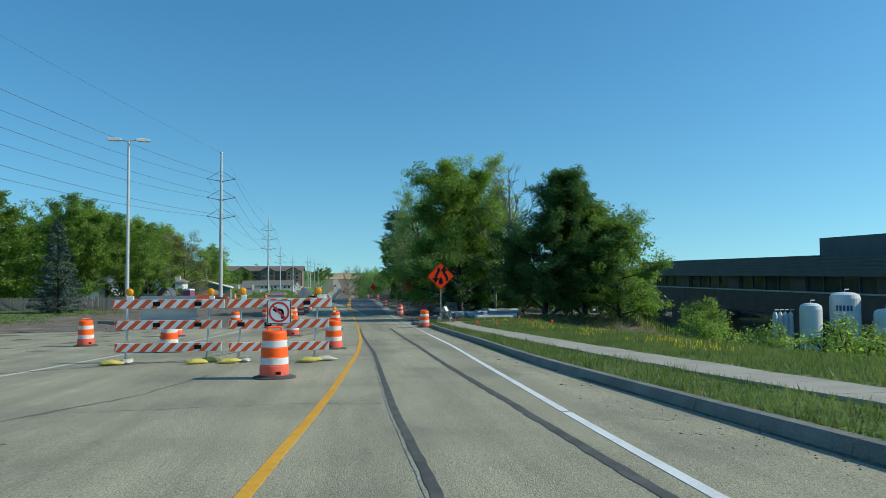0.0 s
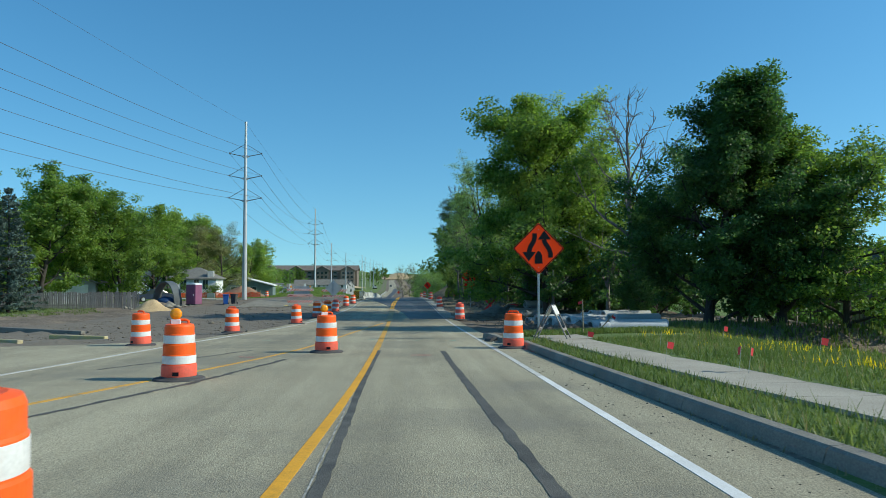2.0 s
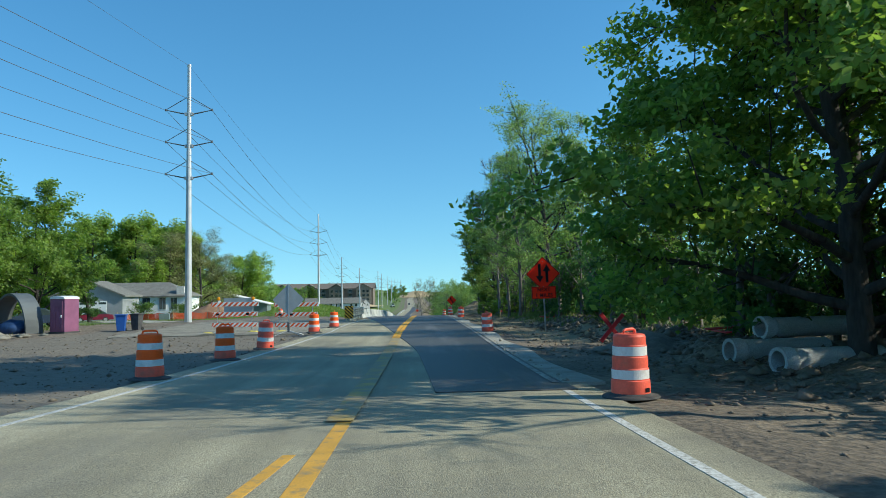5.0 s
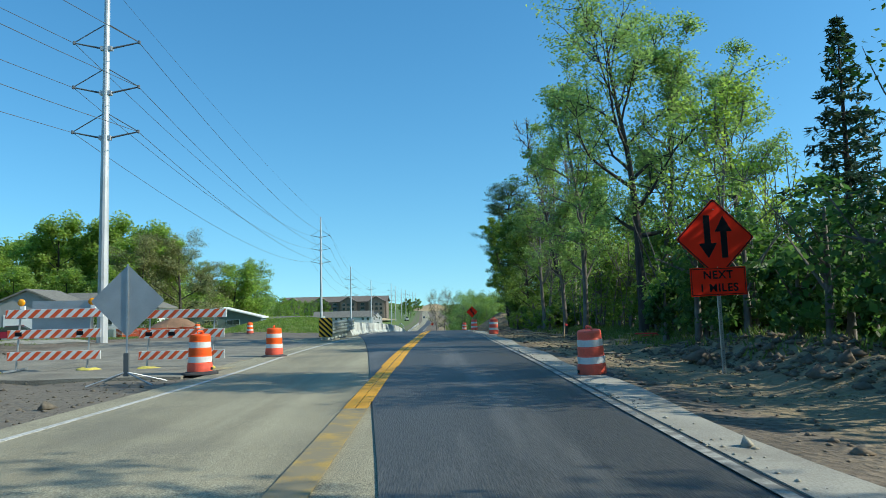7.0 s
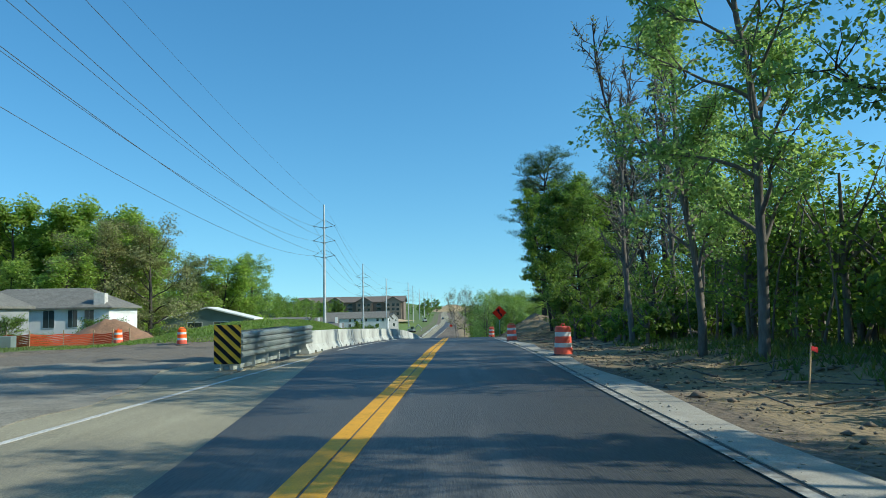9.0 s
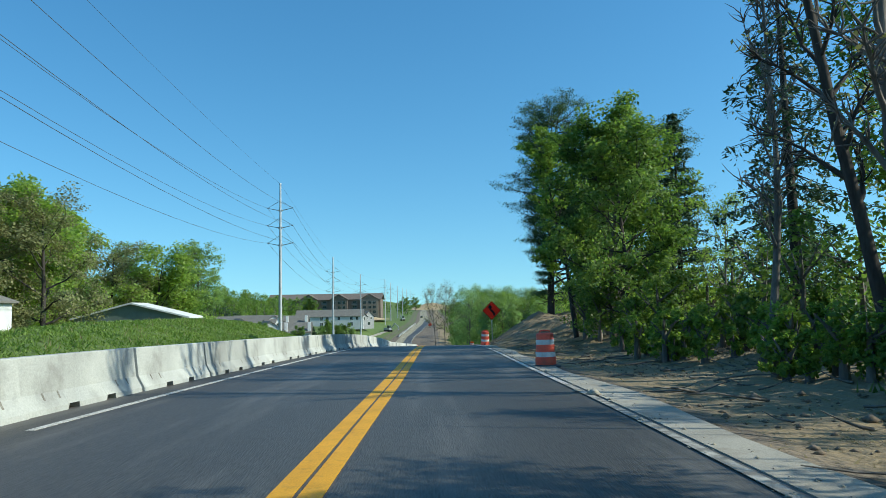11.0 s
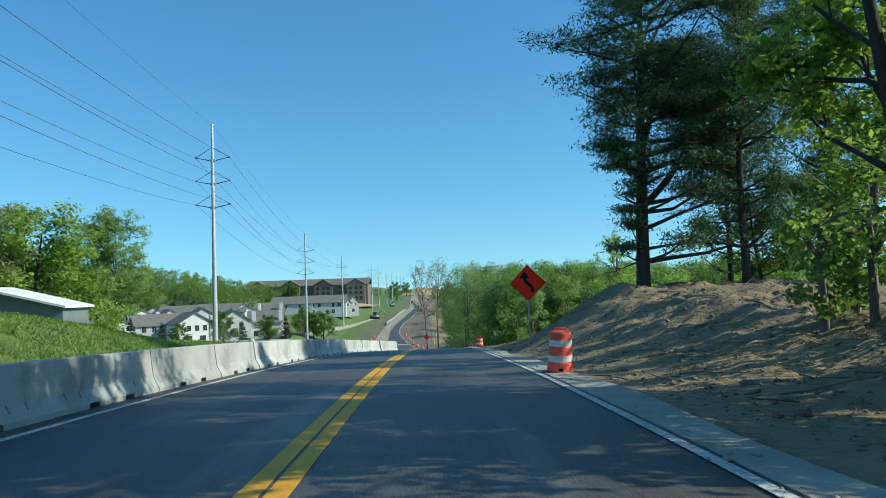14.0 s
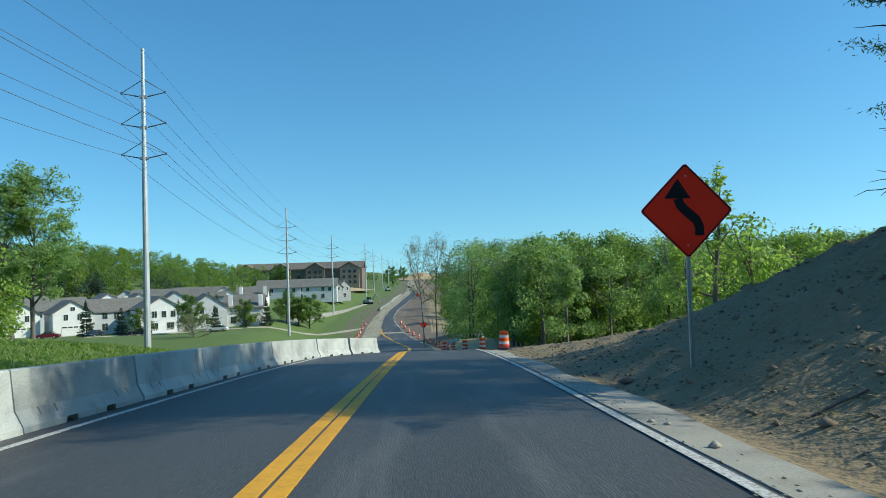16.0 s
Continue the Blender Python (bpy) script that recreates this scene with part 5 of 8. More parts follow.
M["clod_red"] = mat("red_clay", (0.3, 0.17, 0.1), (0.22, 0.13, 0.08), scale=2, rough=0.97, bump=0.8, bscale=8)
M["sandbag_yellow"] = mat("sandbag_yellow", (0.62, 0.52, 0.1), (0.5, 0.42, 0.1), scale=4, rough=0.85, bump=0.6, bscale=25)
M["sandbag_white"] = mat("sandbag_pale", (0.55, 0.53, 0.47), (0.45, 0.43, 0.36), scale=4, rough=0.85, bump=0.6, bscale=25)
M["net_orange"] = mat("net_orange", (0.75, 0.13, 0.04), (0.65, 0.1, 0.03), scale=4, rough=0.7)
M["flag_red"] = mat("flag_red", (0.65, 0.03, 0.04), rough=0.6, grain=0.1)
M["paint_red"] = mat("spray_red", (0.42, 0.09, 0.08), (0.33, 0.16, 0.13), scale=8, rough=0.85, stain=(0.3, 0.28, 0.24), stain_scale=9, stain_amt=1.0)
M["paint_green"] = mat("spray_green", (0.14, 0.36, 0.24), (0.25, 0.32, 0.25), scale=8, rough=0.85, stain=(0.3, 0.28, 0.24), stain_scale=9, stain_amt=1.0)
M["crack"] = mat("crack", (0.1, 0.095, 0.085), (0.16, 0.15, 0.13), scale=3, rough=0.9)
M["kerb_yellow"] = mat("kerb_yellow", (0.52, 0.42, 0.16), (0.42, 0.37, 0.24), scale=2.5, rough=0.9, bump=0.3, bscale=40, stain=(0.26, 0.24, 0.2), stain_scale=2.0, stain_amt=0.7)
M["chev_yellow"] = mat("chevron_yellow", (0.78, 0.46, 0.02), (0.7, 0.4, 0.02), rough=0.5, grain=0.08)
M["wood_new"] = mat("raw_wood", (0.45, 0.34, 0.2), (0.36, 0.26, 0.15), scale=4, rough=0.85, grain=0.15, stretch=(4, 4, 0.5))


def kerb_mesh(y0, y1, step=1.5):
    prof = [(-0.02, -0.15), (-0.02, 0.0), (0.02, 0.13), (0.05, 0.155), (0.19, 0.16), (0.2, 0.145), (0.2, -0.15)]
    n = max(2, int((y1 - y0) / step) + 1)
    bm = bmesh.new()
    rows = []
    for y in np.linspace(y0, y1, n):
        x, z = float(kerb_x(y)), float(zr(y))
        rows.append([bm.verts.new((x + px, y, z + pz)) for px, pz in prof])
    for a, b in zip(rows, rows[1:]):
        for k in range(len(prof) - 1):
            bm.faces.new((a[k], a[k + 1], b[k + 1], b[k]))
    bm.faces.new(rows[0])
    bm.faces.new(rows[-1][::-1])
    return bm


kerb = tagged(new("kerb"), "grey worn concrete kerb beside the lane", "kerb", kind="structure")
yk = -30.0
while yk < 41.9:
    part("kerb_stone", kerb_mesh(yk, min(yk + 2.985, 41.9)), M["kerb"], kerb)
    yk += 3.0
bm = bmesh.new()
box(bm, 0, 0.24, 0.35, 2.7, -0.12, 0.15)
bmesh.ops.subdivide_edges(bm, edges=bm.edges[:], cuts=5, use_grid_fill=True)
for v in bm.verts:
    v.co += Vector((noise.noise(v.co * 3.1), noise.noise(v.co * 2.3 + Vector((5, 0, 0))), noise.noise(v.co * 2.7 + Vector((0, 9, 0))))) * 0.045
part("kerb_stone", bm, M["kerb"], kerb, "broken displaced kerb piece", smooth=True).matrix_basis = pose(4.86, 43.3, road_z(0, 44.4) + 0.0, 0, 4, 7)
bm = bmesh.new()
box(bm, 0, 0.25, 0.0, 0.36, -0.12, 0.15)
bmesh.ops.subdivide_edges(bm, edges=bm.edges[:], cuts=3, use_grid_fill=True)
for v in bm.verts:
    v.co += Vector((noise.noise(v.co * 4.1), noise.noise(v.co * 3.3), noise.noise(v.co * 3.7))) * 0.04
part("kerb_stone", bm, M["sand"], kerb, "yellowed rounded kerb nose", smooth=True).matrix_basis = pose(4.86, 43.28, road_z(0, 43.4) + 0.0, 0, 4, 7)
bm = bmesh.new()
slab(bm, [(0, 0.0), (0.32, 0.02), (0.4, 0.08), (0.2, 0.12), (0.05, 0.07)], 0.3)
tagged(part("rubber_scrap", bm, M["rubber"], None), "crumpled dark rubber scrap beside kerb", "debris").matrix_basis = pose(4.5, 44.0, road_z(0, 44.0) + 0.01, 0, -6, 30)
for k in range(14):
    bm = bmesh.new()
    bmesh.ops.create_icosphere(bm, subdivisions=1, radius=0.05 + 0.05 * ((k * 7) % 5) / 5)
    for v in bm.verts:
        v.co = v.co * (1 + 0.4 * noise.noise(v.co * 30 + Vector((k, 0, 0))))
        v.co.z *= 0.6
    tagged(part("stone", bm, M["kerb"], None), "broken lump of kerb concrete", "rubble", "rubble at the kerb end").matrix_basis = pose(4.55 + 0.28 * ((k * 5) % 7) / 7, 43.5 + 0.15 * k, road_z(0, 44) + 0.0, 0, 0, 40 * k)

walk_l = along([(-80, 5.8), (0, 6.1), (10, 6.1), (28, 6.15), (37, 5.9), (48, 5.8)])
walk_slab = tagged(new("sidewalk"), "pale concrete sidewalk between strips of grass", "sidewalk", kind="structure")
yk = -20.0
while yk < 44:
    bm = bmesh.new()
    q = []
    for y in (yk + 0.01, yk + 0.75, yk + 1.49):
        xa = float(walk_l(y))
        za = gz(xa + 0.6, y) + 0.03
        q.append([bm.verts.new((xa, y, za - 0.1)), bm.verts.new((xa, y, za)), bm.verts.new((xa + 1.2, y, za)), bm.verts.new((xa + 1.2, y, za - 0.1))])
    for a, b in zip(q, q[1:]):
        for k in range(3):
            bm.faces.new((a[k], a[k + 1], b[k + 1], b[k]))
    bm.faces.new(q[0])
    bm.faces.new(q[-1][::-1])
    part("paving_slab", bm, M["walk"], walk_slab)
    yk += 1.5
bm = bmesh.new()
top, low = [], []
for x, y, dz in ((5.28, 41.95, 0.13), (7.2, 41.95, None), (7.2, 43.9, None), (5.2, 43.6, 0.06)):
    z = gz(x, y) + 0.03 if dz is None else road_z(x, y) + dz
    top.append(bm.verts.new((x, y, z)))
    low.append(bm.verts.new((x, y, z - 0.3)))
bm.faces.new(top)
for i in range(4):
    bm.faces.new((low[i], low[(i + 1) % 4], top[(i + 1) % 4], top[i]))
part("paving_slab", bm, M["walk"], walk_slab)


def crack(pts, width, material, label, dz=0.0045, seed=1, jit=0.03):
    """A crooked narrow strip on the pavement."""
    r = np.random.default_rng(seed)
    P = []
    for (xa, ya), (xb, yb) in zip(pts, pts[1:]):
        L = math.hypot(xb - xa, yb - ya)
        k = max(2, int(L / 0.22))
        for i in range(k):
            P.append((xa + (xb - xa) * i / k + r.normal(0, jit), ya + (yb - ya) * i / k + r.normal(0, jit)))
    P.append(pts[-1])
    bm = bmesh.new()
    prev = None
    for i, (x, y) in enumerate(P):
        x2, y2 = P[min(i + 1, len(P) - 1)]
        x1, y1 = P[max(i - 1, 0)]
        d = Vector((x2 - x1, y2 - y1)).normalized()
        w = width / 2 * (r.uniform(0.5, 1.3) if jit > 0.0125 else r.uniform(0.88, 1.1))
        z = float(zr(y)) + dz
        a, b = bm.verts.new((x - d.y * w, y + d.x * w, z)), bm.verts.new((x + d.y * w, y - d.x * w, z))
        if prev:
            bm.faces.new((prev[0], prev[1], b, a))
        prev = (a, b)
    for f in bm.faces:
        f.normal_update()
        if f.normal.z < 0:
            f.normal_flip()
    return tagged(part("road_crack", bm, material, None), label, "road crack", kind="structure")


crack([(0.62, -4), (0.7, 5), (0.74, 10), (0.95, 18), (1.05, 22), (1.05, 33), (1.08, 36.5), (1.16, 40.6)], 0.1, M["tar"], "dark sealed seam along the lane", seed=1, jit=0.005)
crack([(0.535, -4), (0.615, 5), (0.655, 10), (0.865, 18), (0.965, 22), (0.975, 33), (0.99, 36)], 0.016, M["white_worn"], "ghost of a removed white line", seed=2, jit=0.004)
crack([(2.2, -4), (2.3, 5), (2.42, 10.4), (2.52, 17), (2.68, 25), (2.75, 36), (2.8, 40.3)], 0.13, M["tar"], "dark sealed seam along the lane", seed=3, jit=0.006)
crack([(-9, 3), (-4.5, 9), (-3.2, 12.5), (-2.7, 16)], 0.05, M["crack"], "long crooked pavement crack", seed=4)
crack([(-6, 4), (-3.9, 7.2), (-3.4, 8.2)], 0.07, M["crack"], "crooked pavement crack", seed=5)
crack([(-3.6, 10.5), (-0.6, 10.9), (0.6, 10.6)], 0.02, M["crack"], "fine transverse pavement crack", seed=6)
crack([(0.7, 13.5), (2.5, 13.2)], 0.02, M["crack"], "fine transverse pavement crack", seed=7)
crack([(-8, 17), (-4, 20.5), (-2.6, 25.5)], 0.1, M["tar"], "dark sealed diagonal seam", seed=8, jit=0.015)
crack([(-5.2, 25), (-2.9, 29), (-1.7, 33.5), (-0.9, 38)], 0.12, M["tar"], "dark sealed diagonal seam", seed=9, jit=0.015)
crack([(-3.8, 46.3), (1.1, 45.75), (4.9, 45.5)], 0.035, M["crack"], "transverse joint across the road", seed=10, jit=0.012)
crack([(-3.9, 42.2), (1.2, 41.6), (4.6, 41.8)], 0.025, M["crack"], "transverse joint across the road", seed=11, jit=0.012)
crack([(-3.2, 51.2), (1.2, 50.6), (4.4, 50.8)], 0.025, M["crack"], "transverse joint across the road", seed=12, jit=0.012)
crack([(-4.2, 36), (-3.0, 38.6), (-2.2, 41)], 0.1, M["tar"], "dark sealed diagonal seam", seed=13)
for x, y, w, m_, k in ((2.2, 38.9, 0.5, "paint_red", 0), (-1.9, 38.7, 0.35, "paint_red", 1), (0.8, 45.3, 0.2, "paint_green", 2), (2.26, 45.0, 0.18, "paint_green", 3), (3.4, 44.7, 0.2, "paint_green", 4), (-2.6, 45.5, 0.24, "paint_green", 5)):
    crack([(x - w / 2, y), (x, y + 0.03), (x + w / 2, y - 0.02)], 0.12, M[m_], "sprayed utility marking", seed=20 + k)
    crack([(x - w / 2, y + 0.12), (x + w / 2, y + 0.1)], 0.06, M[m_], "sprayed utility marking", seed=30 + k)


# ---- grass blades and litter ----
def blades(name, label, xy, hmin, hmax, material, seed, lean=0.35, width=0.012, dz=0.0):
    r = np.random.default_rng(seed)
    x, y = xy[:, 0], xy[:, 1]
    z = ground_z(x, y) + dz
    n = len(x)
    h = r.uniform(hmin, hmax, n)
    a = r.uniform(0, 2 * np.pi, n)
    b = r.uniform(0, 2 * np.pi, n)
    p = np.stack([x, y, z - 0.02], 1)
    s = np.stack([np.cos(a), np.sin(a), np.zeros(n)], 1) * (width * r.uniform(0.7, 1.6, n))[:, None]
    tip = p + np.stack([np.cos(b) * h * lean * r.uniform(0.2, 1.3, n), np.sin(b) * h * lean * r.uniform(0.2, 1.3, n), h], 1)
    V = np.stack([p - s, p + s, tip], 1).reshape(-1, 3)
    return tagged(part(name, fast_mesh(name, V, np.arange(3 * n).reshape(n, 3)), M[material], None), label, "grass", kind="stuff")


r = np.random.default_rng(90)


def patch(n, x0, x1, y0, y1, keep=None):
    p = np.stack([r.uniform(x0, x1, n), r.uniform(y0, y1, n)], 1)
    return p if keep is None else p[keep(p[:, 0], p[:, 1])]


def off_walk(x, y):
    return (x > kerb_x(y) + 0.22) & ((x < walk_l(y) - 0.02) | (x > walk_l(y) + 1.22)) & ~((y > 41.9) & (x < 8.8))


def tuft_noise(x, y):
    return np.sin(x * 2.1 + 1.3 * np.sin(y * 0.7)) * np.sin(y * 1.6 + np.sin(x * 1.1)) + 0.5 * np.sin(x * 5.3 + y * 3.1)


blades("verge_grass", "green uncut grass on the verge", patch(110000, 4.7, 13, 3, 42, off_walk), 0.06, 0.16, "grass", 91, 0.6, 0.008)
blades("verge_grass", "taller seeding grass on the verge", patch(30000, 4.7, 13, 3, 42, lambda x, y: off_walk(x, y) & (tuft_noise(x, y) > 0.35)), 0.14, 0.28, "grass", 92, 0.5, 0.008)
blades("verge_grass", "dry straw-coloured grass stalks", patch(9000, 4.7, 13, 3, 44, lambda x, y: off_walk(x, y) & (tuft_noise(y, x) > 0.4)), 0.12, 0.3, "grass_dry", 93, 0.35, 0.006)
blades("verge_grass", "green grass beside the kerb end", patch(12000, 5.6, 11.5, 43.9, 47), 0.07, 0.2, "grass", 94)
blades("verge_flowers", "yellow flowers along the verge's far edge", patch(2600, 8.6, 12.5, 16, 44, lambda x, y: tuft_noise(x * 0.8, y * 0.5) > 0.3), 0.1, 0.2, "flower", 111, 0.3, 0.018)
blades("slope_grass", "green grass down the slope", patch(30000, 12, 24, 6, 50), 0.15, 0.4, "grass", 95, 0.4, 0.03)
blades("bank_grass", "lush green grass on the bank", patch(130000, -22, -4.0, 138, 212, lambda x, y: x < np.minimum(bar_line(y), -1.8) - 1.4 - 0.5 * tuft_noise(x, y)), 0.05, 0.2, "grass_lush", 96, 1.1, 0.035)
blades("bank_grass", "dry stalks among bank grass", patch(12000, -24, -5.2, 138, 212, lambda x, y: (x < bar_line(y) - 1.2) & (tuft_noise(x, y) > 0.5)), 0.15, 0.45, "grass_dry", 97, 0.5, 0.012)
blades("roadside_weeds", "weeds along the wood's edge", patch(26000, 9.2, 20, 76, 128, lambda x, y: (x > 10.2 + 0.8 * tuft_noise(x, y))), 0.1, 0.3, "grass", 98, 0.7, 0.03)
blades("far_left_grass", "mown grass beside the houses", patch(30000, -34, -17, 48, 120, lambda x, y: (tuft_noise(x, y) > -0.2) & (x < -23 - 2 * np.sin(y * 0.3))), 0.06, 0.2, "grass", 99, 0.4, 0.03)
blades("gutter_weeds", "small weeds in the kerb joint", patch(2600, 4.2, 5.3, 3, 44, lambda x, y: np.abs(x - kerb_x(y) + 0.06) < 0.06 + 0.12 * (tuft_noise(x, y) > 0.6)), 0.03, 0.09, "grass_dry", 100)


def scatter(name, label, xy, size, material, seed, flat=0.6, category="rubble", dz=0.0, on=None):
    """Uneven little lumps lying on the ground, in one mesh."""
    r2 = np.random.default_rng(seed)
    base = np.array([(1, 0, 0), (-1, 0, 0), (0, 1, 0), (0, -1, 0), (0, 0, 1), (0, 0, -0.6)], float)
    tri = np.array([(0, 2, 4), (2, 1, 4), (1, 3, 4), (3, 0, 4), (2, 0, 5), (1, 2, 5), (3, 1, 5), (0, 3, 5)])
    n = len(xy)
    s = size * np.exp(r2.normal(0, 0.55, n))
    a = r2.uniform(0, 2 * np.pi, n)
    v = base[None] * (1 + 0.35 * r2.standard_normal((n, 6, 3)))
    v = v * s[:, None, None] * [1, 1, flat]
    vx = v[..., 0] * np.cos(a)[:, None] - v[..., 1] * np.sin(a)[:, None]
    vy = v[..., 0] * np.sin(a)[:, None] + v[..., 1] * np.cos(a)[:, None]
    z = (ground_z(xy[:, 0], xy[:, 1]) if on is None else on(xy[:, 0], xy[:, 1])) + dz
    V = np.stack([vx + xy[:, 0:1], vy + xy[:, 1:2], v[..., 2] + z[:, None] + (s * 0.15)[:, None]], -1).reshape(-1, 3)
    F = (tri[None] + (np.arange(n) * 6)[:, None, None]).reshape(-1, 3)
    return tagged(part(name, fast_mesh(name, V, F), M[material], None), label, category, kind="stuff")


scatter("gravel", "loose dark gravel and milled asphalt", patch(14000, -16, -3.0, 46, 118, lambda x, y: x < edge_l(y) - 0.5), 0.016, "gravel", 101)
scatter("clods", "clods of dark earth on torn ground", patch(900, -15, -3.5, 46, 100, lambda x, y: x < edge_l(y) - 0.7), 0.035, "gravel", 102)
scatter("clods", "clods of earth on the shoulder", patch(5000, 6.0, 12, 46, 128, lambda x, y: (x > edge_r(y) + 1.15)), 0.03, "clod", 103)
scatter("clods", "clods of earth on the cut bank", patch(15000, 7.4, 18, 132, 212), 0.024, "clod", 104)
scatter("kerb_grit", "fine grit along the kerb and gutter", patch(5000, 3.2, 5.2, 3, 46, lambda x, y: (x < kerb_x(y)) & (x > kerb_x(y) - 1.1 * np.abs(np.sin(y * 3.1 + x)))), 0.006, "crack", 105, on=lambda x, y: zr(y))
scatter("gutter_grit", "pale crumbs along the gutter edge", patch(9000, 4.4, 7.2, 66, 200, lambda x, y: np.abs(x - edge_r(y) - 0.2) < 0.3 * np.abs(np.sin(y * 1.7))), 0.016, "gutter", 106, on=lambda x, y: zr(y) + 0.03)
blades("straw", "scattered straw mulch on the shoulder", patch(42000, 6.0, 12.5, 84, 172, lambda x, y: (x > edge_r(y) + 0.75) & (tuft_noise(x * 0.7, y * 0.6) > -0.1)), 0.012, 0.06, "grass_dry", 107, 6.0, 0.016)
blades("straw", "straw mulch on the earth bank", patch(60000, 7.6, 17, 134, 204, lambda x, y: (tuft_noise(x * 2.2, y * 0.35) > 0.1)), 0.02, 0.09, "grass_dry", 108, 6.0, 0.014)


def heap(name, label, x, y, rx, ry, h, material, seed, category="dirt pile", z=None):
    """An uneven mound with a soft foot."""
    bm = bmesh.new()
    nr, ns = 9, 26
    z0 = gz(x, y) if z is None else z
    top = bm.verts.new((0, 0, h))
    rings = []
    for i in range(1, nr + 1):
        f = i / nr
        ring = []
        for k in range(ns):
            a = 2 * math.pi * k / ns
            w = 1 + 0.22 * noise.noise((math.cos(a) * 1.3 + seed, math.sin(a) * 1.3, f))
            px, py = rx * f * w * math.cos(a), ry * f * w * math.sin(a)
            pz = h * (1 - float(smooth01(f))) + 0.22 * h * noise.noise((px * 1.5 + seed, py * 1.5, 3)) * (1 - f) - 0.08 * f
            ring.append(bm.verts.new((px, py, pz)))
        rings.append(ring)
    for k in range(ns):
        bm.faces.new((top, rings[0][k], rings[0][(k + 1) % ns]))
    for a, b in zip(rings, rings[1:]):
        for k in range(ns):
            bm.faces.new((a[k], b[k], b[(k + 1) % ns], a[(k + 1) % ns]))
    ob = tagged(part(name, bm, material, None, smooth=True), label, category)
    ob.matrix_basis = pose(x, y, z0)
    return ob


heap("sand_pile", "pale tan sand pile on torn ground", -18.6, 83.5, 2.1, 1.6, 0.95, M["sand"], 3)
heap("dirt_pile", "brown dirt pile beside the intersection", -33, 66, 4.5, 3.5, 1.5, M["clod"], 5)
heap("dirt_pile", "reddish clay heap behind the poles", -26.0, 156, 6.0, 3.4, 2.1, M["clod_red"], 7)
heap("dirt_pile", "low brown earth heap among pipes", 7.3, 55.8, 0.9, 2.4, 0.36, M["clod"], 9)
heap("dirt_pile", "grey-brown earth heap beside pipes", 8.5, 50.0, 1.5, 1.3, 0.36, M["clod"], 11)
scatter("rubble", "torn earth lumps and roots before the pipes", patch(120, 7.4, 9.6, 48.6, 51.2), 0.1, "clod", 113, dz=0.12)
heap("dirt_pile", "grey rubble heap on the shoulder", 8.9, 74.5, 1.5, 2.5, 0.5, M["clod"], 15)
heap("dirt_pile", "earth and rubble by a toilet cabin", -20.4, 90.5, 2.4, 1.4, 0.6, M["clod"], 17)
scatter("rubble", "broken concrete and roots beside pipes", patch(300, 7.6, 10.5, 49, 76), 0.09, "clod", 109)
scatter("clods", "torn earth clods on the ridge under trees", patch(3500, 8.8, 12, 67, 96), 0.06, "clod", 112)
scatter("rubble", "broken concrete beside the toilet cabin", patch(90, -22.5, -18.5, 86, 95), 0.18, "kerb", 110)


# ---- barricades ----
def striped_rail(d, x0, x1, z0, z1, y, right=True, n=9):
    bm = bmesh.new()
    box(bm, x0, x1, y, y + 0.03, z0, z1)
    rail = part("rail", bevelled(bm, 0.006, 1), M["rail_white"], d, "white rail with orange diagonal stripes")
    h = z1 - z0
    pitch = (x1 - x0) / n
    for k in range(-1, n + 1):
        a = x0 + k * pitch
        s = h if right else -h
        q = [(a, z0 + 0.004), (a + pitch * 0.5, z0 + 0.004), (a + pitch * 0.5 + s, z1 - 0.004), (a + s, z1 - 0.004)]
        # cut the stripe at the rail's ends
        if min(p[0] for p in q) < x0 + 0.004 or max(p[0] for p in q) > x1 - 0.004:
            q2 = []
            for i in range(4):
                (xa, za), (xb, zb) = q[i], q[(i + 1) % 4]
                q2.append((min(max(xa, x0 + 0.005), x1 - 0.005), za))
            if abs(q2[0][0] - q2[1][0]) < 0.01 and abs(q2[2][0] - q2[3][0]) < 0.01:
                continue
            q = q2
        bm = bmesh.new()
        vs = [bm.verts.new((x, y - 0.002, z)) for x, z in q]
        bm.faces.new(vs)
        bm.normal_update()
        for f in bm.faces:
            if f.normal.y > 0:
                f.normal_flip()
        bmesh.ops.remove_doubles(bm, verts=bm.verts[:], dist=0.002)
        part("stripe", bm, M["rail_orange"], rail)


def sandbag_bm(seed, L=0.62, W=0.3, H=0.13):
    bm = bmesh.new()
    bmesh.ops.create_icosphere(bm, subdivisions=3, radius=1)
    for v in bm.verts:
        p = v.co.copy()
        w = 1 + 0.22 * noise.noise(p * 1.6 + Vector((seed, 0, 0)))
        neck = 1 - 0.45 * max(0, p.x - 0.55)
        v.co = Vector((p.x * L / 2 * w, p.y * W / 2 * w * neck, max(0, (p.z * 0.5 + 0.5)) * H * w * (1 - 0.5 * max(0, p.x - 0.3))))
    return bm


def sandbag(x, y, turn, seed, yellow=True, z=None):
    ob = tagged(part("sandbag", sandbag_bm(seed), M["sandbag_yellow" if yellow else "sandbag_white"], None, smooth=True), "slumped yellow sandbag on barricade foot" if yellow else "slumped off-white sandbag on barricade foot", "sandbag", group="sandbags")
    ob.matrix_basis = pose(x, y, (road_z(x, y) if z is None else z), 0, 0, turn)
    return ob


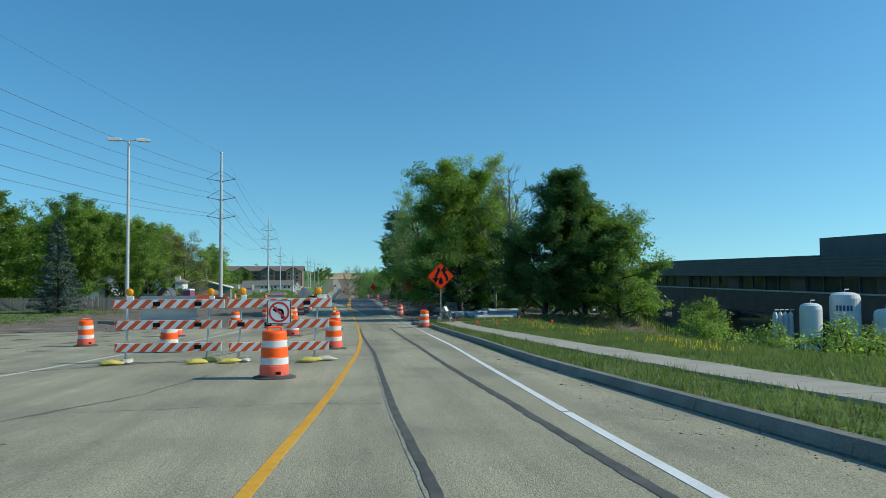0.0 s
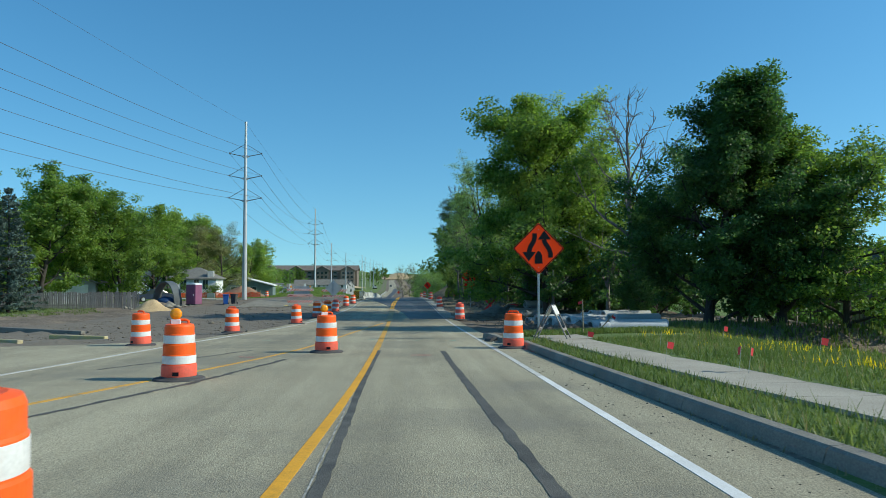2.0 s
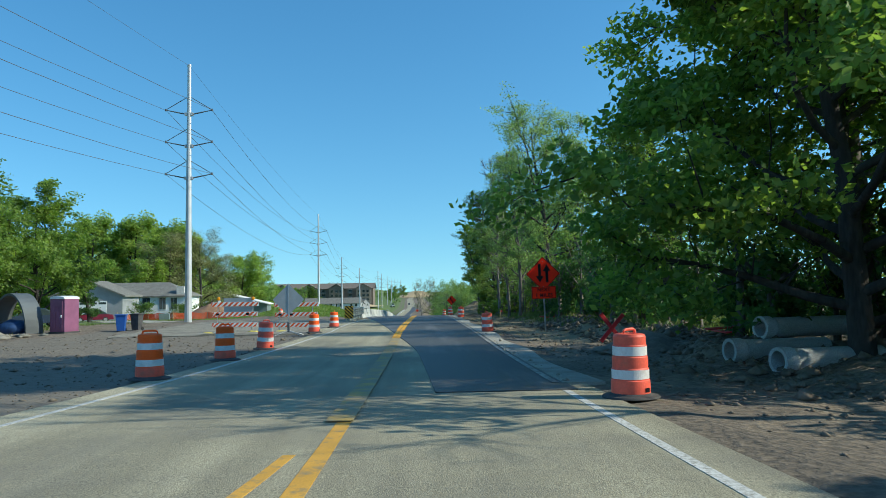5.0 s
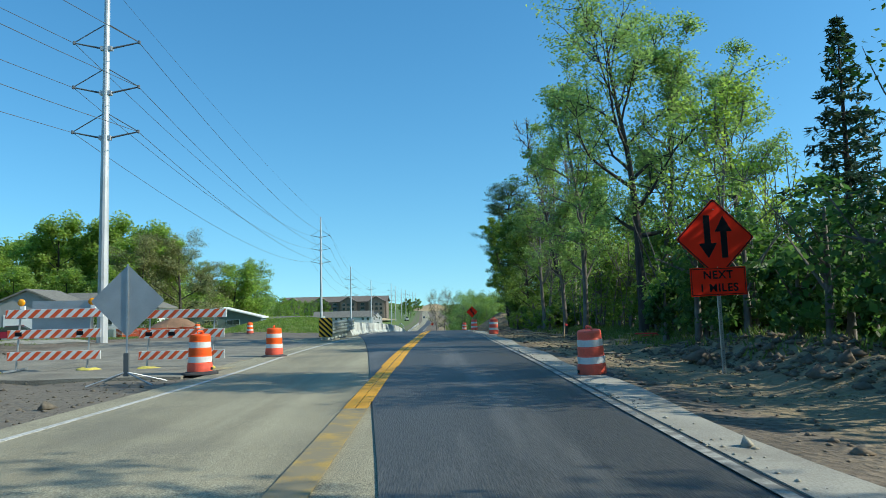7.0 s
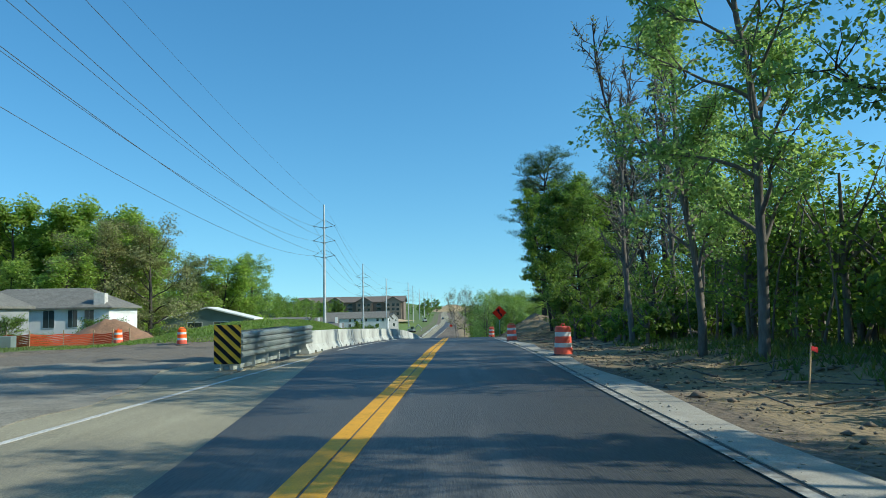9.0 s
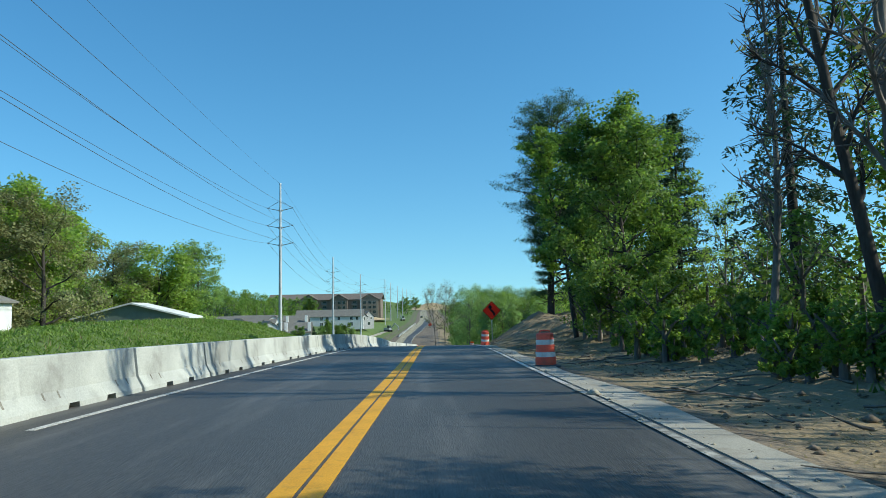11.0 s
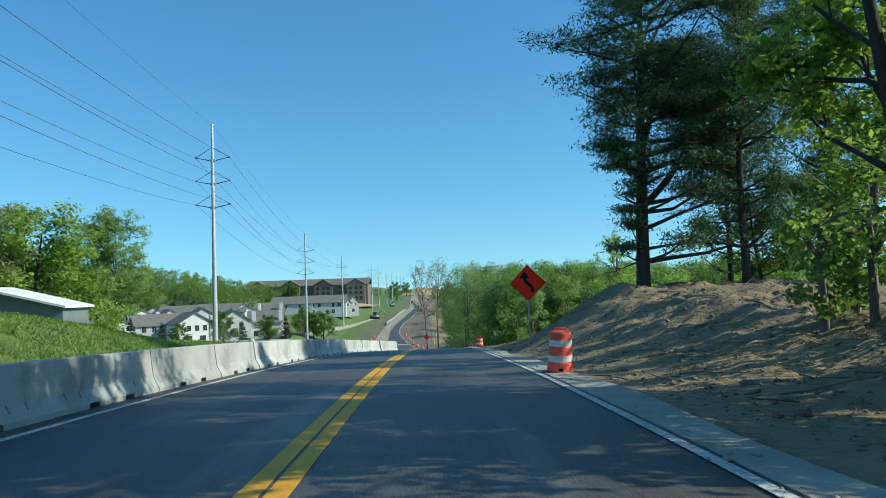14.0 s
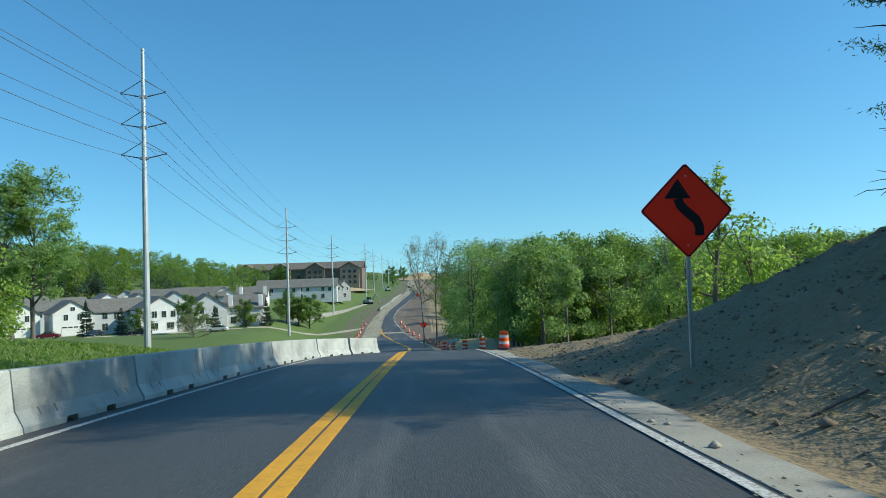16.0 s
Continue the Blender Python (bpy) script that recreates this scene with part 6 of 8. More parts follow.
def barricade(m, width, lights=True, tilt=0.0, panel=False, closed=False, stripes_right=True, lab="three-rail striped barricade with amber lights"):
    d = thing("barricade", lab, "barricade", m, group="striped barricades")
    for z in (0.28, 0.86, 1.4):
        striped_rail(d, -width / 2 + (0.06 if z < 1 else 0), width / 2 + (0.06 if z > 1 else 0), z, z + 0.23, -0.02, stripes_right)
        for x in (-width * 0.36, -width * 0.1, width * 0.28):
            if rng.uniform() < 0.35:
                bm = bmesh.new()
                box(bm, x - 0.09, x + 0.09, -0.0245, -0.0205, z + 0.06, z + 0.17)
                part("sticker", bm, M["sign_black"], d, "small dark sticker")
    for x in (-width * 0.37, width * 0.37):
        bm = bmesh.new()
        tube(bm, [(x - 0.05, 0.045, 0.02), (x + 0.05, 0.045, 1.66)], 0.026, 8)
        part("upright", bm, M["steel"], d, "rusty square steel upright")
        bm = bmesh.new()
        box(bm, x - 0.09, x - 0.03, -0.6, 0.65, 0.0, 0.04)
        part("foot", bm, M["steel"], d)
        if lights:
            bm = bmesh.new()
            box(bm, x + 0.02, x + 0.15, 0.03, 0.1, 1.62, 1.72)
            li = part("warning_light", bevelled(bm, 0.01), M["sign_white"], d, "white lamp battery case")
            bm = bmesh.new()
            lathe(bm, [(0.03, -0.035), (0.09, -0.03), (0.1, 0.0), (0.09, 0.03), (0.03, 0.035)], 20, m=pose(x + 0.05, 0.05, 1.82, 90, 0, 0))
            part("amber_lens", bm, M["amber"], li, "round amber lens", smooth=True)
    return d


def no_left_turn(d, xc, zc, w=0.62):
    bm = bmesh.new()
    box(bm, xc - w / 2, xc + w / 2, -0.05, -0.045, zc - w / 2, zc + w / 2)
    p = part("sign_plate", bm, M["sign_white"], d, "square white no-left-turn sign")
    bm = bmesh.new()
    e = w / 2
    for x0, x1, z0, z1 in ((-e + 0.01, e - 0.01, e - 0.03, e - 0.012), (-e + 0.01, e - 0.01, -e + 0.012, -e + 0.03), (-e + 0.012, -e + 0.03, -e + 0.03, e - 0.03), (e - 0.03, e - 0.012, -e + 0.03, e - 0.03)):
        box(bm, xc + x0, xc + x1, -0.0515, -0.0495, zc + z0, zc + z1)
    part("border", bm, M["sign_black"], p)
    s = w / 0.62
    arrow = band([(0.09, -0.17), (0.09, 0.0), (0.06, 0.05), (0.0, 0.06), (-0.06, 0.06)], 0.07) + [[(-0.06, -0.02), (-0.06, 0.15), (-0.17, 0.06)]]
    o = shape(p, [[(x, z) for x, z in q] for q in arrow], zc, M["sign_black"], "symbol", s, y=-0.0525)
    o.location.x = xc
    bm = bmesh.new()
    n, ro, ri = 40, 0.265 * s, 0.215 * s
    vo = [bm.verts.new((xc + ro * math.cos(2 * math.pi * k / n), -0.0535, zc + ro * math.sin(2 * math.pi * k / n))) for k in range(n)]
    vi = [bm.verts.new((xc + ri * math.cos(2 * math.pi * k / n), -0.0535, zc + ri * math.sin(2 * math.pi * k / n))) for k in range(n)]
    for k in range(n):
        bm.faces.new((vo[k], vo[(k + 1) % n], vi[(k + 1) % n], vi[k]))
    box(bm, -0.23 * s, 0.23 * s, -0.0545, -0.0532, -0.024 * s, 0.024 * s, pose(xc, 0, zc, 0, 45, 0))
    part("symbol", bm, M["flag_red"], p, "red ring with a slash")


b_l = barricade(pose(-4.4, 19.9, road_z(0, 19.9), 0, 0, -2), 2.75, lab="striped barricade with grey panel and amber lights")
bm = bmesh.new()
box(bm, -0.7, 0.72, 0.08, 0.1, 1.05, 1.72)
part("panel", bm, M["sign_back"], b_l, "plain grey-blue metal panel")
b_r = barricade(pose(-1.55, 19.45, road_z(0, 19.45), 0, 0, 1), 2.6, lab="striped barricade carrying a no-left-turn sign")
no_left_turn(b_r, 0.02, 1.28)
for x, y, a, s, yl in ((-5.6, 19.3, 10, 1, True), (-5.35, 19.8, 100, 2, False), (-3.55, 19.2, 20, 3, True), (-3.35, 19.75, 160, 4, True), (-2.75, 19.2, 200, 5, True), (-2.45, 19.6, 120, 6, False), (-0.75, 19.0, 190, 7, True), (-0.35, 19.4, 15, 8, False)):
    sandbag(x, y, a, s, yl)

b1 = barricade(pose(-7.75, 93.5, gz(-7.75, 93.5) + 0.06, 0, 0, 2), 2.5)
b2 = barricade(pose(-4.5, 93.9, gz(-4.5, 93.9), 0, 0, -1), 2.4, lights=False, lab="striped barricade on torn gravel ground")
bm = bmesh.new()
box(bm, -0.6, 1.0, 0.08, 0.1, 0.95, 1.85)
part("panel", bm, M["sign_back"], b1, "grey back of a road sign")
for x, y, a, s in ((-9.0, 92.9, 10, 21), (-6.7, 93.0, 150, 22), (-6.6, 93.3, 60, 23), (-5.2, 93.5, 20, 24), (-3.6, 93.5, 120, 25)):
    sandbag(x, y, a, s, True, gz(x, y))


def back_sign(m):
    d = thing("portable_sign", "grey back of a diamond sign on a folding stand", "road sign", m)
    bm = bmesh.new()
    slab(bm, [(x, z + 1.98) for x, z in rounded_diamond(0.86)], 0.006)
    part("sign_plate", bm, M["sign_back"], d)
    bm = bmesh.new()
    box(bm, -0.02, 0.02, -0.03, -0.004, 0.25, 2.86)
    part("mast", bm, M["steel"], d)
    bm = bmesh.new()
    box(bm, -0.06, 0.06, -0.08, 0.0, 0.2, 0.75)
    part("spring_base", bevelled(bm, 0.01), M["metal_dark"], d)
    for sx, sy in ((-0.75, -0.5), (0.75, -0.5), (-0.75, 0.6), (0.75, 0.6)):
        bm = bmesh.new()
        tube(bm, [(0, -0.04, 0.3), (sx, sy, 0.02)], 0.018, 6)
        part("leg", bm, M["steel"], d)
    return d


back_sign(pose(-4.15, 89.5, gz(-4.15, 89.5), 0, 0, 3)).scale = (0.9, 0.9, 0.9)
tagged(part("timber", bevelled((lambda b: (box(b, -1.2, 1.2, -0.05, 0.05, 0, 0.05), b)[1])(bmesh.new()), 0.008), M["siding_white"], None), "white timber lying on gravel", "timber").matrix_basis = pose(-5.8, 92.0, gz(-5.8, 92.0), 0, 0, 12)


# ---- crash cushion at the barrier's head ----
def crash_cushion(m):
    d = thing("crash_cushion", "galvanised crash cushion with yellow and black chevron board", "crash cushion", m)
    bm = bmesh.new()
    box(bm, -0.36, 0.36, -0.02, 0.0, 0.18, 1.21)
    bd = part("chevron_board", bm, M["chev_yellow"], d, "yellow board with black diagonal stripes")
    for k in range(8):
        z = -0.55 + k * 0.28
        q = [(-0.36, z + 0.68), (0.36, z), (0.36, z + 0.14), (-0.36, z + 0.82)]
        bm = bmesh.new()
        bm.faces.new([bm.verts.new((x, -0.0235, zz)) for x, zz in q])
        for zc, sg in ((0.18, -1), (1.21, 1)):
            bmesh.ops.bisect_plane(bm, geom=bm.verts[:] + bm.edges[:] + bm.faces[:], plane_co=(0, 0, zc), plane_no=(0, 0, sg), clear_outer=True)
        if bm.faces:
            part("stripe", bm, M["sign_black"], bd)
        else:
            bm.free()
    # overlapping rails with four swells each, spreading a little towards the barrier
    prof = [(0.0, 0.0)]
    for k in range(4):
        prof += [(0.06, 0.03 + 0.17 * k), (0.075, 0.08 + 0.17 * k), (0.06, 0.13 + 0.17 * k), (0.0, 0.17 + 0.17 * k)]
    for s in (-1, 1):
        for k in range(6):
            bm = bmesh.new()
            y0 = 0.12 + k * 1.36
            rows = []
            for y in (y0, y0 + 1.5):
                rows.append([bm.verts.new((s * (0.3 + 0.02 * k + px), y, 0.32 + pz)) for px, pz in prof])
            for i in range(len(prof) - 1):
                bm.faces.new((rows[0][i], rows[1][i], rows[1][i + 1], rows[0][i + 1]))
            bmesh.ops.solidify(bm, geom=bm.faces[:], thickness=0.006)
            part("corrugated_rail", bm, M["cushion"], d, "corrugated galvanised rail")
    for k in range(6):
        bm = bmesh.new()
        y0 = 0.2 + k * 1.36
        box(bm, -0.27, 0.27, y0, y0 + 0.06, 0.12, 0.98)
        box(bm, -0.27, -0.2, y0, y0 + 0.06, 0.0, 0.12)
        box(bm, 0.2, 0.27, y0, y0 + 0.06, 0.0, 0.12)
        part("diaphragm", bm, M["cushion"], d)
    for s in (-1, 1):
        bm = bmesh.new()
        box(bm, s * 0.3 - 0.06, s * 0.3 + 0.06, 0.02, 0.2, 0.0, 0.06)
        part("foot", bm, M["cushion"], d, "short steel skid foot")
    bm = bmesh.new()
    box(bm, -0.06, 0.06, 0.3, 8.2, 0.0, 0.11)
    part("track", bm, M["cushion"], d, "galvanised ground track")
    return d


crash_cushion(pose(-3.35, 113.7, road_z(0, 113.7), 0, 0, -1.5))


# ---- street lamp ----
def street_lamp(m):
    d = thing("street_lamp", "tall grey street lamp with twin flat heads", "street lamp", m)
    bm = bmesh.new()
    lathe(bm, [(0.105, 0.5), (0.065, 10.35)], 14)
    part("pole", bm, M["pole_steel"], d)
    bm = bmesh.new()
    box(bm, -0.18, 0.18, -0.18, 0.18, 0.0, 0.55)
    part("base", bevelled(bm, 0.03), M["sign_back"], d)
    bm = bmesh.new()
    tube(bm, [(-0.6, 0, 10.42), (0, 0, 10.36), (0.6, 0, 10.42)], 0.035, 8)
    part("arm", bm, M["pole_steel"], d)
    for s in (-1, 1):
        bm = bmesh.new()
        slab(bm, [(s * x, 10.42 + z) for x, z in ((0.35, -0.02), (0.45, -0.08), (1.0, -0.09), (1.12, -0.03), (1.05, 0.06), (0.6, 0.09), (0.4, 0.05))][::s], 0.32, pose(0, -0.16, 0))
        part("lamp_head", bevelled(bm, 0.02), M["tank_white"], d, "pale flat lamp head")
    return d


street_lamp(pose(-11.3, 41.6, gz(-11.3, 41.6), 0, 0, 4))


# ---- concrete pipes ----
def make_pipe(m, length, r_in, bell=True):
    d = thing("concrete_pipe", "grey precast concrete drain pipe lying on the ground", "concrete pipe", m, group="drain pipes beside the wood")
    ro = r_in * 1.2
    bm = bmesh.new()
    prof = [(r_in, 0), (ro * 1.14 if bell else ro, 0), (ro * 1.14 if bell else ro, 0.28), (ro, 0.36), (ro, length), (r_in, length)]
    n = 30
    rings = [[bm.verts.new((rr * math.cos(2 * math.pi * k / n), y, rr * math.sin(2 * math.pi * k / n) + ro * 1.1)) for k in range(n)] for rr, y in prof]
    rings.append(rings[0])
    for a, b in zip(rings, rings[1:]):
        for k in range(n):
            bm.faces.new((a[k], a[(k + 1) % n], b[(k + 1) % n], b[k]))
    bmesh.ops.recalc_face_normals(bm, faces=bm.faces[:])
    part("body", bm, M["pipe"], d, smooth=False)
    return d


big, small = make_pipe(pose(8.6, 54.4, gz(8.6, 54.4), 0, 0, -74), 2.5, 0.2), make_pipe(pose(8.7, 50.9, gz(8.7, 50.9), 0, 0, -76), 2.4, 0.145)
for x, y, a, src in ((9.1, 69.2, -77, big), (9.3, 67.4, -76, big), (10.2, 70.0, -76, big), (8.8, 61.4, -62, small), (9.4, 61.9, -60, small), (8.5, 57.1, -74, big), (8.7, 55.8, -72, big), (9.9, 57.6, -74, big), (10.6, 56.4, -74, big), (9.3, 53.7, -74, big), (10.4, 54.8, -76, big), (11.4, 55.6, -74, big), (9.2, 52.1, -72, small), (9.9, 51.4, -74, small), (9.1, 49.4, -74, big), (9.6, 48.7, -76, big), (10.1, 50.2, -74, small), (10.9, 52.9, -74, big), (11.5, 58.2, -72, big)):
    copy_thing(src, pose(x, y, gz(x, y) - 0.02, 0, 0, a + rng.uniform(-3, 3)))
tagged(copy_thing(small, pose(9.0, 47.6, gz(9, 47.6), 0, 0, -96)), "long pale concrete pipe in the grass")


# ---- small things by the kerb end ----
def sawhorse(m):
    d = thing("sawhorse", "weathered folding A-frame barricade in the grass", "sawhorse", m)
    for s in (-1, 1):
        for x in (-0.3, 0.3):
            bm = bmesh.new()
            box(bm, -0.04, 0.04, -0.015, 0.015, 0.0, 1.12, pose(x, s * 0.5, 0, s * 26, 0, 0))
            part("leg", bm, M["fence_wood"], d)
        bm = bmesh.new()
        box(bm, -0.32, 0.32, -0.02, 0.02, 0.8, 1.08, pose(0, s * 0.5, 0, s * 26, 0, 0))
        part("board", bm, M["rail_white"], d, "chipped white board")
        bm = bmesh.new()
        box(bm, -0.3, 0.3, -0.02, 0.02, 0.3, 0.38, pose(0, s * 0.5, 0, s * 26, 0, 0))
        part("brace", bm, M["fence_wood"], d)
    return d


sawhorse(pose(6.1, 42.3, road_z(0, 42.3) + 0.16, 0, 0, 68))


def stake(x, y, h, lean, flag="flag_red"):
    d = thing("survey_stake", "pale wooden survey stake with pink ribbon", "survey stake", pose(x, y, gz(x, y), lean, lean * 0.7, rng.uniform(0, 180)), group="survey stakes")
    bm = bmesh.new()
    box(bm, -0.015, 0.015, -0.008, 0.008, -0.1, h)
    part("stick", bm, M["wood_new"], d)
    bm = bmesh.new()
    slab(bm, [(0, h - 0.12), (0.16, h - 0.16), (0.15, h - 0.07), (0, h - 0.05)], 0.004, pose(0, -0.012, 0))
    part("ribbon", bm, M["flag_red"], d, "pink ribbon")


stake(7.5, 44.2, 1.1, 3)
stake(8.6, 46.5, 0.9, 38)
stake(8.2, 106.0, 0.9, 4)


def wire_flag(x, y, a):
    d = thing("marker_flag", "small red utility marker flag in the grass", "marker flag", pose(x, y, gz(x, y), 6, 4, a), group="utility marker flags")
    bm = bmesh.new()
    tube(bm, [(0, 0, -0.05), (0, 0, 0.42)], 0.003, 5)
    part("wire", bm, M["steel"], d)
    bm = bmesh.new()
    slab(bm, [(0, 0.3), (0.14, 0.28), (0.15, 0.4), (0, 0.42)], 0.002)
    part("flag", bm, M["flag_red"], d)


for x, y, a in ((6.4, 34.2, 20), (6.9, 32.4, 80), (6.95, 32.2, 50), (8.9, 33.6, 10), (9.3, 31.6, 40), (7.4, 37.2, 70), (6.1, 38.5, 0), (9.6, 38.9, 30)):
    wire_flag(x, y, a)


def fallen_marker(x, y, a, tall=False):
    d = thing("traffic_marker", "red plastic cross-shaped marker on the shoulder", "traffic marker", pose(x, y, gz(x, y) + 0.05, 0, 0, a))
    for k, t in enumerate((25, 155)):
        bm = bmesh.new()
        box(bm, -0.62, 0.62, -0.02 + k * 0.05, 0.02 + k * 0.05, -0.07, 0.07, pose(0, 0, 0.55 if tall else 0.12, 0, 52 if k else -48, 0) if tall else pose(0, 0, 0.08 + k * 0.03, 82, 0, t))
        part("bar", bevelled(bm, 0.01), M["flag_red"], d)


fallen_marker(8.9, 78.2, 5, True)
fallen_marker(11.3, 103.5, 20)
fallen_marker(9.9, 71.5, 60)


# ---- commercial building on the right ----
def office():
    d = thing("office_building", "low brown brick office building with ribbon windows", "building", pose(44, 0, 0))
    bm = bmesh.new()
    box(bm, 0.0, 30, 30, 101, -5.2, -2.65)
    box(bm, 0.25, 30, 30, 101, -2.65 - 1.4 + 1.4, -2.6)
    part("wall", bm, M["brick_brown"], d, "brown brick lower wall")
    bm = bmesh.new()
    box(bm, 0.0, 30, 30, 101, -2.6, -0.38)
    part("wall", bm, M["brick_brown"], d, "brown brick spandrel wall")
    bm = bmesh.new()
    box(bm, -0.06, 30, 29.9, 101.1, -0.38, -0.24)
    part("sill_band", bm, M["pale_stone"], d, "pale sill band")
    bm = bmesh.new()
    box(bm, 0.5, 30, 30.5, 100.5, -0.24, 1.2)
    part("wall", bm, M["metal_dark"], d)
    bm = bmesh.new()
    for k in range(6):
        z = 1.2 + k * 0.31
        box(bm, -0.5 - 0.02 * (k % 2), 30, 29.5, 101.5, z, z + 0.295)
    part("fascia", bm, M["metal_dark"], d, "dark ribbed metal fascia")
    bm = bmesh.new()
    box(bm, -0.56, 30, 29.4, 101.6, 3.06, 3.14)
    part("roof", bm, M["metal_dark"], d)
    bm = bmesh.new()
    box(bm, 1.0, 22, 30, 63.5, 3.14, 4.8)
    part("plant_room", bm, M["metal_dark"], d, "raised dark roof block")
    y = 99.6
    k = 0
    while y > 32:
        w = 2.35
        if k % 5 != 4:
            bm = bmesh.new()
            box(bm, 0.34, 0.42, y - w, y - 0.12, -0.2, 1.15)
            wi = part("window", bm, M["dark_glass"], d, "dark reflective window")
            bm = bmesh.new()
            box(bm, 0.2, 0.36, y - 0.12, y, -0.24, 1.2)
            part("mullion", bm, M["metal_dark"], wi)
        else:
            bm = bmesh.new()
            box(bm, 0.05, 0.5, y - w, y, -0.24, 1.2)
            part("pier", bm, M["brick_brown"], d)
        if k % 5 in (0, 1, 2) and y > 60:
            bm = bmesh.new()
            box(bm, -0.03, 0.05, y - w, y - 0.15, -4.3, -2.85)
            part("window", bm, M["dark_glass"], d, "dark reflective window")
        y -= w
        k += 1
    bm = bmesh.new()
    slab(bm, [(0, -2.6), (-2.6, -3.3), (-2.6, -3.5), (0, -3.4)], 3.2, pose(0, 76, 0))
    part("awning", bm, M["car_blue"], d, "dark blue entrance awning")
    return d


office()


def tank(x, y, r, top, base, mark=False):
    d = thing("gas_tank", "white upright gas storage tank" if not mark else "tall white gas tank with blue marking", "tank", pose(x, y, 0), group="gas tanks")
    bm = bmesh.new()
    lathe(bm, [(r, base), (r, top - 0.45), (r * 0.92, top - 0.2), (r * 0.6, top - 0.05), (0.1, top)], 28)
    part("shell", bm, M["tank_white"], d, smooth=False)
    for k in range(3):
        a = k * 2.1 + 0.4
        bm = bmesh.new()
        tube(bm, [(r * 0.85 * math.cos(a), r * 0.85 * math.sin(a), base - 0.9), (r * 0.85 * math.cos(a), r * 0.85 * math.sin(a), base + 0.1)], 0.08, 6)
        part("leg", bm, M["tank_white"], d)
    bm = bmesh.new()
    tube(bm, [(0, 0, top - 0.1), (0, 0, top + 0.18), (0.3, 0, top + 0.18)], 0.05, 6)
    part("vent", bm, M["tank_white"], d)
    if mark:
        bm = bmesh.new()
        for k in range(5):
            a = math.radians(196 + k * 13 + 8)
            box(bm, -0.075, 0.075, -0.012, 0.0, -0.2, 0.2, pose((r + 0.01) * math.cos(a), (r + 0.01) * math.sin(a), top - 1.15, 0, 0, math.degrees(a) + 90))
        part("marking", bm, M["tank_blue"], d, "blue marking bars")


tank(36.5, 48.8, 1.02, 0.15, -3.8, True)
tank(33.5, 48.4, 0.75, -0.6, -3.8)
tank(38.5, 47.2, 0.8, -1.0, -3.8)
for k in range(4):
    tank(34.6 + 0.45 * k, 54.5, 0.2, -1.6, -3.8)

fence_r = tagged(new("picket_fence"), "black metal picket fence along the slope", "fence", kind="structure")
pm = None
for k in range(150):
    y = 8 + k * 0.33
    bm = None
    if pm is None:
        b0 = bmesh.new()
        box(b0, -0.012, 0.012, -0.012, 0.012, -0.1, 1.2)
        pm = part("picket", b0, M["sign_black"], fence_r)
        pm.location = (22.5, y, gz(22.5, y))
    else:
        o = new("picket", pm.data)
        o.parent = fence_r
        o.location = (22.5, y, gz(22.5, y))
for dz in (0.2, 1.05):
    bm = bmesh.new()
    tube(bm, [(22.5, 8 + 2 * k, gz(22.5, 8 + 2 * k) + dz) for k in range(26)], 0.018, 5)
    part("rail", bm, M["sign_black"], fence_r)
shrub = plant(grow_broadleaf(61, 2.3, 1.8, 0.02, 5000, 0.13, 14, 1.0, spread_up=0.8), 21.2, 34.5, "rounded light green shrub by black fence", "leaf_light", name="shrub", category="shrub", group="shrubs by the fence")
for x, y, a, s in ((20.2, 27.0, 80, 1.15), (22.6, 42.5, 150, 1.1), (24.5, 30.5, 220, 1.0), (21.0, 20.5, 300, 1.2), (27, 52, 30, 1.2), (19.2, 23.5, 200, 0.9)):
    again(shrub, x, y, a, s)


# ---- vehicles ----
def make_car(m, paint, lab, van=False):
    d = thing("car", lab, "car", m, group="parked cars")
    low = [(-2.25, 0.32), (-2.28, 0.62), (-2.15, 0.82), (-1.15, 0.93), (1.55, 0.96), (2.1, 0.9), (2.25, 0.6), (2.2, 0.32)]
    bm = bmesh.new()
    slab(bm, low[::-1], 1.75, pose(0, -0.875, 0))
    part("body", bevelled(bm, 0.06, 2), paint, d)
    top = [(-1.2, 0.92), (-0.55, 1.42), (0.75, 1.46), (1.65, 0.95)] if not van else [(-1.2, 0.92), (-0.7, 1.7), (2.0, 1.72), (2.15, 0.95)]
    bm = bmesh.new()
    slab(bm, top[::-1], 1.5, pose(0, -0.75, 0))
    cab = part("cabin", bevelled(bm, 0.05, 2), M["dark_glass"], d, "dark glazed cabin")
    bm = bmesh.new()
    slab(bm, [(x, z) for x, z in ((top[1][0] - 0.08, top[1][1] - 0.06), (top[1][0] + 0.05, top[1][1] + 0.025), (top[2][0], top[2][1] + 0.025), (top[2][0] + 0.15, top[2][1] - 0.08))][::-1], 1.44, pose(0, -0.72, 0))
    part("roof", bm, paint, cab)
    for x in (-1.4, 1.35):
        for s in (-1, 1):
            bm = bmesh.new()
            lathe(bm, [(0.32, -0.1), (0.33, 0), (0.32, 0.1)], 18, m=pose(x, s * 0.8, 0.33, 90, 0, 0))
            w = part("wheel", bm, M["tyre"], d)
            bm = bmesh.new()
            lathe(bm, [(0.2, -0.115), (0.2, 0.115)], 14, m=pose(x, s * 0.8, 0.33, 90, 0, 0))
            part("rim", bm, M["steel"], w)
    for s in (-1, 1):
        bm = bmesh.new()
        box(bm, -2.27, -2.1, s * 0.62 - 0.18, s * 0.62 + 0.18, 0.62, 0.76)
        part("headlight", bm, M["lamp_clear"], d)
    return d


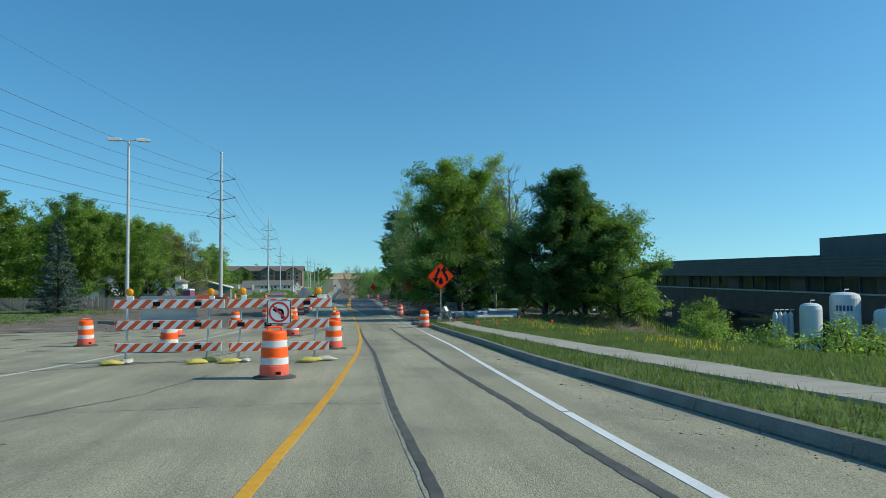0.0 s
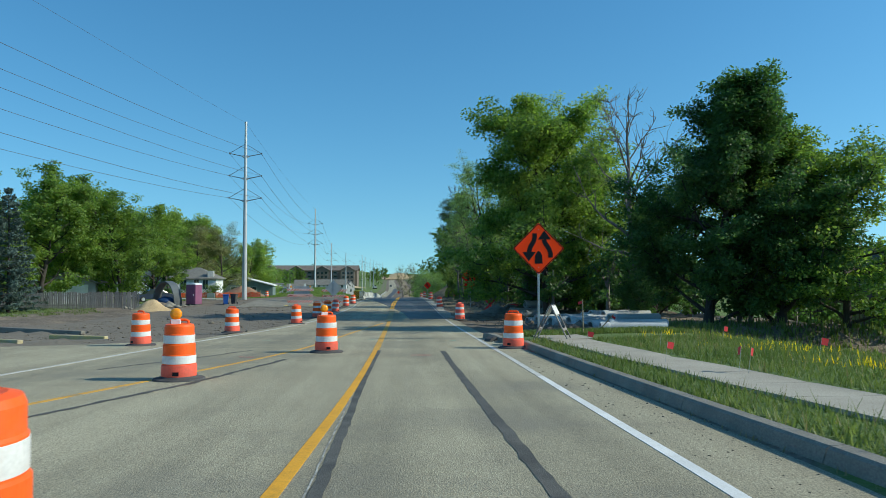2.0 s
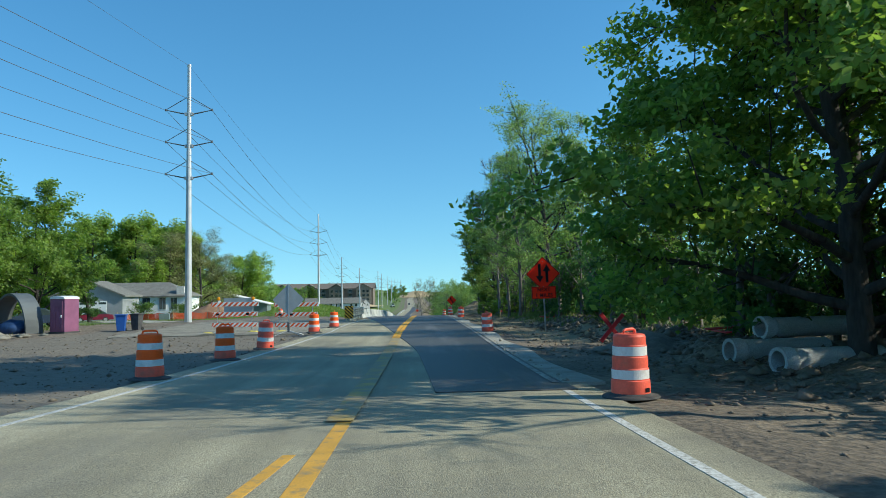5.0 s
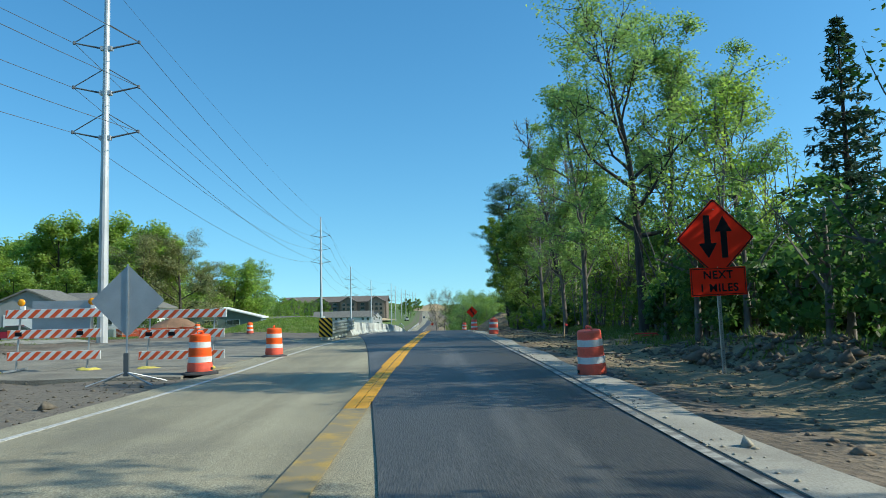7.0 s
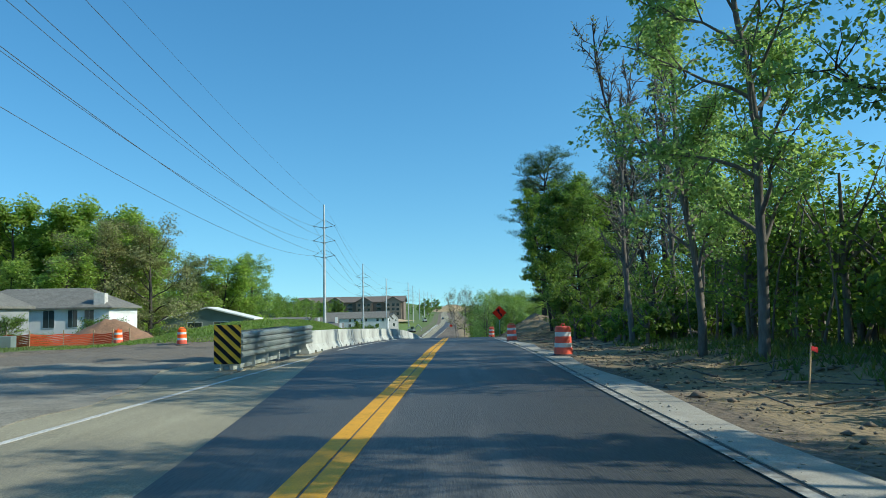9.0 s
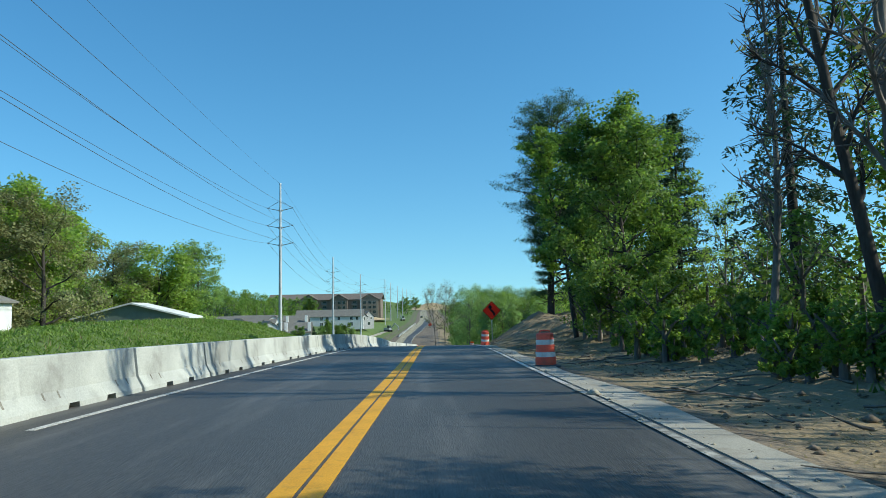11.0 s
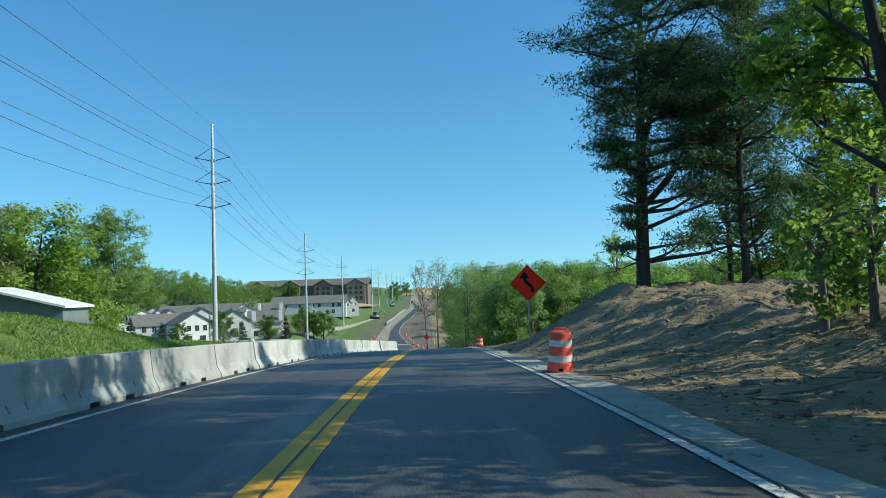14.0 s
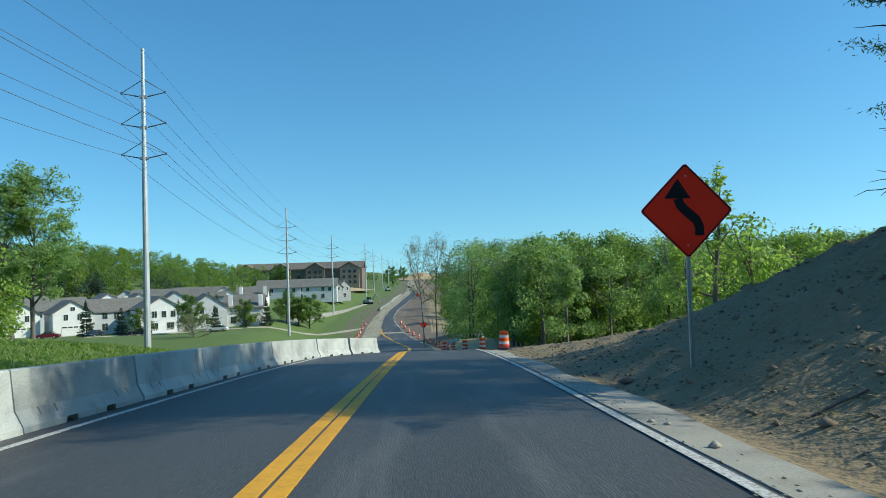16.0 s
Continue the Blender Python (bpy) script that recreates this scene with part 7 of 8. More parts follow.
# ---- left of the road: yards, houses, site things ----
make_car(pose(-27.2, 110.5, gz(-27.2, 110.5), 0, 0, 35), M["car_blue"], "dark blue car parked by a garage")
make_car(pose(-36.6, 143, gz(-36.6, 143), 0, 0, 20), M["car_red"], "maroon car parked on a driveway")
make_car(pose(37, 104, gz(37, 104), 0, 0, 60), M["car_white"], "white car parked by the office")
make_car(pose(37.5, 110, gz(37.5, 110), 0, 0, 60), M["car_blue"], "dark car parked by the office")

fence_l = tagged(new("wooden_fence"), "weathered grey wooden board fence under trees", "fence", kind="structure")
b0 = bmesh.new()
box(b0, -0.07, 0.07, -0.012, 0.012, -0.05, 1.45)
fb = part("board", bevelled(b0, 0.006, 1), M["fence_wood"], fence_l)
x, y = -38.0, 87.0
fb.location = (x, y, gz(x, y))
for k in range(1, 110):
    x = -38.0 + k * 0.15
    y = 87.0 + 0.02 * k
    o = new("board", fb.data)
    o.parent = fence_l
    o.matrix_basis = pose(x, y + rng.uniform(-0.01, 0.01), gz(x, y) + rng.uniform(-0.05, 0.06), 0, rng.uniform(-2, 2), rng.uniform(-4, 4))
for dz in (0.35, 1.15):
    bm = bmesh.new()
    box(bm, -38, -21.6, 87.04, 87.1, gz(-30, 87) + dz, gz(-30, 87) + dz + 0.08)
    part("rail", bm, M["fence_wood"], fence_l)


def garage_shed(m):
    d = thing("garage", "small grey garage behind the fence", "garage", m)
    bm = bmesh.new()
    slab(bm, [(-3, 0), (3, 0), (3, 2.3), (0, 3.2), (-3, 2.3)][::-1], 6)
    part("wall", bm, M["siding_grey"], d)
    bm = bmesh.new()
    slab(bm, [(-3.35, 2.18), (0, 3.24), (3.35, 2.18), (3.35, 2.3), (0, 3.4), (-3.35, 2.3)], 6.4, pose(0, -0.3, 0))
    part("roof", bm, M["shingle"], d)
    bm = bmesh.new()
    box(bm, -2.3, 2.3, -0.03, 0.0, 0.0, 2.1)
    part("door", bm, M["siding_white"], d)
    return d


tagged(garage_shed(pose(-33.5, 101.5, gz(-33.5, 101.5), 0, 0, 12)), "low tan shed behind a wooden fence")


def toilet(m):
    d = thing("portable_toilet", "faded purple portable toilet with white roof", "portable toilet", m)
    bm = bmesh.new()
    box(bm, -0.56, 0.56, -0.56, 0.56, 0.12, 2.12)
    part("cabin", bevelled(bm, 0.04), M["toilet_purple"], d)
    bm = bmesh.new()
    box(bm, -0.6, 0.6, -0.6, 0.6, 0.0, 0.14)
    part("skid", bm, M["rubber"], d)
    bm = bmesh.new()
    slab(bm, [(-0.6, 2.1), (0.6, 2.1), (0.5, 2.24), (0.0, 2.3), (-0.5, 2.24)][::-1], 1.2, pose(0, -0.6, 0))
    part("roof", bevelled(bm, 0.03), M["tank_white"], d, "white domed roof")
    bm = bmesh.new()
    box(bm, -0.42, 0.42, -0.6, -0.57, 0.2, 2.0)
    do = part("door", bevelled(bm, 0.015), M["toilet_purple"], d)
    for k in range(4):
        bm = bmesh.new()
        box(bm, -0.36 + k * 0.2, -0.28 + k * 0.2, -0.615, -0.6, 0.3, 1.7)
        part("rib", bm, M["toilet_purple"], do)
    bm = bmesh.new()
    box(bm, 0.3, 0.38, -0.63, -0.6, 1.0, 1.14)
    part("latch", bm, M["tank_white"], do)
    return d


toilet(pose(-19.2, 98.5, gz(-19.2, 98.5), 0, 0, -20))


def hoop_shelter(m):
    d = thing("hoop_shelter", "arched grey metal shelter over a blue tarp", "shelter", m)
    bm = bmesh.new()
    n = 18
    for r0, r1 in ((2.15, 2.28),):
        a_ = [bm.verts.new((r1 * math.cos(math.pi * k / n) * 0.92, 0, 2.55 * math.sin(math.pi * k / n))) for k in range(n + 1)]
        b_ = [bm.verts.new((r0 * math.cos(math.pi * k / n) * 0.92, 0, 2.42 * math.sin(math.pi * k / n))) for k in range(n + 1)]
        c_ = [bm.verts.new((r1 * math.cos(math.pi * k / n) * 0.92, 1.3, 2.55 * math.sin(math.pi * k / n))) for k in range(n + 1)]
        e_ = [bm.verts.new((r0 * math.cos(math.pi * k / n) * 0.92, 1.3, 2.42 * math.sin(math.pi * k / n))) for k in range(n + 1)]
        for k in range(n):
            bm.faces.new((a_[k], a_[k + 1], b_[k + 1], b_[k]))
            bm.faces.new((a_[k], c_[k], c_[k + 1], a_[k + 1]))
            bm.faces.new((b_[k + 1], e_[k + 1], e_[k], b_[k]))
            bm.faces.new((c_[k], e_[k], e_[k + 1], c_[k + 1]))
    part("arch", bm, M["metal_dark"], d, "curved grey metal arch")
    bm = bmesh.new()
    bmesh.ops.create_icosphere(bm, subdivisions=3, radius=1)
    for v in bm.verts:
        v.co = Vector((v.co.x * 1.5, v.co.y * 0.8 + 0.4, 0.35 + 0.55 * v.co.z + 0.08 * noise.noise(v.co * 2)))
    part("tarp", bm, M["tarp_blue"], d, "blue tarpaulin bundle", smooth=True)
    return d


hoop_shelter(pose(-22.0, 97.5, gz(-22.0, 97.5), 0, 0, -18)).scale = (0.62, 1, 0.95)


def bin_(m, lab, material):
    d = thing("wheeled_bin", lab, "wheeled bin", m, group="wheeled bins")
    bm = bmesh.new()
    lathe(bm, [(0.3, 0.05), (0.4, 0.95), (0.42, 0.96), (0.42, 1.0)], 4, m=pose(0, 0, 0, 0, 0, 45))
    part("body", bm, material, d)
    bm = bmesh.new()
    box(bm, -0.33, 0.33, -0.34, 0.36, 1.0, 1.07)
    part("lid", bevelled(bm, 0.02), material, d)
    for s in (-1, 1):
        bm = bmesh.new()
        lathe(bm, [(0.1, -0.03), (0.1, 0.03)], 12, m=pose(s * 0.25, 0.24, 0.1, 0, 90, 0))
        part("wheel", bm, M["tyre"], d)


bin_(pose(-16.2, 99.5, gz(-16.2, 99.5), 0, 0, 10), "blue wheeled recycling bin at the roadside", M["bin_blue"])
bin_(pose(-15.5, 100.2, gz(-15.5, 100.2), 0, 0, -12), "dark wheeled refuse bin at the roadside", M["rubber"])

# kerb remains and drive on the left
for x, y, L, a, lab in ((-9.6, 48.0, 2.4, 70, "yellow-stained broken kerb in the dirt"), (-11.6, 45.8, 3.4, 62, "yellow-stained broken kerb in the dirt"), (-13.6, 52.5, 7.0, 60, "pale old kerb beside grass")):
    bm = bmesh.new()
    box(bm, -0.1, 0.1, -L / 2, L / 2, -0.1, 0.15)
    tagged(part("kerb_left", bevelled(bm, 0.03), M["kerb_yellow" if "yellow" in lab else "kerb"], None), lab, "kerb", kind="structure").matrix_basis = pose(x, y, gz(x, y) + 0.03, 0, 3, a)


def flat_patch(name, label, pts, material, dz=0.04, category="driveway"):
    bm = bmesh.new()
    n = 14
    (x0, y0), (x1, y1), (x2, y2), (x3, y3) = pts
    grid = []
    for i in range(n + 1):
        f = i / n
        row = []
        for j in range(n + 1):
            g = j / n
            x = (x0 * (1 - f) + x1 * f) * (1 - g) + (x3 * (1 - f) + x2 * f) * g
            y = (y0 * (1 - f) + y1 * f) * (1 - g) + (y3 * (1 - f) + y2 * f) * g
            row.append(bm.verts.new((x, y, gz(x, y) + dz)))
        grid.append(row)
    for i in range(n):
        for j in range(n):
            bm.faces.new((grid[i][j], grid[i + 1][j], grid[i + 1][j + 1], grid[i][j + 1]))
    bm.normal_update()
    if sum(f.normal.z for f in bm.faces) < 0:
        bmesh.ops.reverse_faces(bm, faces=bm.faces[:])
    rim = [e for e in bm.edges if e.is_boundary]
    ext = bmesh.ops.extrude_edge_only(bm, edges=rim)
    bmesh.ops.translate(bm, verts=[v for v in ext["geom"] if isinstance(v, bmesh.types.BMVert)], vec=(0, 0, -0.3))
    return tagged(part(name, bm, material, None), label, category, kind="structure")


flat_patch("driveway", "pale concrete driveway", [(-50, 159), (-24, 119), (-18, 119), (-40, 159)], M["walk"], 0.09)
flat_patch("side_road", "grey worn concrete strip beside the lane", [(-4.6, 92), (-2.9, 94), (-3.1, 118), (-6.6, 118)], M["concrete_road"], 0.05, "road")


def gravel_edge(y):
    """The torn edge where the gravel laps over the concrete."""
    f = float(smooth01(max(0.0, (y - 106.5) / 10)))
    return -3.45 - 2.1 * f + 0.16 * noise.noise((y * 0.9, 3.1, 0)) + 0.09 * noise.noise((y * 3.1, 7.3, 0))


def gravel_road():
    bm = bmesh.new()
    ny, nx = 130, 16
    grid = []
    for i in range(ny + 1):
        y = 90.5 + 27.5 * i / ny
        x1, x0 = gravel_edge(y), -13.5 - (y - 92) * 0.1
        grid.append([bm.verts.new((x, y, gz(x, y) + 0.075 - 0.012 * (j == nx))) for j in range(nx + 1) for x in (x0 + (x1 - x0) * (j / nx) ** 0.6,)])
    for a, b in zip(grid, grid[1:]):
        for j in range(nx):
            bm.faces.new((a[j], a[j + 1], b[j + 1], b[j]))
    bm.normal_update()
    ext = bmesh.ops.extrude_edge_only(bm, edges=[e for e in bm.edges if e.is_boundary])
    bmesh.ops.translate(bm, verts=[v for v in ext["geom"] if isinstance(v, bmesh.types.BMVert)], vec=(0, 0, -0.25))
    return tagged(part("gravel_road", bm, M["gravel_road"], None), "grey compacted gravel side road with ragged edge", "road", kind="structure")


M["gravel_road"] = mat("compacted_gravel", (0.28, 0.258, 0.205), (0.19, 0.175, 0.14), scale=0.8, rough=0.97, bump=0.9, bscale=30, grain=0.4, stain=(0.17, 0.155, 0.125), stain_scale=0.5, stain_amt=0.45)
gravel_road()
blades("drive_grass", "grass tufts beside the drive", patch(9000, -36, -22, 130, 156), 0.06, 0.22, "grass", 120, 0.4, 0.03)


def window(parent, x, z, w, h, y=-0.05, frame="siding_white", glass="dark_glass"):
    bm = bmesh.new()
    box(bm, x - w / 2 - 0.08, x + w / 2 + 0.08, y, y + 0.06, z - 0.08, z + h + 0.08)
    wi = part("window", bm, M[frame], parent)
    bm = bmesh.new()
    box(bm, x - w / 2, x - 0.02, y - 0.015, y, z, z + h)
    box(bm, x + 0.02, x + w / 2, y - 0.015, y, z, z + h)
    part("pane", bm, M[glass], wi)


def gable_house(m, w, d, eave, ridge, wall, roof, lab, windows, garage=None, chimney=None, ends="x", group="", porch=False, hip=0.0):
    """Ridge along x when ends is x, else along y. Front at y = 0 looks to -y."""
    t = thing("house", lab, "house", m, group=group)
    bm = bmesh.new()
    if hip:
        box(bm, -w / 2, w / 2, 0, d, -1, eave)
    elif ends == "y":
        slab(bm, [(-w / 2, -1), (w / 2, -1), (w / 2, eave), (0, ridge), (-w / 2, eave)][::-1], d)
    else:
        slab(bm, [(0, -1), (d, -1), (d, eave), (d / 2, ridge), (0, eave)][::-1], w, Matrix(((0, 1, 0, -w / 2), (1, 0, 0, 0), (0, 0, 1, 0), (0, 0, 0, 1))))
    bmesh.ops.recalc_face_normals(bm, faces=bm.faces[:])
    part("wall", bm, M[wall], t)
    o = 0.45
    k = (ridge - eave) / ((w if ends == "y" else d) / 2)
    bm = bmesh.new()
    if hip:
        e = [bm.verts.new(p) for p in ((-w / 2 - o, -o, eave - 0.05), (w / 2 + o, -o, eave - 0.05), (w / 2 + o, d + o, eave - 0.05), (-w / 2 - o, d + o, eave - 0.05))]
        u = [bm.verts.new(v.co + Vector((0, 0, 0.18))) for v in e]
        r0, r1 = bm.verts.new((-w / 2 + hip, d / 2, ridge + 0.15)), bm.verts.new((w / 2 - hip, d / 2, ridge + 0.15))
        bm.faces.new(e[::-1])
        for i in range(4):
            bm.faces.new((e[i], e[(i + 1) % 4], u[(i + 1) % 4], u[i]))
        for f in ((u[0], u[1], r1, r0), (u[1], u[2], r1), (u[2], u[3], r0, r1), (u[3], u[0], r0)):
            bm.faces.new(f)
    elif ends == "y":
        q = [(-w / 2 - o, eave - k * o), (0, ridge), (w / 2 + o, eave - k * o), (w / 2 + o, eave - k * o + 0.22), (0, ridge + 0.22), (-w / 2 - o, eave - k * o + 0.22)]
        slab(bm, q, d + 2 * o, pose(0, -o, 0.02))
    else:
        q = [(-o, eave - k * o), (d / 2, ridge), (d + o, eave - k * o), (d + o, eave - k * o + 0.22), (d / 2, ridge + 0.22), (-o, eave - k * o + 0.22)]
        slab(bm, q, w + 2 * o, Matrix(((0, 1, 0, -w / 2 - o), (1, 0, 0, 0), (0, 0, 1, 0.02), (0, 0, 0, 1))))
    bmesh.ops.recalc_face_normals(bm, faces=bm.faces[:])
    part("roof", bm, M[roof], t)
    for x, z, ww, hh in windows:
        window(t, x, z, ww, hh)
    if garage:
        x, gw, gh = garage
        bm = bmesh.new()
        box(bm, x - gw / 2, x + gw / 2, -0.06, 0.0, 0.0, gh)
        do = part("garage_door", bm, M["siding_white"], t, "white panelled garage door")
        bm = bmesh.new()
        for j in range(4):
            box(bm, x - gw / 2 + 0.2 + j * gw / 4, x - gw / 2 + gw / 4 - 0.05 + j * gw / 4, -0.075, -0.06, gh - 0.5, gh - 0.2)
        part("pane", bm, M["dark_glass"], do)
    if chimney:
        x, y, zt = chimney
        bm = bmesh.new()
        box(bm, x - 0.6, x + 0.6, y - 0.5, y + 0.5, 0, zt)
        ch = part("chimney", bm, M["pale_stone"], t, "pale stone chimney")
    if porch:
        bm = bmesh.new()
        box(bm, -w * 0.32, w * 0.36, -2.2, 0.0, -0.05, 0.1)
        po = part("deck", bm, M["siding_white"], t, "white railed deck")
        for j in range(14):
            bm = bmesh.new()
            xx = -w * 0.32 + j * w * 0.68 / 13
            box(bm, xx - 0.04, xx + 0.04, -2.2, -2.12, 0.1, 1.0)
            part("baluster", bm, M["siding_white"], po)
        bm = bmesh.new()
        box(bm, -w * 0.32, w * 0.36, -2.22, -2.1, 0.98, 1.06)
        part("handrail", bm, M["siding_white"], po)
    return t


gable_house(pose(-44.5, 176, -2.9, 0, 0, 4), 17.5, 9, 2.6, 4.9, "siding_white", "shingle", "low white ranch house with grey hip roof", [(-1.5, 0.9, 1.4, 1.3), (2.2, 0.5, 1.2, 1.9), (4.8, 0.5, 1.0, 1.9), (6.6, 0.5, 1.0, 1.9)], chimney=(7.6, 0.6, 4.3), hip=4.0)
gable_house(pose(-45.4, 161.5, -3.0, 0, 0, 6), 9.6, 9, 2.9, 5.0, "siding_grey", "shingle", "grey attached garage with white door", [], garage=(0, 5.2, 2.2), ends="y")
gable_house(pose(-39.2, 220.2, -4.6, 0, 0, 2), 15.6, 6, 2.3, 4.3, "siding_green", "siding_white", "grey-green low building with wide white roof edge", [(-2, 1.0, 2.4, 0.9), (2.4, 1.0, 2.4, 0.9)], ends="y")
tagged(part("utility_box", bevelled((lambda b: (box(b, -0.6, 0.6, -0.5, 0.5, 0, 0.9), b)[1])(bmesh.new()), 0.03), M["siding_green"], None), "green utility box on the lawn", "utility box").matrix_basis = pose(-29.5, 147, gz(-29.5, 147), 0, 0, 10)

# grey site cabinets on the bank
for x, y, w, h, lean, a in ((-28.6, 176.5, 1.5, 1.35, 0, 20), (-26.9, 177.0, 1.4, 1.75, 5, -14)):
    cab = thing("site_cabinet", "pale grey metal site cabinet behind the grass bank", "cabinet", pose(x, y, gz(x, y) + 0.02, 0, lean, a), group="site cabinets")
    bm = bmesh.new()
    box(bm, -w / 2, w / 2, -0.3, 0.3, 0, h)
    part("body", bevelled(bm, 0.03), M["sign_back"], cab)
    bm = bmesh.new()
    box(bm, -w / 2 + 0.08, w / 2 - 0.08, -0.325, -0.3, 0.12, h - 0.1)
    do = part("door", bevelled(bm, 0.01), M["siding_grey"], cab, "pale recessed door")
    bm = bmesh.new()
    box(bm, w / 2 - 0.2, w / 2 - 0.15, -0.36, -0.325, h * 0.45, h * 0.58)
    part("latch", bm, M["metal_dark"], do)

# orange mesh fence
net = thing("safety_fence", "sagging orange plastic safety fence on posts", "fence")
prev = None
for k in range(9):
    x, y = -37 + k * 1.9, 151 + 1.2 * math.sin(k * 1.3)
    z = gz(x, y)
    bm = bmesh.new()
    box(bm, x - 0.03, x + 0.03, y - 0.03, y + 0.03, z - 0.1, z + 1.3)
    part("post", bm, M["wood_new"], net)
    if prev:
        bm = bmesh.new()
        px, py, pz = prev
        for j in range(7):
            f = j / 7
            za, zb = pz + 0.15 + 0.13 * j, z + 0.15 + 0.13 * j
            mx_, my_, mz_ = (px + x) / 2, (py + y) / 2, (za + zb) / 2 - 0.1
            vs = [bm.verts.new(p) for p in ((px, py, za), (mx_, my_, mz_), (x, y, zb), (x, y, zb + 0.1), (mx_, my_, mz_ + 0.1), (px, py, za + 0.1))]
            bm.faces.new((vs[0], vs[1], vs[4], vs[5]))
            bm.faces.new((vs[1], vs[2], vs[3], vs[4]))
        bmesh.ops.solidify(bm, geom=bm.faces[:], thickness=0.01)
        part("net", bm, M["net_orange"], net, "orange plastic mesh")
    prev = (x, y, z)

# narrow dark cedars by the garage
cedar = plant(grow_broadleaf(62, 8.5, 1.25, 0.02, 9000, 0.17, 20, 1.1, spread_up=1.6), -31.0, 129.0, "narrow dark columnar cedar", "leaf_dark", group=LEFT)
for x, y, a, s in ((-33.4, 131.0, 60, 1.0), (-36.0, 128.0, 140, 0.8)):
    again(cedar, x, y, a, s)
bush = plant(grow_broadleaf(63, 2.4, 1.9, 0.02, 4500, 0.15, 14, 1.0, spread_up=0.8), -36.5, 158, "rounded green garden shrub", "leaf_mid", name="shrub", category="shrub", group="garden shrubs")
for x, y, a, s in ((-49, 172, 10, 1.0), (-35, 173, 70, 1.2), (-41, 172.5, 160, 0.8), (-55, 163, 300, 1.1), (-33, 186, 20, 1.4)):
    again(bush, x, y, a, s)


# ---- the valley: town houses, flats, site ----
VZ = -13.3
tw = gable_house(pose(-53.5, 335, VZ, 0, 0, 32), 9, 11, 5.2, 7.9, "siding_white", "shingle", "white two-storey town house with railed deck", [(-1.6, 3.4, 1.0, 1.4), (0.4, 3.4, 1.0, 1.4), (2.4, 3.4, 1.0, 1.4), (-1.6, 0.6, 1.5, 1.6), (1.8, 0.6, 1.5, 1.6)], ends="y", group="town houses in the valley", porch=True, chimney=(4.2, 0.2, 7.2))
tw2 = gable_house(pose(-64, 343, VZ, 0, 0, 30), 16, 10, 4.9, 7.6, "siding_pale", "shingle", "pale grey town house row with wide shingle roof", [(-5, 3.2, 1.1, 1.4), (-2.5, 3.2, 1.1, 1.4), (3, 3.2, 1.1, 1.4), (5.5, 3.2, 1.1, 1.4), (-5, 0.6, 1.2, 1.6), (3, 0.6, 1.2, 1.6)], group="town houses in the valley")
tw3 = gable_house(pose(-73.5, 336, VZ, 0, 0, 36), 8, 10, 5.0, 7.6, "siding_white", "shingle", "white gabled town house with garage", [(-1.4, 3.4, 0.9, 1.3), (1.4, 3.4, 0.9, 1.3), (0, 5.5, 0.9, 0.8)], ends="y", garage=(0, 4.6, 2.2), group="town houses in the valley")
tw5 = gable_house(pose(-47.4, 350, VZ + 0.1, 0, 0, 24), 8.5, 10, 4.9, 7.8, "siding_pale", "shingle", "pale gabled town house with grey roof", [(-1.6, 3.2, 1.0, 1.4), (1.6, 3.2, 1.0, 1.4), (0, 0.6, 1.6, 1.6)], ends="y", group="town houses in the valley")
tw6 = gable_house(pose(-40.5, 356, VZ - 0.1, 0, 0, 8), 9.5, 10, 4.4, 7.4, "siding_white", "shingle", "grey-roofed town house with two white chimneys", [(-2.5, 0.6, 1.2, 1.5), (2.2, 0.6, 1.2, 1.5), (0, 3.0, 1.0, 1.0)], group="town houses in the valley")
for cx in (-3.2, 4.2):
    bm = bmesh.new()
    box(bm, cx - 0.5, cx + 0.5, 0.1, 1.0, 0, 7.6)
    part("chimney", bevelled(bm, 0.03), M["siding_white"], tw6, "white boxed chimney")
for src, x, y, a, dz in ((tw3, -84, 334, 38, 0), (tw2, -86, 352, 32, 0.4), (tw2, -100, 362, 36, 0.8), (tw, -94, 345, 38, 0.2), (tw2, -112, 350, 32, 0.5),
                         (tw3, -72, 372, 30, 0.8), (tw5, -62, 371, 26, 0.8), (tw, -80, 371, 34, 0.8), (tw2, -75.2, 394, 8, 1.6), (tw2, -64, 397, 4, 1.8), (tw3, -56.8, 400, 20, 1.7), (tw6, -50, 407, 6, 1.6), (tw5, -86, 398, 20, 1.5),
                         (tw2, -47.5, 440, 3, 3.3), (tw2, -34.5, 441, 2, 3.4)):
    copy_thing(src, pose(x, y, VZ + dz, 0, 0, a))
# grey siding puts the shade on these white gabled walls into the colour
tw4 = gable_house(pose(-27.2, 446, VZ + 3.2, 0, 0, 50), 6.5, 9, 4.6, 7.0, "siding_grey", "shingle", "gabled town house, white walls greyed for shade", [(-1.4, 3.2, 0.9, 1.3), (1.4, 3.2, 0.9, 1.3), (0, 0.6, 1.6, 1.6)], ends="y", group="town houses in the valley")
copy_thing(tw4, pose(-24.9, 455, VZ + 3.2, 0, 0, 50))


M["flat_brown"] = mat("flat_brown", (0.2, 0.155, 0.125), (0.16, 0.125, 0.1), scale=0.5, rough=0.85)
M["flat_tan"] = mat("flat_tan", (0.27, 0.215, 0.165), (0.22, 0.18, 0.14), scale=0.5, rough=0.85)
M["shingle_brown"] = mat("brown_shingle", (0.19, 0.155, 0.13), (0.15, 0.125, 0.105), scale=1.2, rough=0.95, grain=0.3, bscale=4)


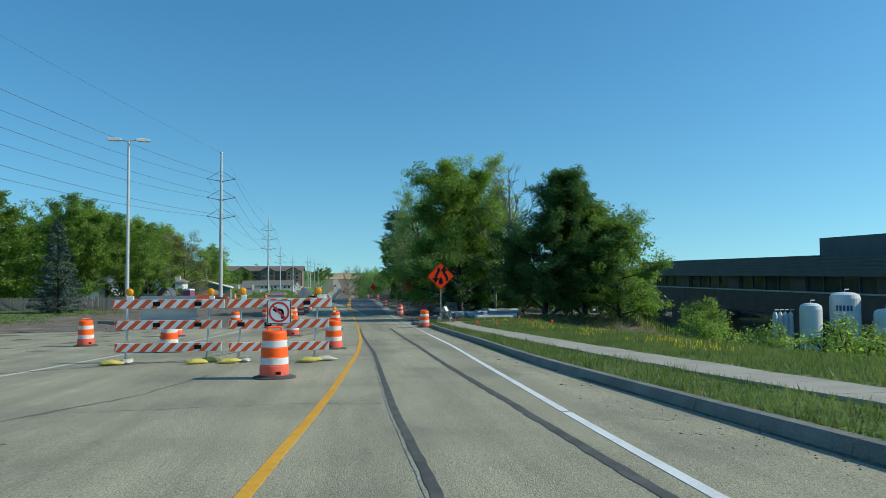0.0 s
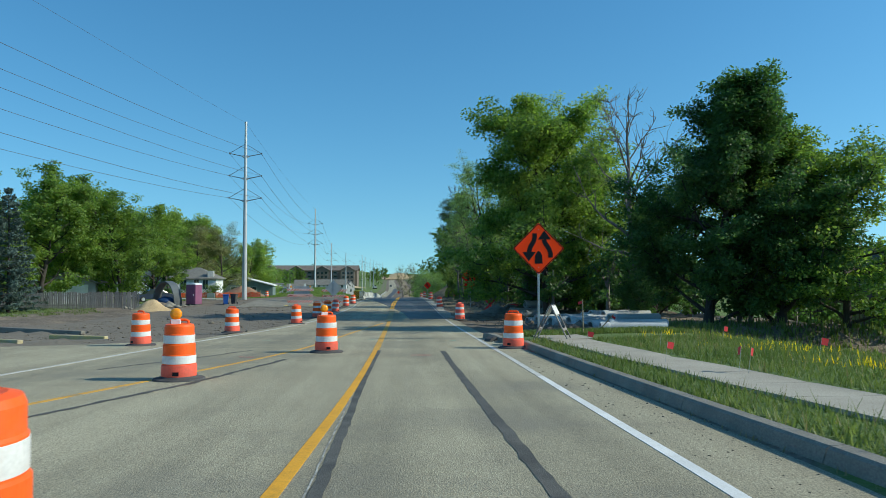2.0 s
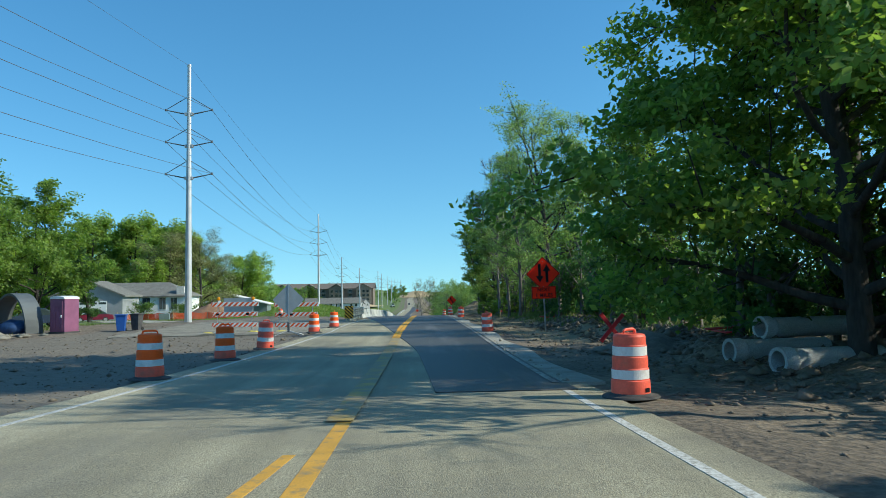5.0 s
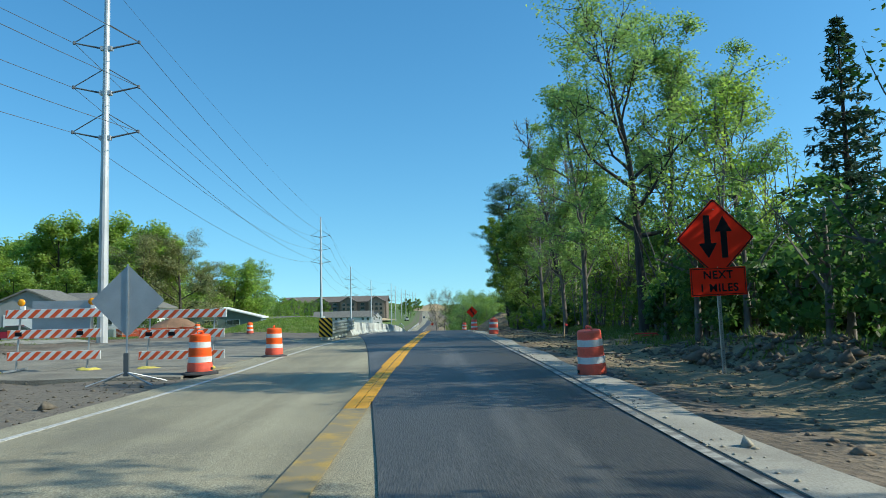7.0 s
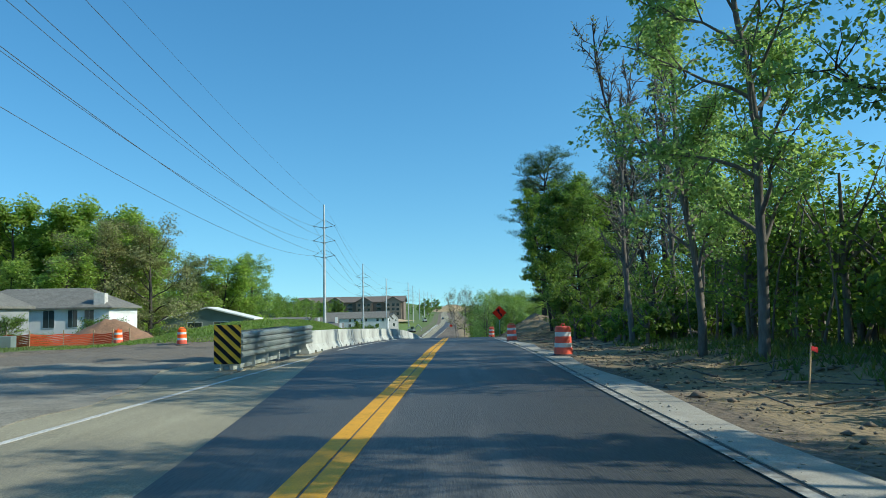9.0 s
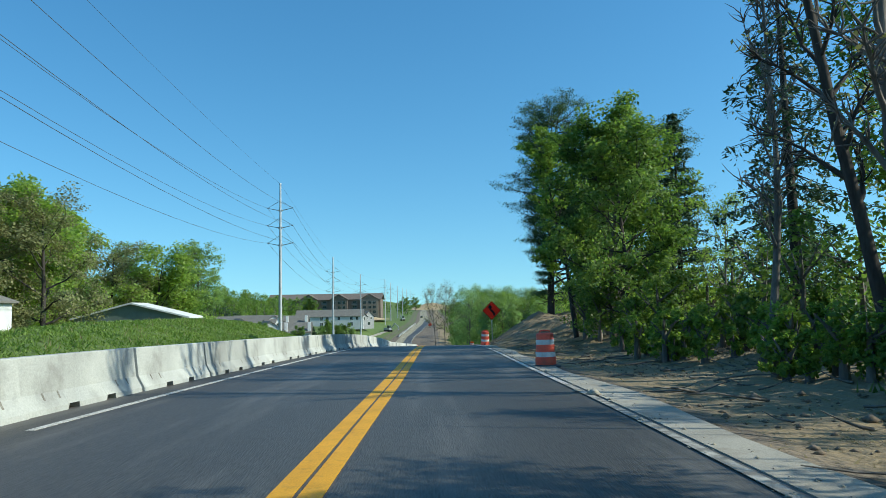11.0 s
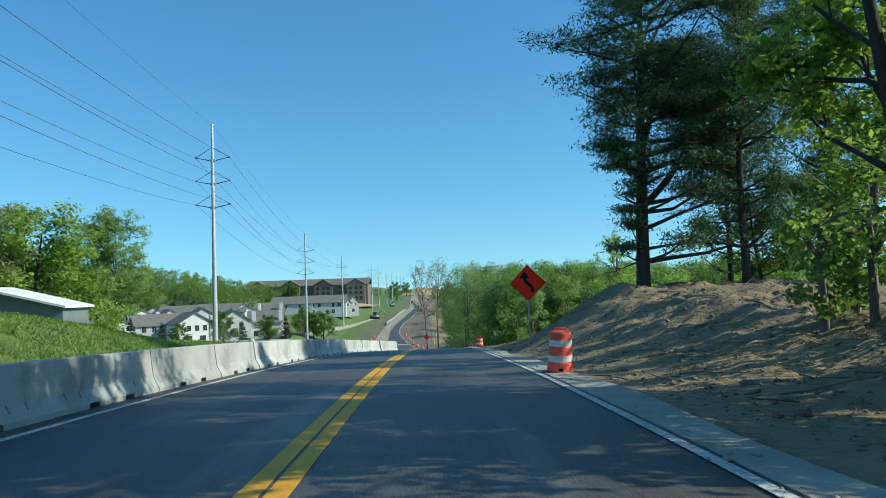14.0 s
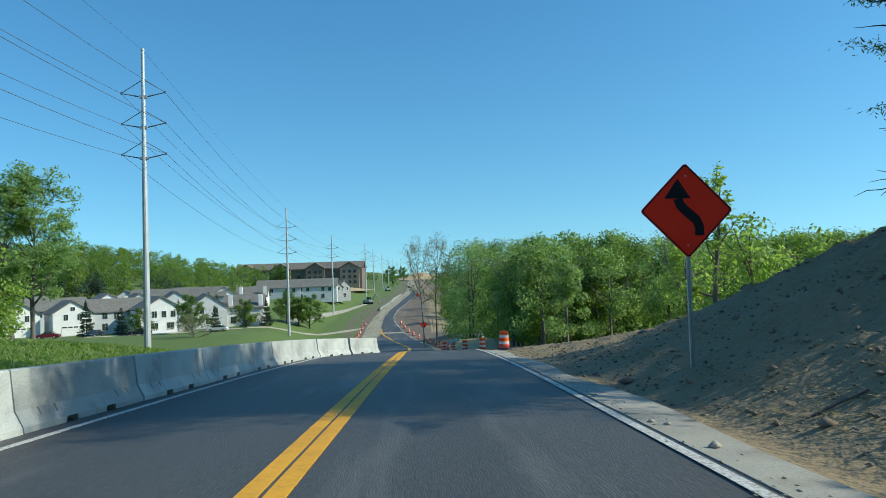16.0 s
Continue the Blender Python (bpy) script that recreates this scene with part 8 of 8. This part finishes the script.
def flats(m):
    d = thing("apartment_building", "large brown three-storey apartment building with gabled roofs", "building", m)
    W = 74
    bm = bmesh.new()
    box(bm, 0, W, 0, 18, -3, 9.5)
    part("wall", bm, M["flat_brown"], d)
    bm = bmesh.new()
    slab(bm, [(-1, 9.3), (9, 13.2), (19, 9.3), (19, 9.6), (9, 13.6), (-1, 9.6)], W + 2, Matrix(((0, 1, 0, -1), (1, 0, 0, 0), (0, 0, 1, 0), (0, 0, 0, 1))))
    bmesh.ops.recalc_face_normals(bm, faces=bm.faces[:])
    part("roof", bm, M["shingle_brown"], d)
    for k, xg in enumerate((7, 27, 47, 67)):
        bm = bmesh.new()
        ww = 5.5
        slab(bm, [(xg - ww, -3), (xg + ww, -3), (xg + ww, 9.5), (xg, 12.6), (xg - ww, 9.5)][::-1], 3, pose(0, -2.2, 0))
        part("gable_bay", bm, M["flat_tan"] if k % 2 else M["flat_brown"], d)
        bm = bmesh.new()
        slab(bm, [(xg - ww - 0.7, 9.2), (xg, 12.8), (xg + ww + 0.7, 9.2), (xg + ww + 0.7, 9.6), (xg, 13.2), (xg - ww - 0.7, 9.6)], 11, pose(0, -2.8, 0))
        part("roof", bm, M["shingle_brown"], d)
        for fl in range(3):
            for dx in (-3.2, 0.2, 3.2):
                window(d, xg + dx, 0.4 + fl * 3.1, 1.7, 1.7, y=-2.3, frame="siding_grey")
    for xg in (17, 37, 57):
        for fl in range(3):
            window(d, xg, 0.3 + fl * 3.1, 2.4, 2.0, y=-0.1, frame="siding_grey")
            bm = bmesh.new()
            box(bm, xg - 1.8, xg + 1.8, -1.5, 0, fl * 3.1 - 0.1, fl * 3.1 + 0.1)
            bal = part("balcony", bm, M["siding_grey"], d)
            bm = bmesh.new()
            box(bm, xg - 1.8, xg + 1.8, -1.5, -1.42, fl * 3.1 + 0.1, fl * 3.1 + 1.1)
            part("railing", bm, M["metal_dark"], bal)
    return d


flats(pose(-103, 602, -5.5, 0, 0, -2))

valley_tree = plant(grow_broadleaf(64, 7.5, 3.2, 0.1, 9000, 0.26, 18, 0.85), -43.9, 325, "rounded garden tree among town houses", "leaf_mid", group="garden trees in the valley")
for x, y, a, s in ((-37.4, 345, 40, 0.85), (-32.2, 370, 100, 1.1), (-26.6, 373, 200, 1.15), (-29.4, 372, 30, 1.0), (-53.3, 322, 77, 0.7), (-70, 560, 50, 1.5), (-66, 558, 10, 1.3), (-88, 322, 10, 0.8), (-60, 378, 60, 0.8), (-22, 900, 10, 2.2), (-15, 1100, 10, 2.2)):
    again(valley_tree, x, y, a, s)
vs = plant(grow_spruce(65, 7.5, 2.2, 0.02, 20, 0.34, 0.15), -66, 326, "small dark spruce among town houses", "needle", group="garden trees in the valley")
for x, y, a, s in ((-41.7, 335, 50, 0.8), (-34.5, 355, 70, 0.9), (-58, 324, 100, 0.8), (-39, 352, 20, 0.7), (-58, 388, 10, 1.0), (-56, 389, 10, 0.9), (-50, 396, 10, 0.8)):
    again(vs, x, y, a, s)
brush = plant(grow_broadleaf(66, 2.6, 3.6, 0.02, 1200, 0.2, 18, 0.8, spread_up=0.6, twigs=9), -36, 300, "brown leafless brush pile", "leaf_olive", "bark_grey", name="brush", category="shrub")
for p in range(6):
    heap("dirt_pile", "brown earth berm in the valley", -30 + p * 4.3, 252 + 4 * math.sin(p), 4.4, 2.6, 1.3 + 0.3 * math.sin(p * 2), M["clod"], 40 + p)
flat_patch("path", "pale concrete path across the lawn", [(-62, 316), (-12.5, 372), (-12.5, 375), (-62, 318)], M["walk"], 0.15, "path")
flat_patch("path", "pale concrete path climbing the lawn", [(-34, 372), (-19, 470), (-17, 470), (-31.5, 372)], M["walk"], 0.15, "path")
make_car(pose(-72, 322, gz(-72, 322), 0, 0, 10), M["car_red"], "red car parked by town houses")
make_car(pose(-63.5, 324, gz(-63.5, 324), 0, 0, 80), M["car_blue"], "dark car parked by town houses")
make_car(pose(-55, 326, gz(-55, 326), 0, 0, 0), M["car_blue"], "dark car parked by town houses")
make_car(pose(-41, 334, gz(-41, 334), 0, 0, 0), M["car_white"], "white car parked by town houses")
copy_thing(big, pose(-15.5, 268, gz(-15.5, 268), 0, 0, 20)).scale = (1.6, 1.6, 1.6)

# drums, barriers and signs down in the valley
for k in range(12):
    y = 262 + 11 * k
    for side, off in ((-1, -1.2), (1, 1.3)):
        x = float((edge_l if side < 0 else edge_r)(y)) + off
        if side < 0 and y < 290:
            continue
        copy_thing(drum_a, pose(x, y, max(road_z(x, y), gz(x, y)), 0, 0, 40 * k))
for x, y in ((8.9, 231), (7.9, 239), (6.3, 249)):
    copy_thing(drum_a, pose(x, y, max(road_z(x, y), gz(x, y)), 0, 0, 30))
for k in range(30):
    y = 434 + 3.815 * k
    copy_thing(first_bar, pose(float(edge_l(y)) - 0.8, y, road_z(0, y) + 0.02, 0, 0, 0))
copy_thing(first_bar, pose(float(edge_l(262)) - 0.9, 258, road_z(0, 259) + 0.02, -6, 0, 4))
copy_thing(first_bar, pose(float(edge_l(262)) - 1.2, 262, road_z(0, 263) + 0.02, -6, 0, 4))
heap("dirt_pile", "tan earth bank beside the far road", 13, 262, 5, 18, 1.0, M["sand"], 60)
heap("dirt_pile", "tan earth bank beside the far road", 10, 330, 5, 26, 0.9, M["clod"], 61)
heap("dirt_pile", "distant tan spoil heap on the hill", 6, 1150, 40, 60, 9, M["sand"], 62)
heap("dirt_pile", "distant tan earthworks beside the road", -34, 560, 14, 30, 1.5, M["sand"], 63)
scatter("rubble", "pale rubble heap beside the far road", patch(160, 9, 17, 286, 300), 0.6, "pipe", 121)


def digger(m):
    d = thing("excavator", "small far excavator on the roadside", "excavator", m)
    for s in (-1, 1):
        bm = bmesh.new()
        box(bm, s * 1.0 - 0.3, s * 1.0 + 0.3, -1.8, 1.8, 0, 0.8)
        part("track", bevelled(bm, 0.2), M["tyre"], d)
    bm = bmesh.new()
    box(bm, -1.2, 1.2, -1.5, 1.8, 0.8, 1.9)
    part("body", bevelled(bm, 0.1), M["sign_back"], d)
    bm = bmesh.new()
    box(bm, -1.1, 0.0, -1.5, 0.0, 1.9, 3.0)
    part("cab", bevelled(bm, 0.1), M["dark_glass"], d)
    bm = bmesh.new()
    tube(bm, [(0.5, -1.4, 1.6), (0.5, -3.6, 4.0), (0.5, -5.4, 2.4), (0.5, -5.6, 0.9)], 0.22, 6)
    part("boom", bm, M["sign_back"], d)


digger(pose(-17, 470, gz(-17, 470), 0, 0, 60))
digger(pose(-16, 640, gz(-16, 640), 0, 0, 200))
make_car(pose(-3.2, 700, road_z(0, 700) + 0.02, 0, 0, 90), M["car_blue"], "dark far vehicle on the road", van=True)
s2 = sign_reverse_curve(pose(4.6, 340, gz(4.6, 340), 0, 0, 0))
tagged(s2, "distant red-orange diamond sign by the road")
tagged(copy_thing(s2, pose(3.2, 470, gz(3.2, 470), 0, 0, 0)), "distant red-orange diamond sign by the road")
